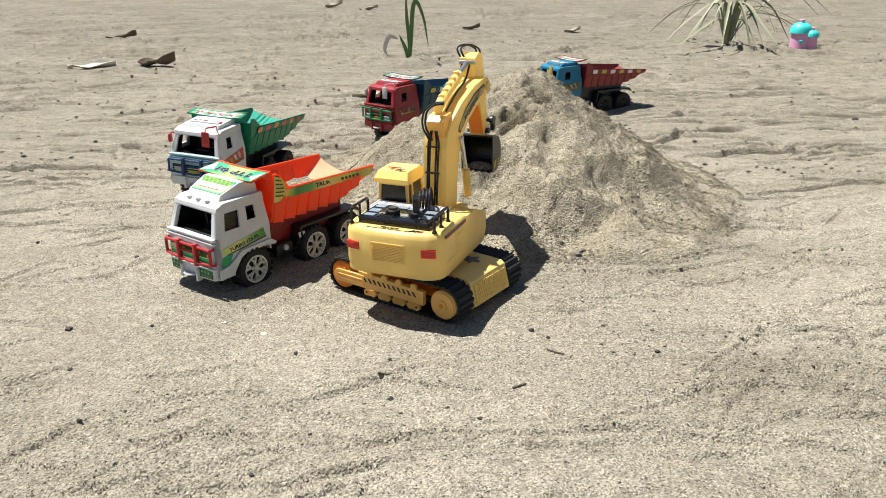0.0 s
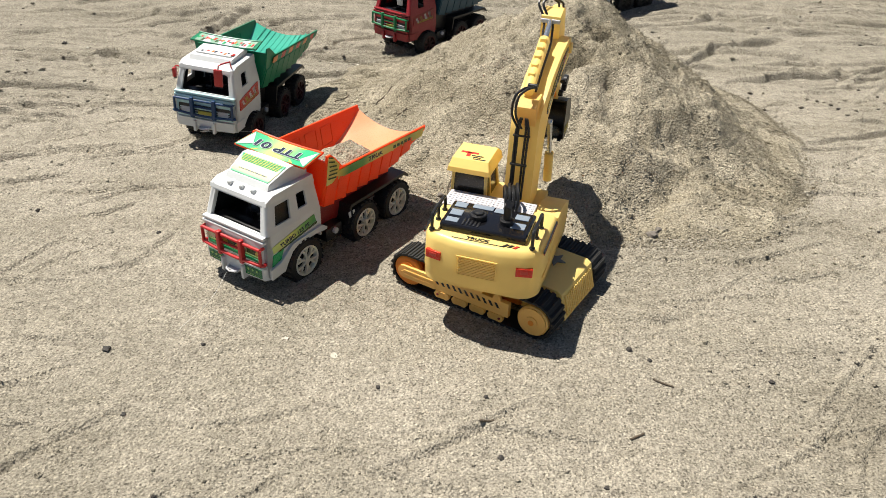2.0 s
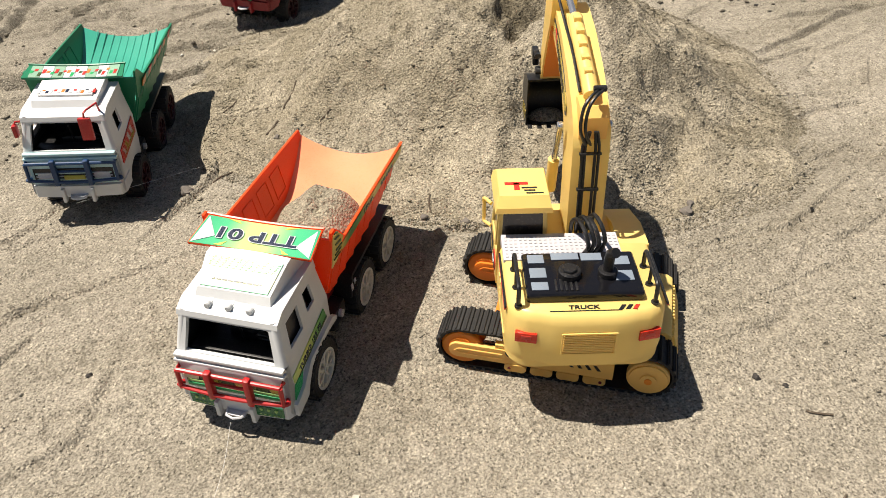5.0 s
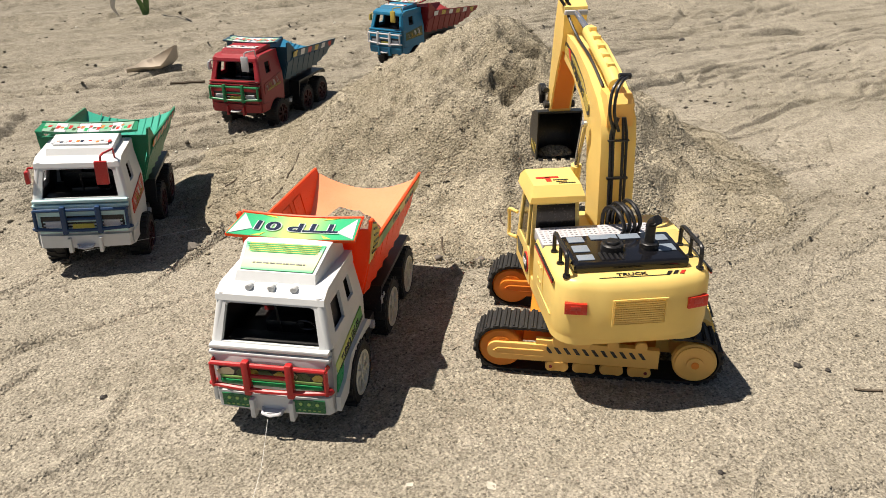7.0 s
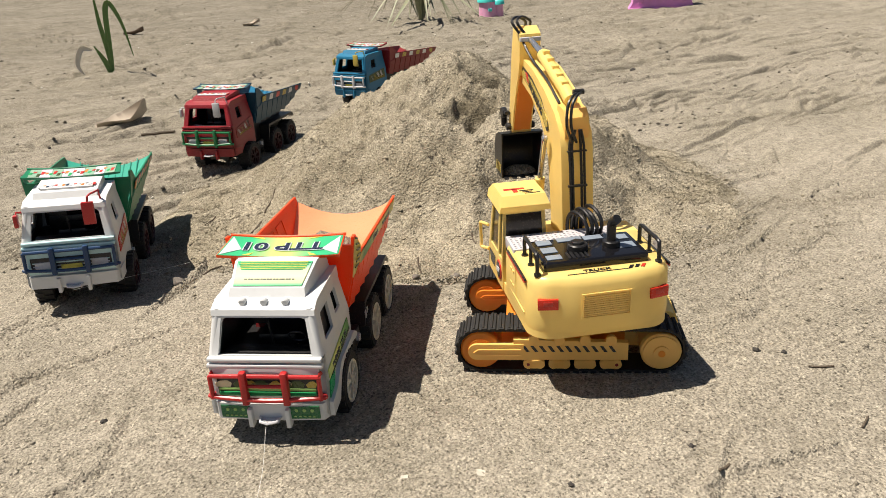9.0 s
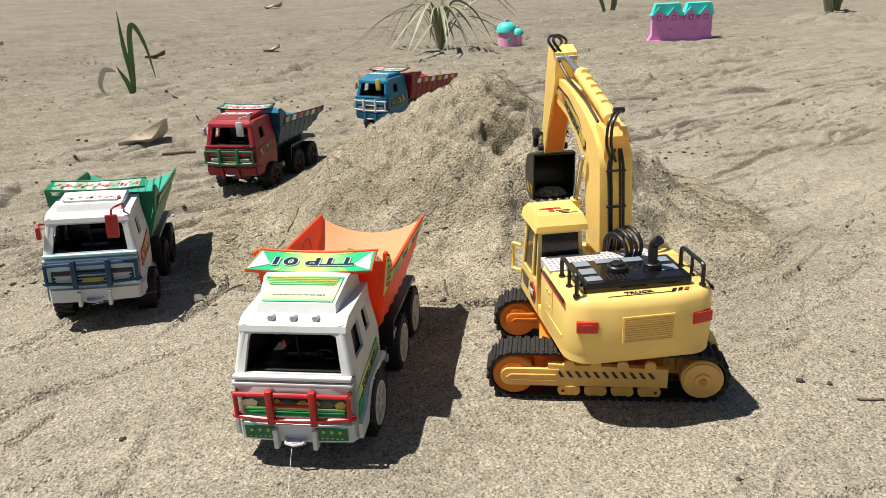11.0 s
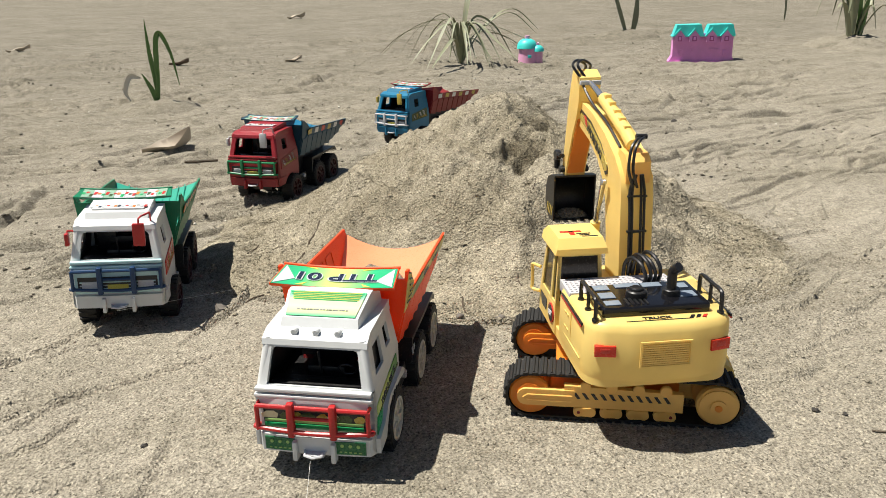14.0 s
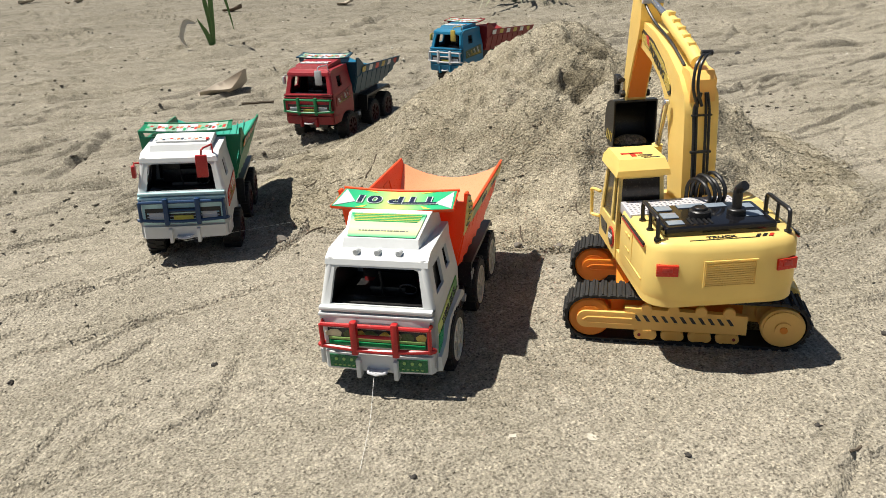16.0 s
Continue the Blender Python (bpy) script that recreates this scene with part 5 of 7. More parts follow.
def excavator():
    C = heading(-0.032, 1.373, 0.0, 0.3657, 0.9307)
    digger = thing("toy_excavator", C, "yellow plastic toy excavator, arm raised, bucket curled over the heap", "toy excavator")
    # undercarriage, turned under the house
    U = C.inverted() @ heading(-0.032, 1.373, 0.0, -0.8115, 0.584)
    kept = {}
    for s in (1, -1):
        track_unit(digger, U, s, kept)

    def under(name, bm, mat, label="", parent=digger):
        bm.transform(U)
        return part(name, bm, mat, parent, label)
    b = add_prism(bmesh.new(), [(-0.150, 0.014), (-0.158, 0.020), (-0.146, 0.066), (-0.138, 0.071), (0.040, 0.076), (0.040, 0.020)], -0.060, 0.060)
    boxy = under("battery_box", rounded(b, 0.003, 2), YELLOW, "yellow battery box with a ribbed end")
    for k in range(16):
        x = -0.050 + 0.1 * k / 15
        under("box_rib", rounded(add_prism(bmesh.new(), [(-0.1585, 0.024), (-0.1605, 0.026), (-0.1505, 0.060), (-0.1475, 0.060)], x - 0.0016, x + 0.0016), 0.0005, 1), YELLOW, "", boxy)
    star = [(-0.095 + (0.020 if k % 2 else 0.009) * math.cos(2 * math.pi * k / 10), 0.020 + (0.020 if k % 2 else 0.009) * math.sin(2 * math.pi * k / 10)) for k in range(10)]
    bm = add_prism(bmesh.new(), [(y, x) for x, y in star], 0.0732, 0.0752, "z")
    under("sticker", bm, GREYSTICK, "", boxy)
    under("cross_member", box((0, 0.075, 0.042), (0.122, 0.030, 0.026), 0.003), AMBER)
    part("slew_ring", cyl((0, 0, 0.082), 0.052, 0.014, "z", 36, 0.002), AMBER, digger)

    # house: rounded body with a sloped tail
    plan = []
    hw, rear, front_y = 0.097, -0.160, 0.086
    for cx, cy, a0, r in ((hw - 0.036, rear + 0.034, -90, 0.034), (hw - 0.012, front_y - 0.012, 0, 0.012), (-hw + 0.012, front_y - 0.012, 90, 0.012), (-hw + 0.036, rear + 0.034, 180, 0.034)):
        for k in range(7):
            a = radians(a0 + 90 * k / 6)
            plan.append((cx + r * math.cos(a), cy + r * math.sin(a)))
    base = part("house_base", rounded(add_prism(bmesh.new(), plan, 0.088, 0.104, "z"), 0.004, 2), YELLOW, digger)

    def tail(z_lo, z_hi, y_front, grow):
        bm = bmesh.new()
        ring = []
        for cx, cy, a0, r in ((hw - 0.036, rear + 0.034, -90, 0.034), (-hw + 0.036, rear + 0.034, 180, 0.034)):
            for k in range(9):
                a = radians(a0 + 90 * k / 8)
                ring.append((cx + r * math.cos(a), cy + r * math.sin(a)))
        right, left = ring[:9], ring[9:]
        bulge = [(x, rear - 0.008 * (1 - (x / 0.061) ** 4)) for x in (-0.045, -0.03, -0.015, 0.0, 0.015, 0.03, 0.045)]
        line = [(-hw, y_front)] + left + bulge + right + [(hw, y_front)]
        rings = []
        for z, f, lift in ((z_lo, 1.0, 0), (z_lo + 0.010, 1.012, 0), (z_hi - 0.012, 1.0, 0), (z_hi - 0.004, 0.972, 0), (z_hi, 0.93, 0)):
            rings.append([bm.verts.new((x * (f if abs(y - y_front) > 1e-6 else f), y_front + (y - y_front) * f, z)) for x, y in line])
        for a, b2 in zip(rings, rings[1:]):
            for k in range(len(line) - 1):
                bm.faces.new((a[k], a[k + 1], b2[k + 1], b2[k]))
            bm.faces.new((a[-1], a[0], b2[0], b2[-1]))
        bm.faces.new(rings[0][::-1])
        bm.faces.new(rings[-1])
        return bm
    body = part("engine_housing", tail(0.098, 0.173, -0.030, 1.0), YELLOW, digger, "smooth yellow engine housing", 50)
    # tail details: lamps, vent, printed words
    for x in (-0.074, 0.074):
        lamp = part("tail_lamp", box((0, 0, 0), (0.026, 0.006, 0.0145), 0.0006, pose(x * 0.985, rear + 0.0016, 0.1385, 0, 0, math.copysign(12, x))), LAMPRED, body, "red rectangular tail lamp")
        part("lamp_mark", box((0, -0.0032, 0.001), (0.012, 0.0008, 0.006), 0.0002, pose(x * 0.985, rear + 0.0016, 0.1385, 0, 0, math.copysign(12, x))), STK_RED, lamp)
    for k in range(11):
        part("vent_slat", box((0, rear - 0.0090, 0.1210 + 0.0029 * k), (0.060, 0.0020, 0.0019), 0.0005), YELLOW, body)
    part("vent_frame", rounded(add_panel(bmesh.new(), [(0.0325, rear - 0.0108, 0.118), (-0.0325, rear - 0.0108, 0.118), (-0.0325, rear - 0.0108, 0.1525), (0.0325, rear - 0.0108, 0.1525)], [(0.03, 0.97, 0.05, 0.95)], -0.0016), 0.0004, 1), YELLOW, body)
    for x, d in ((-0.0977, -1), (0.0977, 1)):
        part("panel_line", box((x * 0.992, -0.082, 0.116), (0.0014, 0.095, 0.0010), 0.0003), YELLOW, body)
        part("panel_line", box((x * 0.990, -0.085, 0.138), (0.0014, 0.0010, 0.042), 0.0003), YELLOW, body)
        for y in (-0.070, -0.058):
            for z in (0.128, 0.149):
                part("latch", box((x * 0.990, y, z), (0.002, 0.008, 0.003), 0.0005), YELLOW, body)
        part("sticker", quad_decal([(x * 0.985, d * 0.05 - 0.085, 0.1635), (x * 0.985, -d * 0.05 - 0.085, 0.1635), (x * 0.985, -d * 0.05 - 0.085, 0.1665), (x * 0.985, d * 0.05 - 0.085, 0.1665)], 0.0012), STK_BLACK, body)
        part("sticker", quad_decal([(x * 0.990, d * 0.05 - 0.085, 0.1610), (x * 0.990, -d * 0.05 - 0.085, 0.1610), (x * 0.990, -d * 0.05 - 0.085, 0.1630), (x * 0.990, d * 0.05 - 0.085, 0.1630)], 0.0010), STK_RED, body)
    lettering("lettering", "TRUCK", 0.0088, pose(-0.006, -0.1478, 0.1738), STK_BLACK, body, 0.1, 1.25, bold=0.0002)
    part("sticker_line", box((-0.004, -0.1535, 0.1732), (0.084, 0.0012, 0.0012)), STK_BLACK, body)
    for k in range(3):
        part("sticker_flash", add_prism(bmesh.new(), [(0.034 + 0.008 * k, -0.1525), (0.039 + 0.008 * k, -0.1525), (0.044 + 0.008 * k, -0.1450), (0.039 + 0.008 * k, -0.1450)], 0.1726, 0.1740, "z"), (STK_BLACK, STK_BLACK, STK_RED)[k], body)
    # black engine cover with caps, marks and exhaust
    cover = part("engine_cover", box((-0.0025, -0.0985, 0.1785), (0.139, 0.079, 0.014), 0.005, None, 3), GLOSSBLACK, digger, "glossy black engine cover")
    for x, y, sx, sy in ((-0.058, -0.060, 0.020, 0.016), (-0.058, -0.086, 0.020, 0.018), (-0.058, -0.110, 0.020, 0.014), (-0.020, -0.056, 0.034, 0.013), (0.050, -0.066, 0.022, 0.016), (0.050, -0.094, 0.022, 0.018), (0.014, -0.058, 0.026, 0.014)):
        part("cover_mark", box((x * 0.95, y - 0.013, 0.1858), (sx, sy, 0.0016), 0.0006), STK_PALE, cover)
    for k in range(5):
        part("cover_rib", box((-0.036 + 0.006 * k, -0.122, 0.1858), (0.003, 0.020, 0.0022), 0.0006), BLACK, cover)
    cap = part("filler_cap", cyl((-0.018, -0.104, 0.1895), 0.0135, 0.010, "z", 24, 0.0015), BLACK, cover)
    part("cap_knob", cyl((-0.018, -0.104, 0.1955), 0.0095, 0.004, "z", 6, 0.001), BLACK, cap)
    ex = part("exhaust", cyl((0.028, -0.104, 0.1885), 0.0115, 0.010, "z", 20, 0.001), BLACK, cover)
    part("exhaust_pipe", tube(curve_through([(0.028, -0.104, 0.189), (0.028, -0.104, 0.212), (0.029, -0.106, 0.219), (0.032, -0.113, 0.2255)], 5), 0.0062, 12), BLACK, ex)
    for x in (-0.082, 0.078):
        rail = part("hand_rail", tube(curve_through([(x, -0.142, 0.170), (x, -0.142, 0.194), (x, -0.136, 0.2005), (x, -0.110, 0.2005), (x, -0.084, 0.2005), (x, -0.077, 0.194), (x, -0.077, 0.170)], 4), 0.0027, 8), BLACK, digger)
        part("rail_post", tube([(x, -0.110, 0.170), (x, -0.110, 0.200)], 0.0023, 8), BLACK, rail)
        for y in (-0.142, -0.110, -0.077):
            part("rail_foot", cyl((x, y, 0.1735), 0.0045, 0.003, "z", 12), BLACK, rail)
    # right-hand tank, tread plates
    part("side_box", rounded(add_prism(bmesh.new(), [(-0.030, 0.100), (0.080, 0.100), (0.086, 0.110), (0.082, 0.146), (0.020, 0.168), (-0.030, 0.170)], 0.058, 0.0965), 0.004, 2), YELLOW, digger)
    part("deck_block", box((0.010, 0.028, 0.128), (0.096, 0.116, 0.056), 0.002), YELLOW, digger)
    plate = part("tread_plate", box((-0.018, -0.034, 0.1678), (0.150, 0.052, 0.0150), 0.001), GREYMESH, digger, "pale grey embossed tread plate")
    for i in range(23):
        for j in range(7):
            part("stud", box((-0.088 + 0.0064 * i, -0.054 + 0.0066 * j, 0.1756), (0.0030, 0.0030, 0.0012)), GREYMESH, plate)

    # cab
    x0, x1, y0, y1, zb, zr = -0.098, -0.030, -0.006, 0.088, 0.098, 0.214
    cab = part("cab", rounded(add_prism(bmesh.new(), [(y0, zb - 0.008), (y1 + 0.002, zb - 0.008), (y1 + 0.004, zb + 0.010), (y1, 0.128), (y0, 0.134)], x0, x1), 0.003, 2), YELLOW, digger, "yellow operator cab with smoked windows")
    yf = y1 - 0.022
    for s, x in ((-1, x0), (1, x1)):
        q = [(x, y0, 0.130), (x, y1 - 0.001, 0.128), (x + 0.004 * -s, yf, zr), (x + 0.004 * -s, y0 + 0.004, zr)]
        holes = [(0.06, 0.26, 0.10, 0.92), (0.36, 0.90, 0.10, 0.92)]
        if s < 0:
            q = [q[1], q[0], q[3], q[2]]
            holes = [(1 - b2, 1 - a, c, d) for a, b2, c, d in holes]
        part("cab_side", panel(q, holes, 0.004, 0.001), YELLOW, cab)
        part("side_window", panel([(v[0] - s * 0.0022, v[1], v[2]) for v in q], [], 0.0016), GLASSBLACK, cab, "smoked side window")
    part("cab_rear", panel([(x0, y0, 0.130), (x1, y0, 0.130), (x1 - 0.004, y0 + 0.004, zr), (x0 + 0.004, y0 + 0.004, zr)], [(0.08, 0.92, 0.12, 0.90)], 0.004, 0.001), YELLOW, cab)
    part("rear_window", panel([(x0 + 0.003, y0 + 0.0024, 0.131), (x1 - 0.003, y0 + 0.0024, 0.131), (x1 - 0.006, y0 + 0.0060, zr), (x0 + 0.006, y0 + 0.0060, zr)], [], 0.0014), GLASSBLACK, cab, "smoked rear window")
    part("cab_front", panel([(x1, y1, 0.128), (x0, y1, 0.128), (x0 + 0.004, yf, zr), (x1 - 0.004, yf, zr)], [(0.08, 0.92, 0.08, 0.92)], 0.004, 0.001), YELLOW, cab)
    part("front_window", panel([(x1 - 0.003, y1 - 0.0022, 0.129), (x0 + 0.003, y1 - 0.0022, 0.129), (x0 + 0.006, yf - 0.0022, zr), (x1 - 0.006, yf - 0.0022, zr)], [], 0.0014), GLASSBLACK, cab)
    crown = rounded(add_prism(bmesh.new(), [(y0 - 0.006, zr - 0.003), (y0 - 0.007, zr + 0.006), (y0 + 0.003, zr + 0.019), (yf - 0.006, zr + 0.019), (yf + 0.008, zr + 0.008), (yf + 0.008, zr - 0.003)], x0 - 0.003, x1 + 0.003), 0.0085, 4)
    xm = (x0 + x1) / 2
    for v in crown.verts:
        f = 1 - 0.16 * max(0.0, (v.co.z - zr) / 0.019)
        v.co.x = xm + (v.co.x - xm) * f
    roof = part("cab_roof", crown, YELLOW, cab)
    for k, (px, py, sx, sy, mat) in enumerate(((-0.072, 0.024, 0.030, 0.006, STK_RED), (-0.072, 0.017, 0.007, 0.016, STK_RED), (-0.056, 0.014, 0.020, 0.003, STK_BLACK), (-0.056, 0.008, 0.014, 0.003, STK_BLACK), (-0.050, 0.002, 0.022, 0.0025, STK_BLACK))):
        part("roof_sticker", box((px, py, zr + 0.0190), (sx, sy, 0.0012), 0.0), mat, roof)
    lamp = part("work_badge", cyl((x0 - 0.0006, 0.014, 0.1155), 0.0145, 0.0022, "x", 28), STK_RED, cab, "round red and black printed badge")
    part("badge_centre", cyl((x0 - 0.0012, 0.014, 0.1155), 0.0118, 0.0022, "x", 28), STK_BLACK, lamp)
    lettering("lettering", "BEST", 0.0105, frame_on((x0 - 0.0026, 0.014, 0.1155), (0, -1, 0.12), (-1, 0, 0)), STK_WHITE, lamp, 0.1, 0.95, bold=0.0003)
    part("low_window", add_prism(bmesh.new(), [(0.046, 0.106), (0.072, 0.106), (0.082, 0.124), (0.042, 0.124)], x0 - 0.0008, x0 + 0.001), STK_BLACK, cab)
    part("grab_handle", tube(curve_through([(x0 - 0.001, 0.084, 0.160), (x0 - 0.010, 0.098, 0.160), (x0 - 0.010, 0.100, 0.150), (x0 - 0.010, 0.100, 0.128), (x0 - 0.010, 0.098, 0.120), (x0 - 0.001, 0.086, 0.120)], 4), 0.0026, 8), YELLOW, cab)

    fixed = set(digger.children_recursive)
    # boom, raised
    bx = 0.018
    hwb = 0.023
    outline = [(0.004, 0.150), (0.010, 0.230), (0.014, 0.300), (0.020, 0.330), (0.046, 0.352), (0.100, 0.376), (0.170, 0.396), (0.235, 0.404), (0.252, 0.402), (0.262, 0.390), (0.262, 0.376), (0.250, 0.366), (0.180, 0.352), (0.130, 0.332), (0.098, 0.300), (0.082, 0.262), (0.072, 0.210), (0.066, 0.150)]
    boom = part("boom", rounded(add_prism(bmesh.new(), outline, bx - hwb, bx + hwb), 0.0035, 3), YELLOW, digger, "yellow cranked boom with printed panel", 40)
    for s in (-1, 1):
        x = bx + s * (hwb + 0.0004)
        band = [(0.085, 0.318), (0.125, 0.343), (0.180, 0.366), (0.225, 0.377), (0.232, 0.386), (0.225, 0.392), (0.170, 0.382), (0.115, 0.360), (0.078, 0.332), (0.076, 0.322)]
        lo = add_prism(bmesh.new(), band, min(x, x + s * 0.0008), max(x, x + s * 0.0008))
        dec = part("sticker", lo, STK_BLACK, boom)
        inner = [(0.1555 + (y - 0.1555) * 0.965, 0.3555 + (z - 0.3555) * 0.86) for y, z in band]
        part("sticker_panel", add_prism(bmesh.new(), inner, min(x, x + s * 0.0012), max(x, x + s * 0.0012)), STK_GOLD, dec)
        along = (0, s * 1.0, s * 0.40)
        lettering("lettering", "WORKING", 0.0165, frame_on((x + s * 0.0016, 0.146, 0.3565), along, (s, 0, 0)), STK_BLACK, dec, 0.05, 1.05, bold=0.0004)
        part("sticker_flash", add_prism(bmesh.new(), [(0.186, 0.371), (0.196, 0.374), (0.204, 0.386), (0.192, 0.384)], min(x + s * 0.0010, x + s * 0.0018), max(x + s * 0.0010, x + s * 0.0018)), STK_RED, dec)
        pin = part("boom_pin", cyl((bx + s * (hwb + 0.002), 0.248, 0.384), 0.010, 0.005, "x", 20, 0.001), YELLOW, boom)
        # boom lift cylinder
        cx = bx + s * (hwb + 0.0085)
        barrel = part("lift_cylinder", tube([(cx, 0.110, 0.165), (cx, 0.098, 0.222)], 0.0078, 14), YELLOW, digger)
        part("piston_rod", tube([(cx, 0.098, 0.220), (cx, 0.070, 0.306)], 0.0042, 12), CHROME, barrel)
        part("rod_eye", cyl((cx, 0.069, 0.309), 0.0065, 0.0075, "x", 16, 0.0015), CHROME, barrel)
    lug = part("boom_lug", rounded(add_prism(bmesh.new(), [(0.016, 0.322), (0.014, 0.352), (0.026, 0.362), (0.052, 0.364), (0.056, 0.350)], bx - 0.017, bx + 0.017), 0.002, 2), FRAMEY, boom)
    # arm cylinder on the boom's back
    cyl_barrel = part("arm_cylinder", tube([(bx - 0.003, 0.034, 0.372), (bx - 0.004, 0.060, 0.384), (bx - 0.008, 0.160, 0.418)], 0.0098, 14), YELLOW, digger)
    for k in range(5):
        f = 0.2 + 0.17 * k
        part("cylinder_cleat", box((bx - 0.004 - 0.004 * f, 0.034 + 0.126 * f, 0.372 + 0.046 * f + 0.011), (0.010, 0.010, 0.006), 0.001), YELLOW, cyl_barrel)
    part("piston_rod", tube([(bx - 0.008, 0.155, 0.416), (bx - 0.012, 0.222, 0.434)], 0.0046, 12), CHROME, cyl_barrel)
    part("rod_clamp", box((bx - 0.012, 0.222, 0.434), (0.034, 0.008, 0.007), 0.0015), SILVER, cyl_barrel)
    # stick, hanging down
    sx = 0.006
    stick = part("stick", rounded(add_prism(bmesh.new(), [(0.222, 0.442), (0.246, 0.452), (0.266, 0.448), (0.282, 0.405), (0.300, 0.330), (0.314, 0.258), (0.308, 0.246), (0.292, 0.246), (0.276, 0.300), (0.252, 0.352), (0.236, 0.376), (0.226, 0.400)], sx - 0.017, sx + 0.017), 0.003, 2), YELLOW, digger, "yellow dipper stick", 40)
    # amber strip paints the orange shade of the stick's underside
    part("stick_liner", rounded(add_prism(bmesh.new(), [(0.2335, 0.372), (0.2480, 0.348), (0.2730, 0.298), (0.2880, 0.252), (0.2930, 0.252), (0.2760, 0.300), (0.2520, 0.352), (0.2380, 0.376)], sx - 0.014, sx + 0.014), 0.0008, 1), AMBER, stick)
    bc = part("bucket_cylinder", tube([(sx, 0.276, 0.446), (sx, 0.300, 0.372)], 0.0085, 12), YELLOW, stick)
    part("piston_rod", tube([(sx, 0.299, 0.376), (sx, 0.324, 0.300)], 0.0040, 10), CHROME, bc)
    # bucket linkage, black
    link = part("bucket_link", tube([(sx - 0.022, 0.300, 0.292), (sx - 0.022, 0.330, 0.286), (sx - 0.020, 0.338, 0.250)], 0.0055, 8), BLACK, digger)
    part("link_arm", tube([(sx + 0.022, 0.300, 0.292), (sx + 0.022, 0.330, 0.286), (sx + 0.020, 0.338, 0.250)], 0.0055, 8), BLACK, link)
    for s in (-1, 1):
        part("link_pin", cyl((sx + s * 0.024, 0.322, 0.288), 0.0130, 0.009, "x", 18, 0.0015), BLACK, link)
        part("pin_boss", cyl((sx + s * 0.020, 0.302, 0.258), 0.0085, 0.010, "x", 16, 0.001), BLACK, link)
    # bucket: curved shell, open towards the machine
    bw = 0.044
    prof = [(0.284, 0.246), (0.312, 0.244), (0.346, 0.232), (0.364, 0.204), (0.366, 0.172), (0.350, 0.146), (0.322, 0.136), (0.288, 0.140)]
    inner = [(0.284, 0.242), (0.311, 0.240), (0.342, 0.229), (0.359, 0.203), (0.361, 0.174), (0.347, 0.150), (0.321, 0.140), (0.288, 0.143)]
    bm = bmesh.new()
    rings = [[bm.verts.new((sx + s * bw, y, z)) for y, z in prof] for s in (-1, 1)]
    inn = [[bm.verts.new((sx + s * (bw - 0.003), y, z)) for y, z in inner] for s in (-1, 1)]
    for k in range(len(prof) - 1):
        bm.faces.new((rings[0][k], rings[1][k], rings[1][k + 1], rings[0][k + 1]))
        bm.faces.new((inn[0][k + 1], inn[1][k + 1], inn[1][k], inn[0][k]))
    for s in (0, 1):
        bm.faces.new(rings[s])
        bm.faces.new(inn[s])
        bm.faces.new((rings[s][0], rings[s][-1], inn[s][-1], inn[s][0]))
    for k in (0, -1):
        bm.faces.new((rings[0][k], rings[1][k], inn[1][k], inn[0][k]))
    bucket = part("bucket", bm, BLACK, digger, "black bucket with yellow hazard stripes", 40)
    for k in range(5):
        x = sx - 0.036 + 0.018 * k
        part("bucket_tooth", rounded(add_prism(bmesh.new(), [(0.292, 0.1375), (0.292, 0.1445), (0.276, 0.1425), (0.274, 0.1400)], x - 0.0042, x + 0.0042), 0.0006, 1), BLACK, bucket)
    for s in (-1, 1):
        x = sx + s * (bw + 0.0003)
        for k in range(4):
            y = 0.300 + 0.014 * k
            part("hazard_stripe", add_prism(bmesh.new(), [(y, 0.150), (y + 0.006, 0.150), (y - 0.002, 0.172), (y - 0.008, 0.172)], min(x, x + s * 0.0008), max(x, x + s * 0.0008)), STK_GOLD, bucket)
    part("sand_load", heap_lump(sx, 0.322, 0.143, 0.038, 0.026, 0.016), HEAP_SAND, bucket, "sand lying in the bucket")
    for me in {o.data for o in [bucket, *bucket.children]}:
        me.transform(Matrix.Translation((sx, 0.300, 0.248)) @ Matrix.Diagonal((0.84, 0.77, 0.77, 1)) @ Matrix.Translation((-sx, -0.300, -0.248)))

    # hoses: four up the boom's back, arched ones at its foot, over the crank and at the stick's head
    for k, dx in enumerate((-0.012, -0.0085, 0.004, 0.0085)):
        part("hose", tube(curve_through([(bx + dx, -0.003, 0.176), (bx + dx, 0.0015, 0.215), (bx + dx, 0.0065, 0.270), (bx + dx, 0.0105, 0.312), (bx + dx * 0.5, 0.010, 0.336)], 5), 0.0020, 7), BLACK, digger)
    for z, y in ((0.236, 0.0030), (0.300, 0.0085)):
        part("hose_clip", box((bx - 0.002, y, z), (0.028, 0.005, 0.0032), 0.0008), BLACK, digger)
    for dx in (-0.003, 0.003):
        part("hose", tube(curve_through([(bx - 0.006 + dx, 0.008, 0.318), (bx - 0.016 + dx, 0.000, 0.345), (bx - 0.014 + dx, 0.002, 0.372), (bx - 0.004 + dx, 0.012, 0.383), (bx + 0.006 + dx, 0.024, 0.384)], 6), 0.0021, 7), BLACK, digger)
    part("hose_end", cyl((bx + 0.005, 0.026, 0.385), 0.0042, 0.016, "x", 10, 0.001), BLACK, digger)
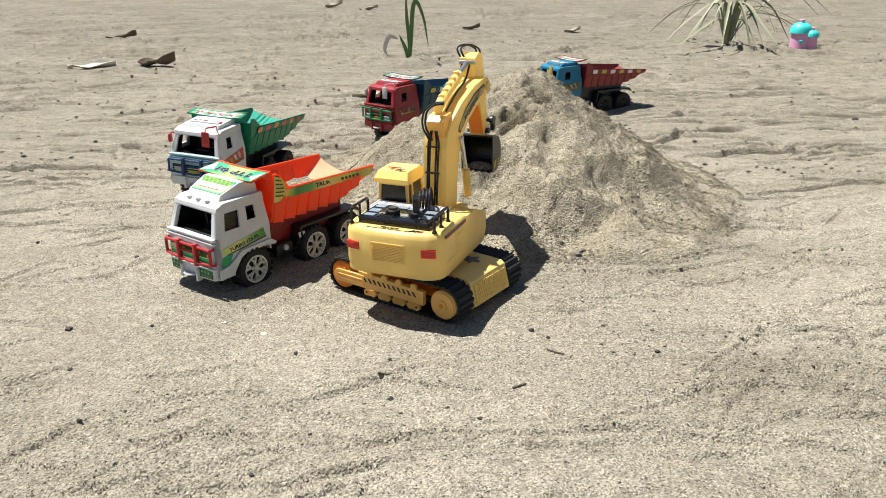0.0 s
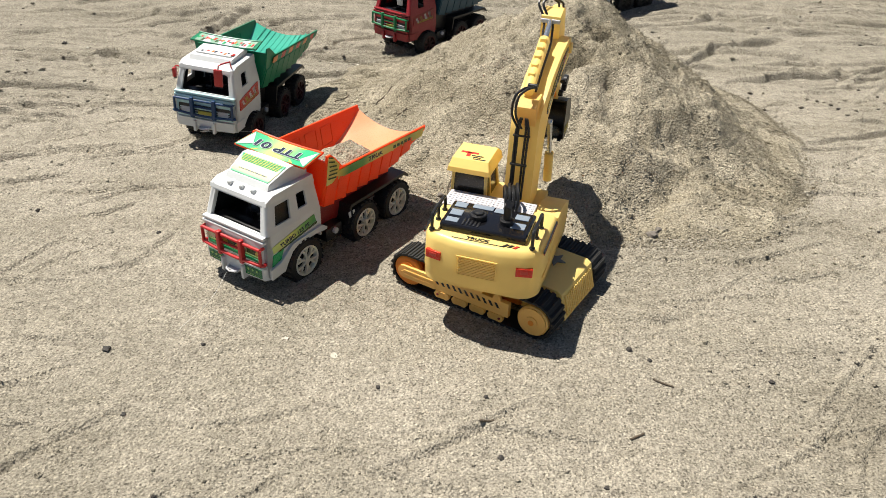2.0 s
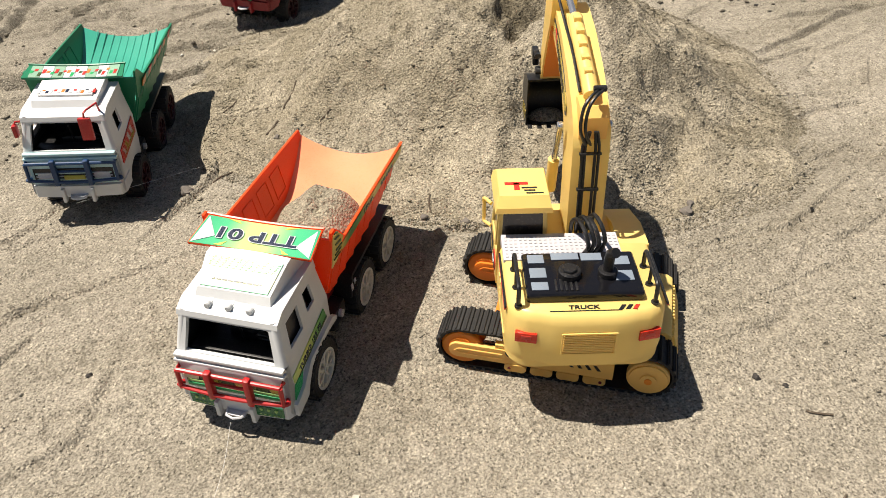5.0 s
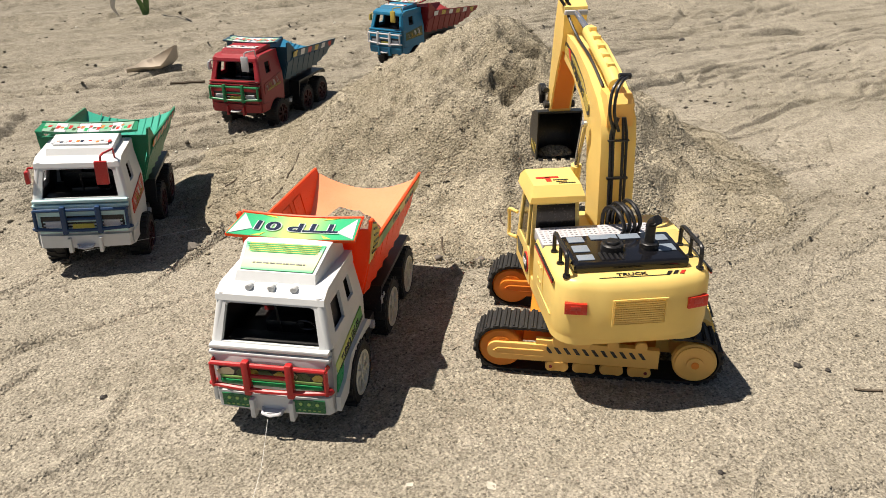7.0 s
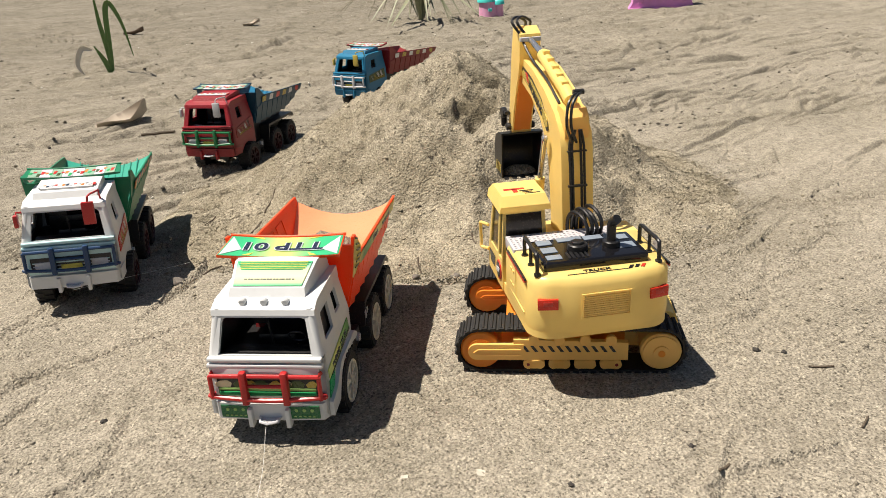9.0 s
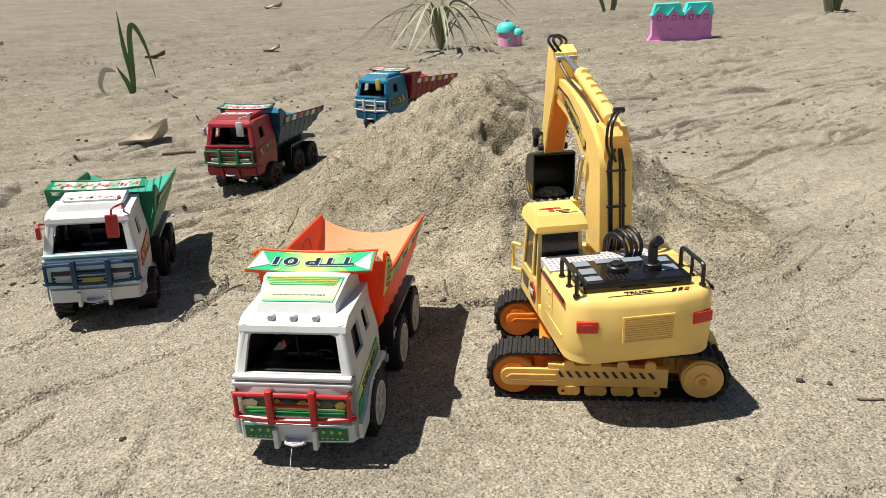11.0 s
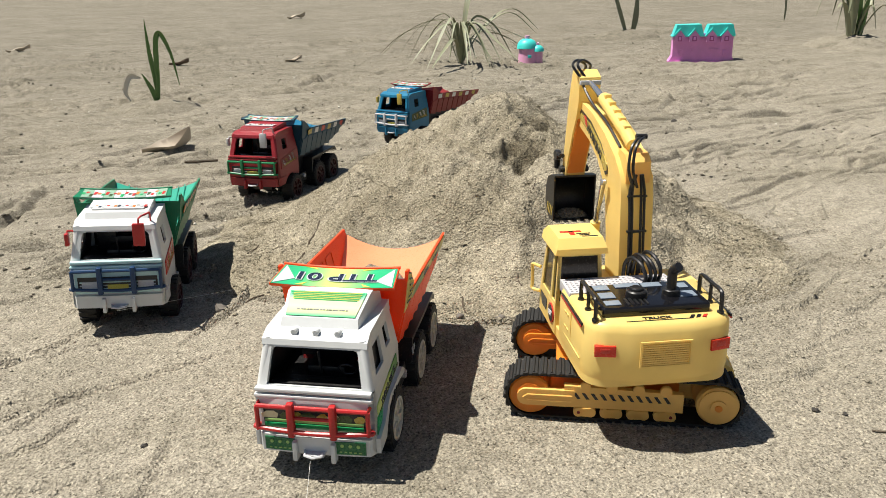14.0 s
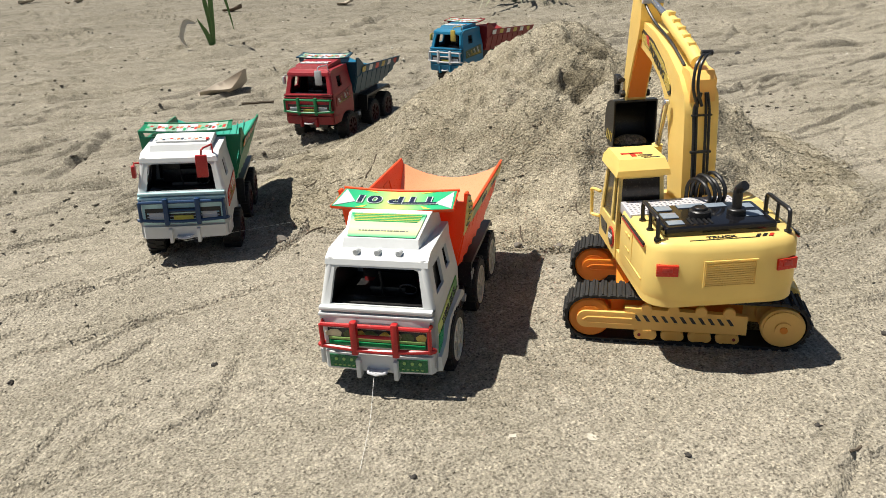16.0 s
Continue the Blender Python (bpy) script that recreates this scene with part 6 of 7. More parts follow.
    for dx in (-0.012, 0.004):
        part("hose", tube(curve_through([(bx + dx, 0.060, 0.364), (bx + dx - 0.002, 0.120, 0.388), (bx + dx - 0.005, 0.180, 0.404), (bx + dx - 0.010, 0.215, 0.424), (bx + dx - 0.012, 0.232, 0.438)], 5), 0.0021, 7), BLACK, digger)
    for dx in (-0.004, 0.004):
        part("hose", tube(curve_through([(sx - 0.010 + dx, 0.226, 0.440), (sx - 0.022 + dx, 0.234, 0.460), (sx - 0.010 + dx, 0.252, 0.466), (sx + 0.006 + dx, 0.262, 0.458), (sx + 0.008 + dx, 0.270, 0.448)], 6), 0.0022, 7), BLACK, digger)
    for k in range(4):
        x, up = 0.003 + 0.0066 * k, 0.005 * (k % 2) + 0.003 * (k // 2)
        part("hose", tube(curve_through([(x + 0.006, -0.048, 0.172), (x + 0.010, -0.053, 0.188 + up), (x + 0.006, -0.043, 0.204 + up), (x, -0.022, 0.206 + up), (x - 0.004, -0.008, 0.194), (x - 0.004, -0.003, 0.172)], 8), 0.0027, 8), BLACK, digger)
    # the whole arm sits a little lower above the boom's foot
    arm = set(digger.children_recursive) - fixed
    for me in {o.data for o in arm if o.data}:
        for v in me.vertices:
            v.co.z -= 0.021 * max(0.0, min(1.0, (v.co.z - 0.25) / 0.07))
    return digger


def heap_lump(cx, cy, cz, rx, ry, rz):
    """A small irregular mound of sand."""
    bm = bmesh.new()
    n, rings = 22, 7
    top = bm.verts.new((cx, cy, cz + rz))
    last = None
    for j in range(1, rings + 1):
        q = j / rings
        ring = []
        for k in range(n):
            a = 2 * math.pi * k / n
            x, y = cx + rx * q * math.cos(a), cy + ry * q * math.sin(a)
            w = noise.noise(Vector((x * 45, y * 45, 3)))
            ring.append(bm.verts.new((x, y, cz + rz * (1 - q ** 3.0) * (1 + 0.35 * w) - (0.002 if j == rings else 0))))
        for k in range(n):
            if last is None:
                bm.faces.new((top, ring[k], ring[(k + 1) % n]))
            else:
                bm.faces.new((last[k], ring[k], ring[(k + 1) % n], last[(k + 1) % n]))
        last = ring
    return bm


digger = excavator()
sand_load = part("sand_load", heap_lump(-0.004, 0.012, 0.115, 0.064, 0.088, 0.040), HEAP_SAND, None)
sand_load.matrix_basis = orange_truck.matrix_basis @ pose(0.0, -0.205, 0.0)
tagged(sand_load, "small mound of sand in the orange truck bed", "sand")


# ---- loose grit, pebbles, chips, twigs ----
ICO_V = np.array([(1, 0, 0), (-1, 0, 0), (0, 1, 0), (0, -1, 0), (0, 0, 1), (0, 0, -1)], float)
ICO_F = np.array([(0, 2, 4), (2, 1, 4), (1, 3, 4), (3, 0, 4), (2, 0, 5), (1, 2, 5), (3, 1, 5), (0, 3, 5)])


TRASHDARK = plastic("dark_bits", (0.072, 0.06, 0.044), 0.85, 0.15)
TRASHPALE = plastic("pale_bits", (0.576, 0.544, 0.48), 0.8, 0.15)


def scattered(name, places, sizes, material, label, seed):
    """Thousands of crumbs as one mesh: squashed, dented lumps."""
    r = np.random.default_rng(seed)
    n = len(places)
    V = ICO_V[None] * (1 + 0.16 * r.standard_normal((n, len(ICO_V), 1)))
    V = V * r.uniform(0.7, 1.15, (n, 1, 3)) * np.array((1.0, 1.0, 0.65)) * np.array(sizes)[:, None, None]
    a = r.uniform(0, 2 * math.pi, n)
    c, s = np.cos(a)[:, None], np.sin(a)[:, None]
    V = np.stack((V[..., 0] * c - V[..., 1] * s, V[..., 0] * s + V[..., 1] * c, V[..., 2]), -1)
    V = V + np.array(places)[:, None, :]
    F = ICO_F[None] + (np.arange(n) * len(ICO_V))[:, None, None]
    me = bpy.data.meshes.new(name)
    me.from_pydata(V.reshape(-1, 3).tolist(), [], F.reshape(-1, 3).tolist())
    me.materials.append(material)
    me.shade_smooth()
    return tagged(new(name, me), label, "grit", kind="stuff")


rng = np.random.default_rng(11)
spots, sizes = [], []
while len(spots) < 80000:
    # coarse crumbs roll down: most of them lie on the lower slopes and round the foot
    a, q = rng.uniform(0, 360), math.sqrt(rng.random()) * (1.08 if rng.random() < 0.93 else 1.30)
    if 20 < a < 130 and rng.random() < 0.8:
        continue
    rad = foot_radius(a) * q
    x, y = APEX.x + rad * math.cos(radians(a)), APEX.y + rad * math.sin(radians(a))
    big = rng.random()
    if noise.noise(Vector((x * 6, y * 6, 2))) < -0.18 and rng.random() < 0.7:
        continue
    s = 0.0009 + 0.0008 * rng.random() if big > 0.20 + 0.26 * q * q else 0.0014 + 0.0013 * rng.random() if big > 0.016 * q else 0.0026 + 0.0040 * rng.random() ** 2.2
    spots.append((x, y, surface_at(x, y) + s * 0.25))
    sizes.append(s)
scattered("heap_grit", spots, sizes, HEAP_SAND, "loose crumbs of damp sand on the heap", 3)
spots, sizes = [], []
while len(spots) < 90000:
    y = 0.62 + 2.9 * rng.random() ** 1.5
    x = -0.25 + rng.uniform(-1, 1) * (0.45 + 0.60 * y)
    patch = noise.noise(Vector((x * 2.3, y * 2.3, 5))) + 0.6 * noise.noise(Vector((x * 9, y * 9, 1)))
    if rng.random() > 0.62 + 0.9 * patch:
        continue
    s = 0.0006 + 0.0009 * rng.random() if rng.random() < 0.985 else 0.0014 + 0.0026 * rng.random() ** 2.5
    spots.append((x, y, ground_at(x, y) + s * 0.2))
    sizes.append(s)
scattered("ground_grit", spots, sizes, SAND, "coarse grains and crumbs scattered over the sand", 5)


rng = np.random.default_rng(29)
spots, sizes = [], []
while len(spots) < 900:
    y, x = 0.75 + 1.5 * rng.random(), rng.uniform(-1.2, 1.1)
    if noise.noise(Vector((x * 3.1, y * 3.1, 8))) < 0.10 or (-0.75 < x < 0.25 and 1.0 < y < 1.75):
        continue
    s = 0.0014 + 0.0036 * rng.random() ** 2.5
    spots.append((x, y, ground_at(x, y) + s * 0.25))
    sizes.append(s)
scattered("near_clods", spots, sizes, SAND, "small crumbs and clods of sand lying in patches", 31)

rng = np.random.default_rng(17)
for name, count, lo, hi, mat, label in (("dark_debris", 1100, 0.003, 0.009, TRASHDARK, "scattered dark crumbs and bits on the sand"), ("pale_debris", 200, 0.003, 0.009, TRASHPALE, "scattered pale chips and bits on the sand"), ("sand_clods", 3800, 0.003, 0.010, SAND, "small clods of sand scattered over the lot")):
    spots, sizes = [], []
    while len(spots) < count:
        y = 2.2 + 7.5 * rng.random() ** 1.3
        x = rng.uniform(-1, 1) * (0.8 + 0.62 * y) + 0.12 * y
        if math.hypot(x - APEX.x, y - APEX.y) < 0.6:
            continue
        s = lo + (hi - lo) * rng.random() ** 2.5
        spots.append((x, y, ground_at(x, y) + s * 0.3))
        sizes.append(s)
    scattered(name, spots, sizes, mat, label, count)


def pebble(x, y, r, material, label, seed, squash=0.6):
    bm = bmesh.new()
    bmesh.ops.create_icosphere(bm, subdivisions=2, radius=r)
    for v in bm.verts:
        v.co *= 0.9 + 0.75 * noise.noise(v.co / r * 1.3 + Vector((seed * 3.1, seed, 0)))
        v.co.z *= squash
    ob = part("pebble", bm, material, None, "", 60)
    ob.matrix_basis = pose(x, y, surface_at(x, y) + r * squash * 0.35, 0, 0, seed * 70)
    return tagged(ob, label, "pebble", "pebbles on the sand")


DARKSTONE = plastic("dark_stone", (0.028, 0.024, 0.0208), 0.8, 0.12)
GREYSTONE = plastic("grey_stone", (0.128, 0.112, 0.096), 0.85, 0.15)
for k, (x, y, r) in enumerate(((0.160, 1.181, 0.006), (0.185, 1.155, 0.004), (-0.666, 1.191, 0.007), (-0.676, 1.546, 0.005), (-0.076, 0.957, 0.005), (-0.045, 0.855, 0.0045), (-0.085, 1.072, 0.004), (-0.244, 1.097, 0.004), (-0.521, 0.904, 0.0035), (-0.244, 0.781, 0.0035), (0.055, 0.90, 0.0035),
                              (1.69, 3.09, 0.014), (1.61, 2.20, 0.010), (0.80, 2.05, 0.007), (1.05, 2.25, 0.006), (-0.93, 1.62, 0.005), (-0.52, 1.20, 0.004), (-0.60, 1.05, 0.004), (0.36, 1.10, 0.005), (0.62, 0.98, 0.005), (-1.0, 2.5, 0.008), (-1.3, 2.8, 0.009), (0.78, 1.55, 0.004))):
    pebble(x, y, r, DARKSTONE, "small dark pebble lying on the sand", k)
for k, (x, y, r) in enumerate(((-0.489, 1.955, 0.013), (0.293, 1.522, 0.011), (0.31, 1.535, 0.007), (-0.30, 2.02, 0.007), (-0.12, 1.70, 0.008), (-0.06, 1.66, 0.009))):
    pebble(x, y, r, GREYSTONE, "rounded grey-brown stone on the sand", k + 40, 0.75)

PAPER = plastic("pale_chip", (0.464, 0.424, 0.352), 0.7, 0.2)
PALEST = plastic("pale_leaf", (0.64, 0.592, 0.496), 0.7, 0.15)
DRYLEAF = plastic("dry_leaf", (0.128, 0.088, 0.06), 0.75, 0.2)
PALELEAF = plastic("bleached_leaf", (0.464, 0.4, 0.32), 0.7, 0.15)


def flake(name, x, y, length, width, curl, material, label, category, turn, seed):
    """A curled scrap: leaf or chip."""
    bm = bmesh.new()
    rows = []
    for i in range(9):
        u = i / 8
        half = width / 2 * math.sin(math.pi * min(0.97, max(0.05, u))) ** 1.0 * (1 + 0.35 * noise.noise(Vector((u * 4, seed, 0))))
        row = []
        for j in range(5):
            s = j / 2 - 1
            z = curl * (s * s * 0.7 * (0.4 + u) + 0.8 * (u - 0.4) ** 2 * 2) + 0.10 * length * noise.noise(Vector((u * 3, s, seed)))
            row.append((length * (u - 0.5), half * s, z))
        rows.append(row)
    low = min(p[2] for r in rows for p in r)
    for lift, flip in ((0.0, False), (0.0006, True)):
        vs = [[bm.verts.new((p[0], p[1], p[2] - low + lift)) for p in r] for r in rows]
        for a, b in zip(vs, vs[1:]):
            for k in range(4):
                f = (a[k], a[k + 1], b[k + 1], b[k])
                bm.faces.new(f[::-1] if flip else f)
        if not flip:
            base = vs
    rim_lo = [r[0] for r in base] + [r[-1] for r in reversed(base)]
    rim_hi = [r[0] for r in vs] + [r[-1] for r in reversed(vs)]
    for k in range(len(rim_lo)):
        n = (k + 1) % len(rim_lo)
        bm.faces.new((rim_lo[k], rim_lo[n], rim_hi[n], rim_hi[k]))
    ob = part(name, bm, material, None, "", 60)
    ob.matrix_basis = pose(x, y, surface_at(x, y) - 0.0008, 0, 0, turn)
    return tagged(ob, label, category)


flake("wood_chip", -0.394, 1.214, 0.013, 0.010, 0.001, PAPER, "small pale chip lying on the sand", "chip", 20, 1)
flake("wood_chip", -0.314, 1.175, 0.015, 0.011, 0.001, PAPER, "small pale chip lying on the sand", "chip", 100, 2)
flake("dead_leaf", -2.12, 4.71, 0.29, 0.11, 0.025, PALEST, "bleached curled leaf lying on the sand", "leaf", 5, 3)
flake("dead_leaf", -1.72, 4.70, 0.24, 0.12, 0.055, DRYLEAF, "brown curled dead leaf on the sand", "leaf", -8, 4)
flake("dead_leaf", -0.33, 3.66, 0.22, 0.10, 0.05, PALELEAF, "pale dry leaf with dark underside on sand", "leaf", 25, 5)
flake("dead_leaf", 1.10, 6.72, 0.14, 0.06, 0.03, PALELEAF, "pale dry leaf with dark underside on sand", "leaf", 5, 6)
flake("dead_leaf", -0.86, 9.3, 0.22, 0.08, 0.04, PALELEAF, "pale dry leaf with dark underside on sand", "leaf", 5, 7)
flake("dead_leaf", -2.6, 6.4, 0.24, 0.07, 0.04, DRYLEAF, "brown curled dead leaf on the sand", "leaf", 12, 8)
flake("dead_leaf", 2.75, 12.0, 0.30, 0.10, 0.05, PALELEAF, "pale dry leaf with dark underside on sand", "leaf", 12, 9)
flake("dead_leaf", 0.25, 6.9, 0.15, 0.05, 0.03, DRYLEAF, "brown curled dead leaf on the sand", "leaf", 0, 10)
flake("dead_leaf", -1.3, 9.6, 0.25, 0.09, 0.05, PALELEAF, "pale dry leaf with dark underside on sand", "leaf", 40, 11)

TWIG = plastic("twig_bark", (0.08, 0.06, 0.04), 0.85, 0.2)


def twig(x, y, length, turn, seed, r=0.0013):
    path = []
    for i in range(7):
        u = i / 6 - 0.5
        px, py = x + length * u * math.cos(turn) + 0.08 * length * math.sin(seed + 4 * u), y + length * u * math.sin(turn)
        path.append((px, py, surface_at(px, py) + r * 1.2))
    return tagged(part("twig", tube(path, r, 6), TWIG), "short dry twig lying on the sand", "twig", "twigs")


for k, (x, y, ln, a) in enumerate(((-0.245, 2.13, 0.055, 0.9), (-0.300, 2.06, 0.040, 0.8), (-0.20, 2.02, 0.03, 0.4), (0.00, 1.74, 0.05, 2.2), (0.02, 1.72, 0.03, 1.2), (-0.10, 1.72, 0.03, 1.3), (-0.36, 2.22, 0.05, 1.0), (-0.250, 3.40, 0.11, 0.25), (0.05, 1.92, 0.025, 0.2), (0.14, 1.86, 0.02, 0.5),
                                  (0.19, 1.10, 0.030, 2.4), (-0.09, 1.02, 0.022, 0.2), (-0.42, 1.98, 0.04, 0.5), (0.12, 0.99, 0.02, 0.4))):
    twig(x, y, ln, a, k, 0.0016 if ln < 0.1 else 0.005)

# white pull strings tied to the tow hooks
THREAD = plastic("white_thread", (0.6, 0.592, 0.56), 0.6, 0.05)
for truck, end in ((green_truck, (-0.455, 2.005, 0.012)), (orange_truck, (-0.566, 1.240, 0.003))):
    a = truck.matrix_basis @ Vector((0.0, 0.115, (SMALL if truck is green_truck else BIG)["zb"] + 0.004))
    b = Vector(end)
    mid = a.lerp(b, 0.4)
    if truck is orange_truck:
        mid.z = 0.008
    tagged(part("pull_string", tube(curve_through([a, mid, b], 6), 0.00028, 5), THREAD), "thin white string tied to the toy truck", "string", "pull strings")


# ---- plants ----
def leaf_material(name, a, b):
    m, nt, p = nodes_of(name)
    info = nt.nodes.new("ShaderNodeNewGeometry")
    n = node(nt, "ShaderNodeTexNoise", Scale=9.0, Detail=4.0)
    r = ramp(nt, info.outputs["Random Per Island"], [(0.0, a), (1.0, b)])
    c = mixed(nt, r.outputs[0], (0.30, 0.24, 0.13, 1), ramp(nt, n.outputs["Fac"], [(0.5, (0, 0, 0)), (0.75, (0.5, 0.5, 0.5))]).outputs[0])
    nt.links.new(c, p.inputs["Base Color"])
    p.inputs["Roughness"].default_value = 0.55
    return m


WILTED = leaf_material("wilted_blade", (0.10, 0.12, 0.060), (0.36, 0.36, 0.25))
FRESH = leaf_material("fresh_blade", (0.07, 0.16, 0.035), (0.11, 0.22, 0.05))


def blade(path, width):
    """A folded grass-like leaf along a path, widest near its first third."""
    pts = curve_through(path, 5)
    bm = bmesh.new()
    rows = []
    whole = pts[-1] - pts[0]
    side = whole.cross(Vector((0, 0, 1)))
    side = side.normalized() if side.length > 0.12 * whole.length and abs(whole.y) > 0.02 else Vector((1, 0, 0))
    for k, p in enumerate(pts):
        u = k / (len(pts) - 1)
        w = width * max(0.06, math.sin(math.pi * (0.05 + 0.93 * u ** 0.8)) ** 0.8) * 0.5
        way = (pts[min(k + 1, len(pts) - 1)] - pts[max(k - 1, 0)]).normalized()
        side = (side - way * side.dot(way)).normalized()
        up = side.cross(way)
        rows.append([bm.verts.new(p + side * s * w + up * (abs(s) * w * 0.45)) for s in (-1, 0, 1)])
    for a, b in zip(rows, rows[1:]):
        for i in range(2):
            bm.faces.new((a[i], a[i + 1], b[i + 1], b[i]))
    return bm


def plant(x, y, blades, material, label, mound=0.0):
    z = ground_at(x, y)
    ob = thing("plant", pose(x, y, z), label, "plant")
    if mound:
        m = part("mound", heap_lump(0, 0, -0.01, mound, mound, mound * 0.22), SAND, None)
        m.matrix_basis = pose(x, y, z)
        m.name = "sand_mound"
        tagged(m, "low mound of sand round the plant's foot", "sand mound")
    for path, w in blades:
        part("leaf", blade(path, w), material, ob, "", 80)
    return ob


rng = np.random.default_rng(21)
droop = []
for k in range(24):
    a = rng.uniform(0, 2 * math.pi)
    reach, high = rng.uniform(0.34, 0.84), rng.uniform(0.14, 0.34)
    c, s = math.cos(a), math.sin(a)
    droop.append(([(0.02 * c, 0.02 * s, 0.0), (reach * 0.22 * c, reach * 0.22 * s, high), (reach * 0.62 * c, reach * 0.62 * s, high * rng.uniform(0.55, 0.95)), (reach * c, reach * s, rng.uniform(0.0, 0.06))], rng.uniform(0.014, 0.030)))
for a, hgt, r in ((0.5, 0.56, 0.34), (0.7, 0.53, 0.36), (0.2, 0.36, 0.80), (-0.1, 0.34, 0.62)):
    c, s = math.cos(a), math.sin(a)
    droop.append(([(0, 0, 0), (r * 0.3 * c, r * 0.3 * s, hgt * 0.7), (r * 0.65 * c, r * 0.65 * s, hgt), (r * c, r * s, hgt * (1.0 if r < 0.5 else 0.55))], 0.03))
plant(2.06, 5.70, droop, WILTED, "large wilted drooping plant with long strap leaves on sand")
plant(-0.20, 4.78, [([(0, 0, 0), (0.0, 0, 0.15), (-0.012, 0, 0.28), (-0.015, 0.0, 0.44)], 0.024), ([(0, 0, 0.0), (0.01, 0, 0.14), (0.025, 0, 0.33), (0.05, 0, 0.37), (0.09, 0, 0.27), (0.115, 0, 0.11)], 0.026), ([(0, 0, 0.0), (-0.02, 0, 0.09), (-0.06, 0, 0.18)], 0.026)], FRESH, "small green shoot with two upright leaves on a sand mound", 0.24)
plant(-0.22, 4.775, [([(-0.05, 0, 0.16), (-0.10, 0, 0.17), (-0.13, 0, 0.10), (-0.11, 0, 0.05)], 0.026)], PALEST, "bleached hooked leaf beside the green shoot")
plant(4.62, 6.90, [([(0, 0, 0), (-0.08, 0, 0.18), (-0.18, 0, 0.42), (-0.24, 0, 0.62)], 0.05), ([(0.05, 0, 0), (0.08, 0, 0.20), (0.12, 0, 0.48), (0.16, 0, 0.66)], 0.05), ([(0.05, 0, 0.0), (0.11, 0, 0.16), (0.13, 0, 0.36)], 0.04)], WILTED, "thin grey-green sapling with few leaves on sand", 0.36)
clump = []
for k in range(14):
    a = rng.uniform(0, 2 * math.pi)
    c, s = math.cos(a), math.sin(a)
    r, hgt = rng.uniform(0.08, 0.34), rng.uniform(0.25, 0.55)
    clump.append(([(0.03 * c, 0.03 * s, 0), (r * 0.4 * c, r * 0.4 * s, hgt * 0.6), (r * 0.8 * c, r * 0.8 * s, hgt), (r * 1.15 * c, r * 1.15 * s, hgt * rng.uniform(0.3, 1.05))], rng.uniform(0.03, 0.05)))
plant(5.38, 4.95, clump, WILTED, "wilted clump of long leaves with green stems", 0.40)
plant(5.46, 4.95, [([(0, 0, 0), (0.02, 0, 0.25), (0.04, 0, 0.60), (0.05, 0, 0.95)], 0.07), ([(0.0, 0, 0), (-0.04, 0, 0.25), (-0.08, 0, 0.55), (-0.07, 0, 0.9)], 0.06)], FRESH, "tall fresh green stalks in the wilted clump")
plant(7.9, 7.75, [([(0, 0, 0), (0.0, 0, 0.15), (-0.01, 0, 0.30), (0.0, 0, 0.42)], 0.04)], WILTED, "single thin grey-green stalk on sand")


# ---- pink toy houses ----
def toy_tower(m):
    ob = thing("toy_house", m, "small pink plastic toy house with teal domed roofs", "toy house")
    part("wall", cyl((0, 0, 0.045), 0.078, 0.13, "z", 24, 0.004, 0.070), PINK, ob)
    dome = [(0.0, 0.175), (0.03, 0.172), (0.055, 0.158), (0.07, 0.135), (0.074, 0.105), (0.0, 0.105)]

    def turned(profile, cx, cy, dz, f):
        bm = bmesh.new()
        seg = 20
        rings = [[bm.verts.new((cx + p * f * math.cos(2 * math.pi * k / seg), cy + p * f * math.sin(2 * math.pi * k / seg), dz + z * f)) for k in range(seg)] for p, z in profile[1:-1]]
        top = bm.verts.new((cx, cy, dz + profile[0][1] * f))
        for k in range(seg):
            bm.faces.new((top, rings[0][k], rings[0][(k + 1) % seg]))
        for a, b in zip(rings, rings[1:]):
            for k in range(seg):
                bm.faces.new((a[k], b[k], b[(k + 1) % seg], a[(k + 1) % seg]))
        bm.faces.new(rings[-1])
        return bm
    part("roof", turned(dome, -0.012, 0, 0, 1.0), TEAL, ob, "teal domed roof")
    part("side_tower", cyl((0.062, -0.03, 0.045), 0.036, 0.09, "z", 18, 0.003), PINK, ob)
    part("side_roof", turned(dome, 0.062, -0.03, 0.02, 0.62), TEAL, ob)
    part("chimney", cyl((-0.012, 0, 0.182), 0.016, 0.024, "z", 14, 0.002), PINK, ob)
    part("chimney", cyl((0.062, -0.03, 0.136), 0.010, 0.020, "z", 12, 0.002), PINK, ob)
    part("door", box((-0.004, -0.074, 0.052), (0.026, 0.012, 0.020), 0.003), TEAL, ob)
    return ob


toy_tower(pose(2.475, 5.43, ground_at(2.475, 5.43) + 0.004, 0, 0, -24))


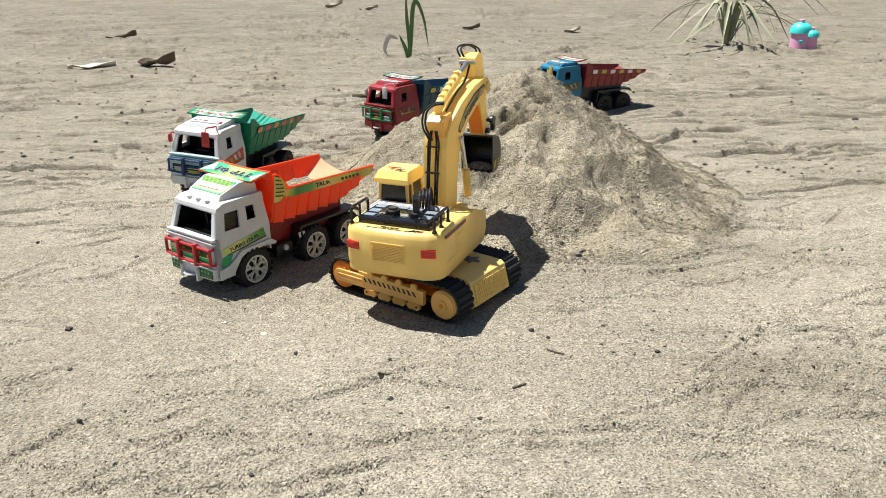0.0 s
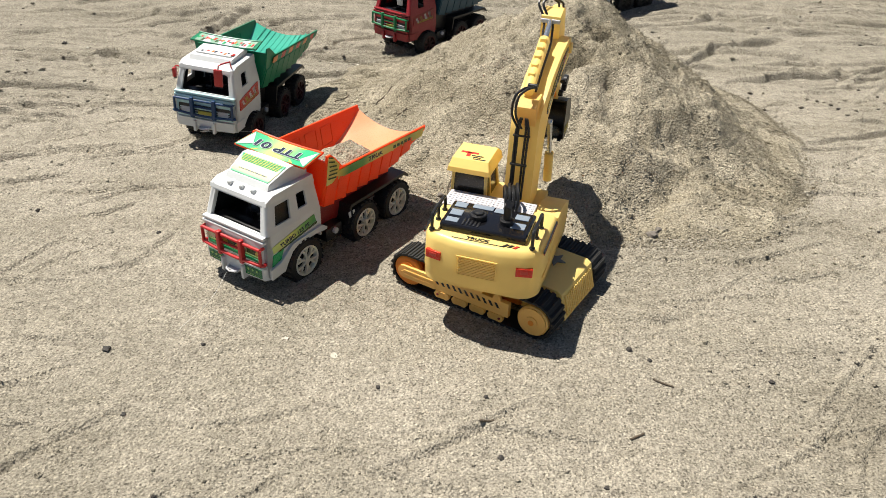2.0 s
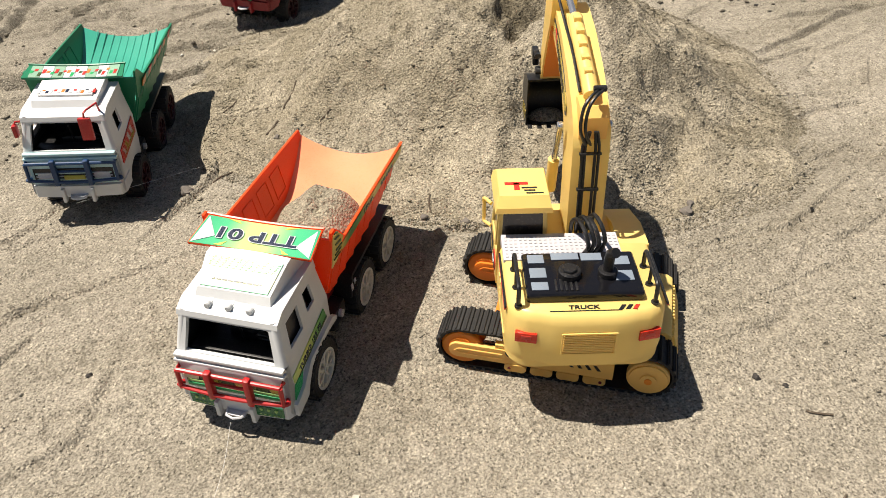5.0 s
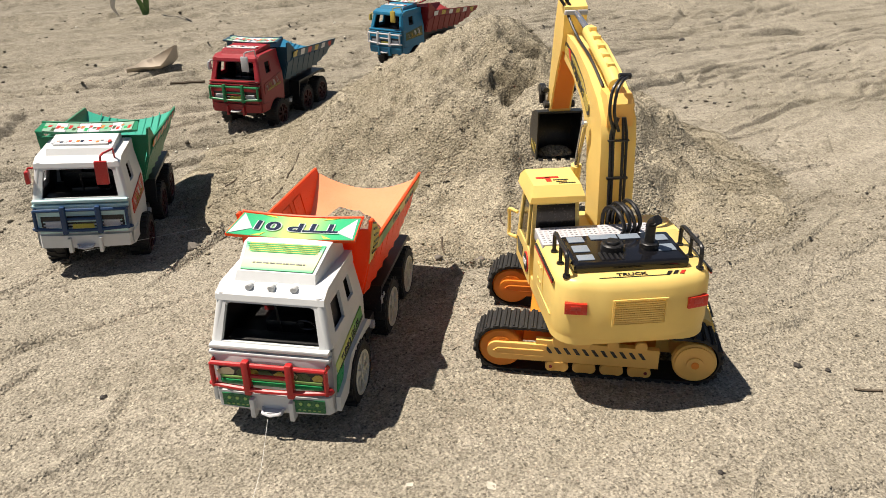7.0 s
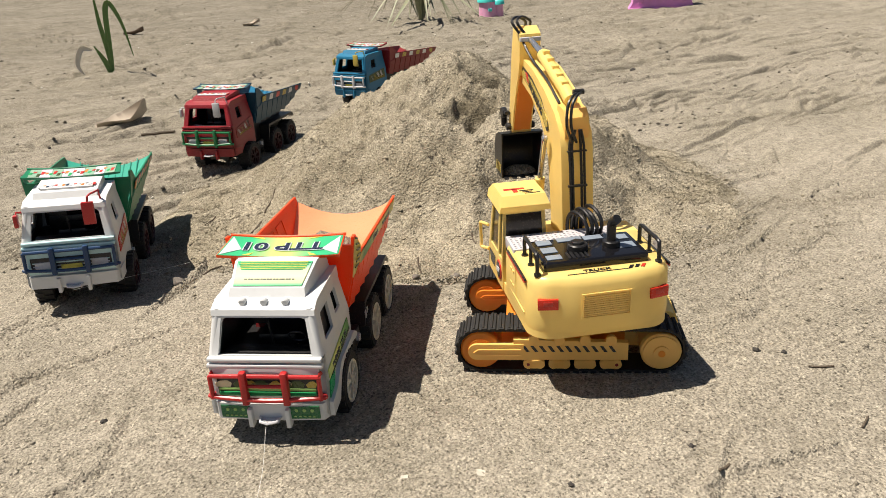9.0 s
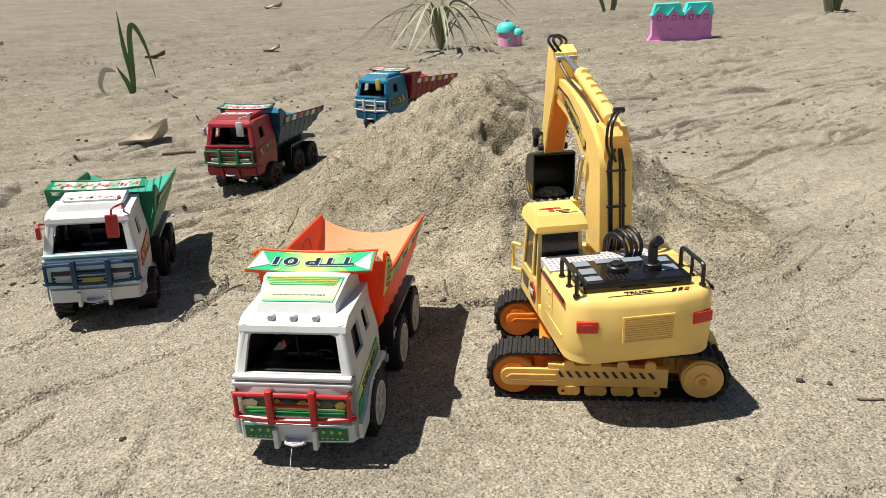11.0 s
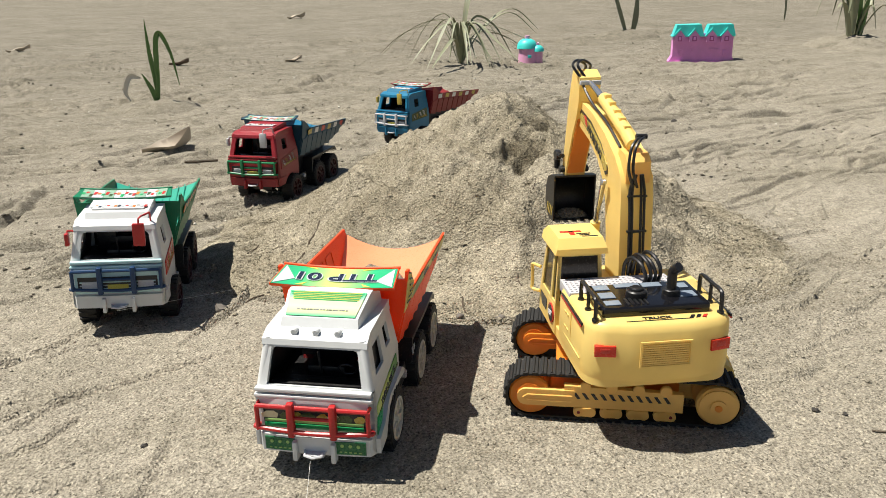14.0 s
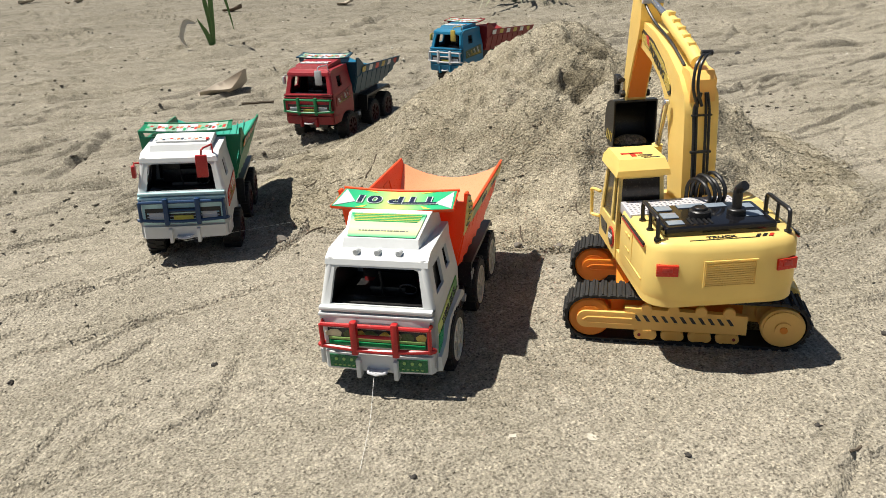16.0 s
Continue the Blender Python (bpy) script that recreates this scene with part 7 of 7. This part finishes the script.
def toy_castle(m):
    ob = thing("toy_castle", m, "pink plastic toy house row with teal gabled roofs", "toy house")
    part("wall", rounded(add_prism(bmesh.new(), [(-0.235, 0.0), (0.225, 0.0), (0.205, 0.05), (0.205, 0.205), (-0.205, 0.205), (-0.205, 0.05)], -0.055, 0.055, "y"), 0.006, 2), ORCHID, ob)
    part("base", rounded(add_prism(bmesh.new(), [(-0.24, -0.075), (0.23, -0.075), (0.22, 0.07), (-0.22, 0.07)], 0.0, 0.016, "z"), 0.004, 1), ORCHID, ob)
    for cx, w in ((-0.108, 0.108), (0.108, 0.104)):
        roof = part("roof", rounded(add_prism(bmesh.new(), [(cx - w, 0.185), (cx - w + 0.01, 0.20), (cx - w * 0.72, 0.265), (cx + w * 0.80, 0.268), (cx + w, 0.20), (cx + w, 0.185)], -0.075, 0.06, "y"), 0.006, 2), TEAL, ob, "teal gabled roof")
        for dx in (-0.055, 0.045):
            part("dormer", rounded(add_prism(bmesh.new(), [(cx + dx - 0.034, 0.150), (cx + dx - 0.034, 0.195), (cx + dx, 0.232), (cx + dx + 0.034, 0.195), (cx + dx + 0.034, 0.150)], -0.088, -0.05, "y"), 0.004, 1), ORCHID, roof)
            part("dormer_roof", rounded(add_prism(bmesh.new(), [(cx + dx - 0.046, 0.190), (cx + dx, 0.246), (cx + dx + 0.046, 0.190), (cx + dx + 0.038, 0.186), (cx + dx, 0.230), (cx + dx - 0.038, 0.186)], -0.094, -0.05, "y"), 0.002, 1), TEAL, roof)
            win = part("window", box((cx + dx, -0.0885, 0.172), (0.030, 0.004, 0.034), 0.002), PLUM, ob)
            part("pane", box((cx + dx, -0.091, 0.172), (0.018, 0.003, 0.022), 0.001), ORCHID, win)
    for x, z in ((-0.15, 0.07), (-0.07, 0.09), (0.06, 0.10), (0.10, 0.095), (0.15, 0.07)):
        part("relief", box((x, -0.057, z), (0.026, 0.008, 0.05 if abs(x) > 0.12 else 0.016), 0.003), ORCHID, ob)
    return ob


toy_castle(pose(3.535, 4.80, ground_at(3.535, 4.80) - 0.014, 0, 0, -37))

# ---- far edge of the lot ----
POT = plastic("black_pot", (0.008, 0.008, 0.0088), 0.45, 0.03)
pz = ground_at(5.55, 24.0)
pot = thing("plant_pot", pose(5.55, 24.0, pz - 0.02), "large tapered black plastic plant pot standing on the sand", "plant pot")
bm = bmesh.new()
rings = [[bm.verts.new((r * math.cos(2 * math.pi * k / 28), r * math.sin(2 * math.pi * k / 28), z)) for k in range(28)] for r, z in ((0.33, 0.0), (0.46, 0.80), (0.44, 0.80), (0.42, 0.68))]
for a, b in zip(rings, rings[1:]):
    for k in range(28):
        bm.faces.new((a[k], a[(k + 1) % 28], b[(k + 1) % 28], b[k]))
bm.faces.new(rings[0])
bm.faces.new(rings[-1])
part("pot_wall", bm, POT, pot)
part("pot_rim", tube([(0.46 * math.cos(2 * math.pi * k / 28), 0.46 * math.sin(2 * math.pi * k / 28), 0.80) for k in range(29)], 0.03, 8), POT, pot)

KERB = plastic("pale_kerb_concrete", (0.44, 0.4, 0.304), 0.9, 0.2)
line = [(-6.9, 9.0), (-7.1, 11.8), (-7.6, 17.0), (-8.3, 23.5), (-9.8, 33.0), (-12.0, 43.0)]
bm = bmesh.new()
for (x0, y0), (x1, y1) in zip(line, line[1:]):
    n = 6
    for k in range(n):
        u, v = k / n, (k + 0.96) / n
        a = Vector((x0 + (x1 - x0) * u, y0 + (y1 - y0) * u, 0))
        b = Vector((x0 + (x1 - x0) * v, y0 + (y1 - y0) * v, 0))
        z = trend(0, (a.y + b.y) / 2)
        m = Matrix.Translation(((a + b) / 2) + Vector((0, 0, z + 0.03))) @ pose(0, 0, 0, 0, 0, math.degrees(math.atan2(b.y - a.y, b.x - a.x)))
        add_box(bm, (0, 0, 0), ((b - a).length, 0.22, 0.12), m)
tagged(part("kerb", rounded(bm, 0.02, 1), KERB), "pale worn concrete kerb along the edge of the sand", "kerb", kind="structure")

LEAFDARK = leaf_material("hedge_leaf", (0.010, 0.022, 0.008), (0.030, 0.060, 0.020))


def hedge(name, spots, label, size, seed):
    """Banks of loose leaves round hidden stems."""
    r = np.random.default_rng(seed)
    P = np.array(spots)
    n = len(P)
    d = r.standard_normal((n, 3))
    d /= np.linalg.norm(d, axis=1)[:, None]
    e = np.cross(d, r.standard_normal((n, 3)))
    e /= np.linalg.norm(e, axis=1)[:, None]
    s = size * r.uniform(0.6, 1.4, (n, 1))
    V = np.stack((P - d * s, P + e * s * 0.45, P + d * s, P - e * s * 0.45), 1)
    F = np.arange(4 * n).reshape(n, 4)
    me = bpy.data.meshes.new(name)
    me.from_pydata(V.reshape(-1, 3).tolist(), [], F.tolist())
    me.materials.append(LEAFDARK)
    return tagged(new(name, me), label, "hedge", kind="stuff")


rng = np.random.default_rng(33)
spots = []
for _ in range(14000):
    y = rng.uniform(9, 46)
    t = (y - 9) / 37
    x = -7.6 - 5.4 * t ** 1.4 - abs(rng.normal(0, 1.2))
    top = 1.6 + 1.1 * noise.noise(Vector((x * 0.5, y * 0.3, 0)))
    spots.append((x, y, trend(x, y) + top * rng.random()))
hedge("hedge", spots, "dark shaded bushes beyond the kerb", 0.20, 1)
spots = []
for _ in range(9000):
    x = rng.uniform(-16, 40)
    y = 50 + abs(rng.normal(0, 1.5)) + 0.05 * abs(x)
    spots.append((x, y, trend(x, y) + (1.8 + 1.2 * noise.noise(Vector((x * 0.3, 1, 0)))) * rng.random() ** 1.4))
hedge("far_hedge", spots, "far row of dark green shrubs at the lot's end", 0.32, 2)
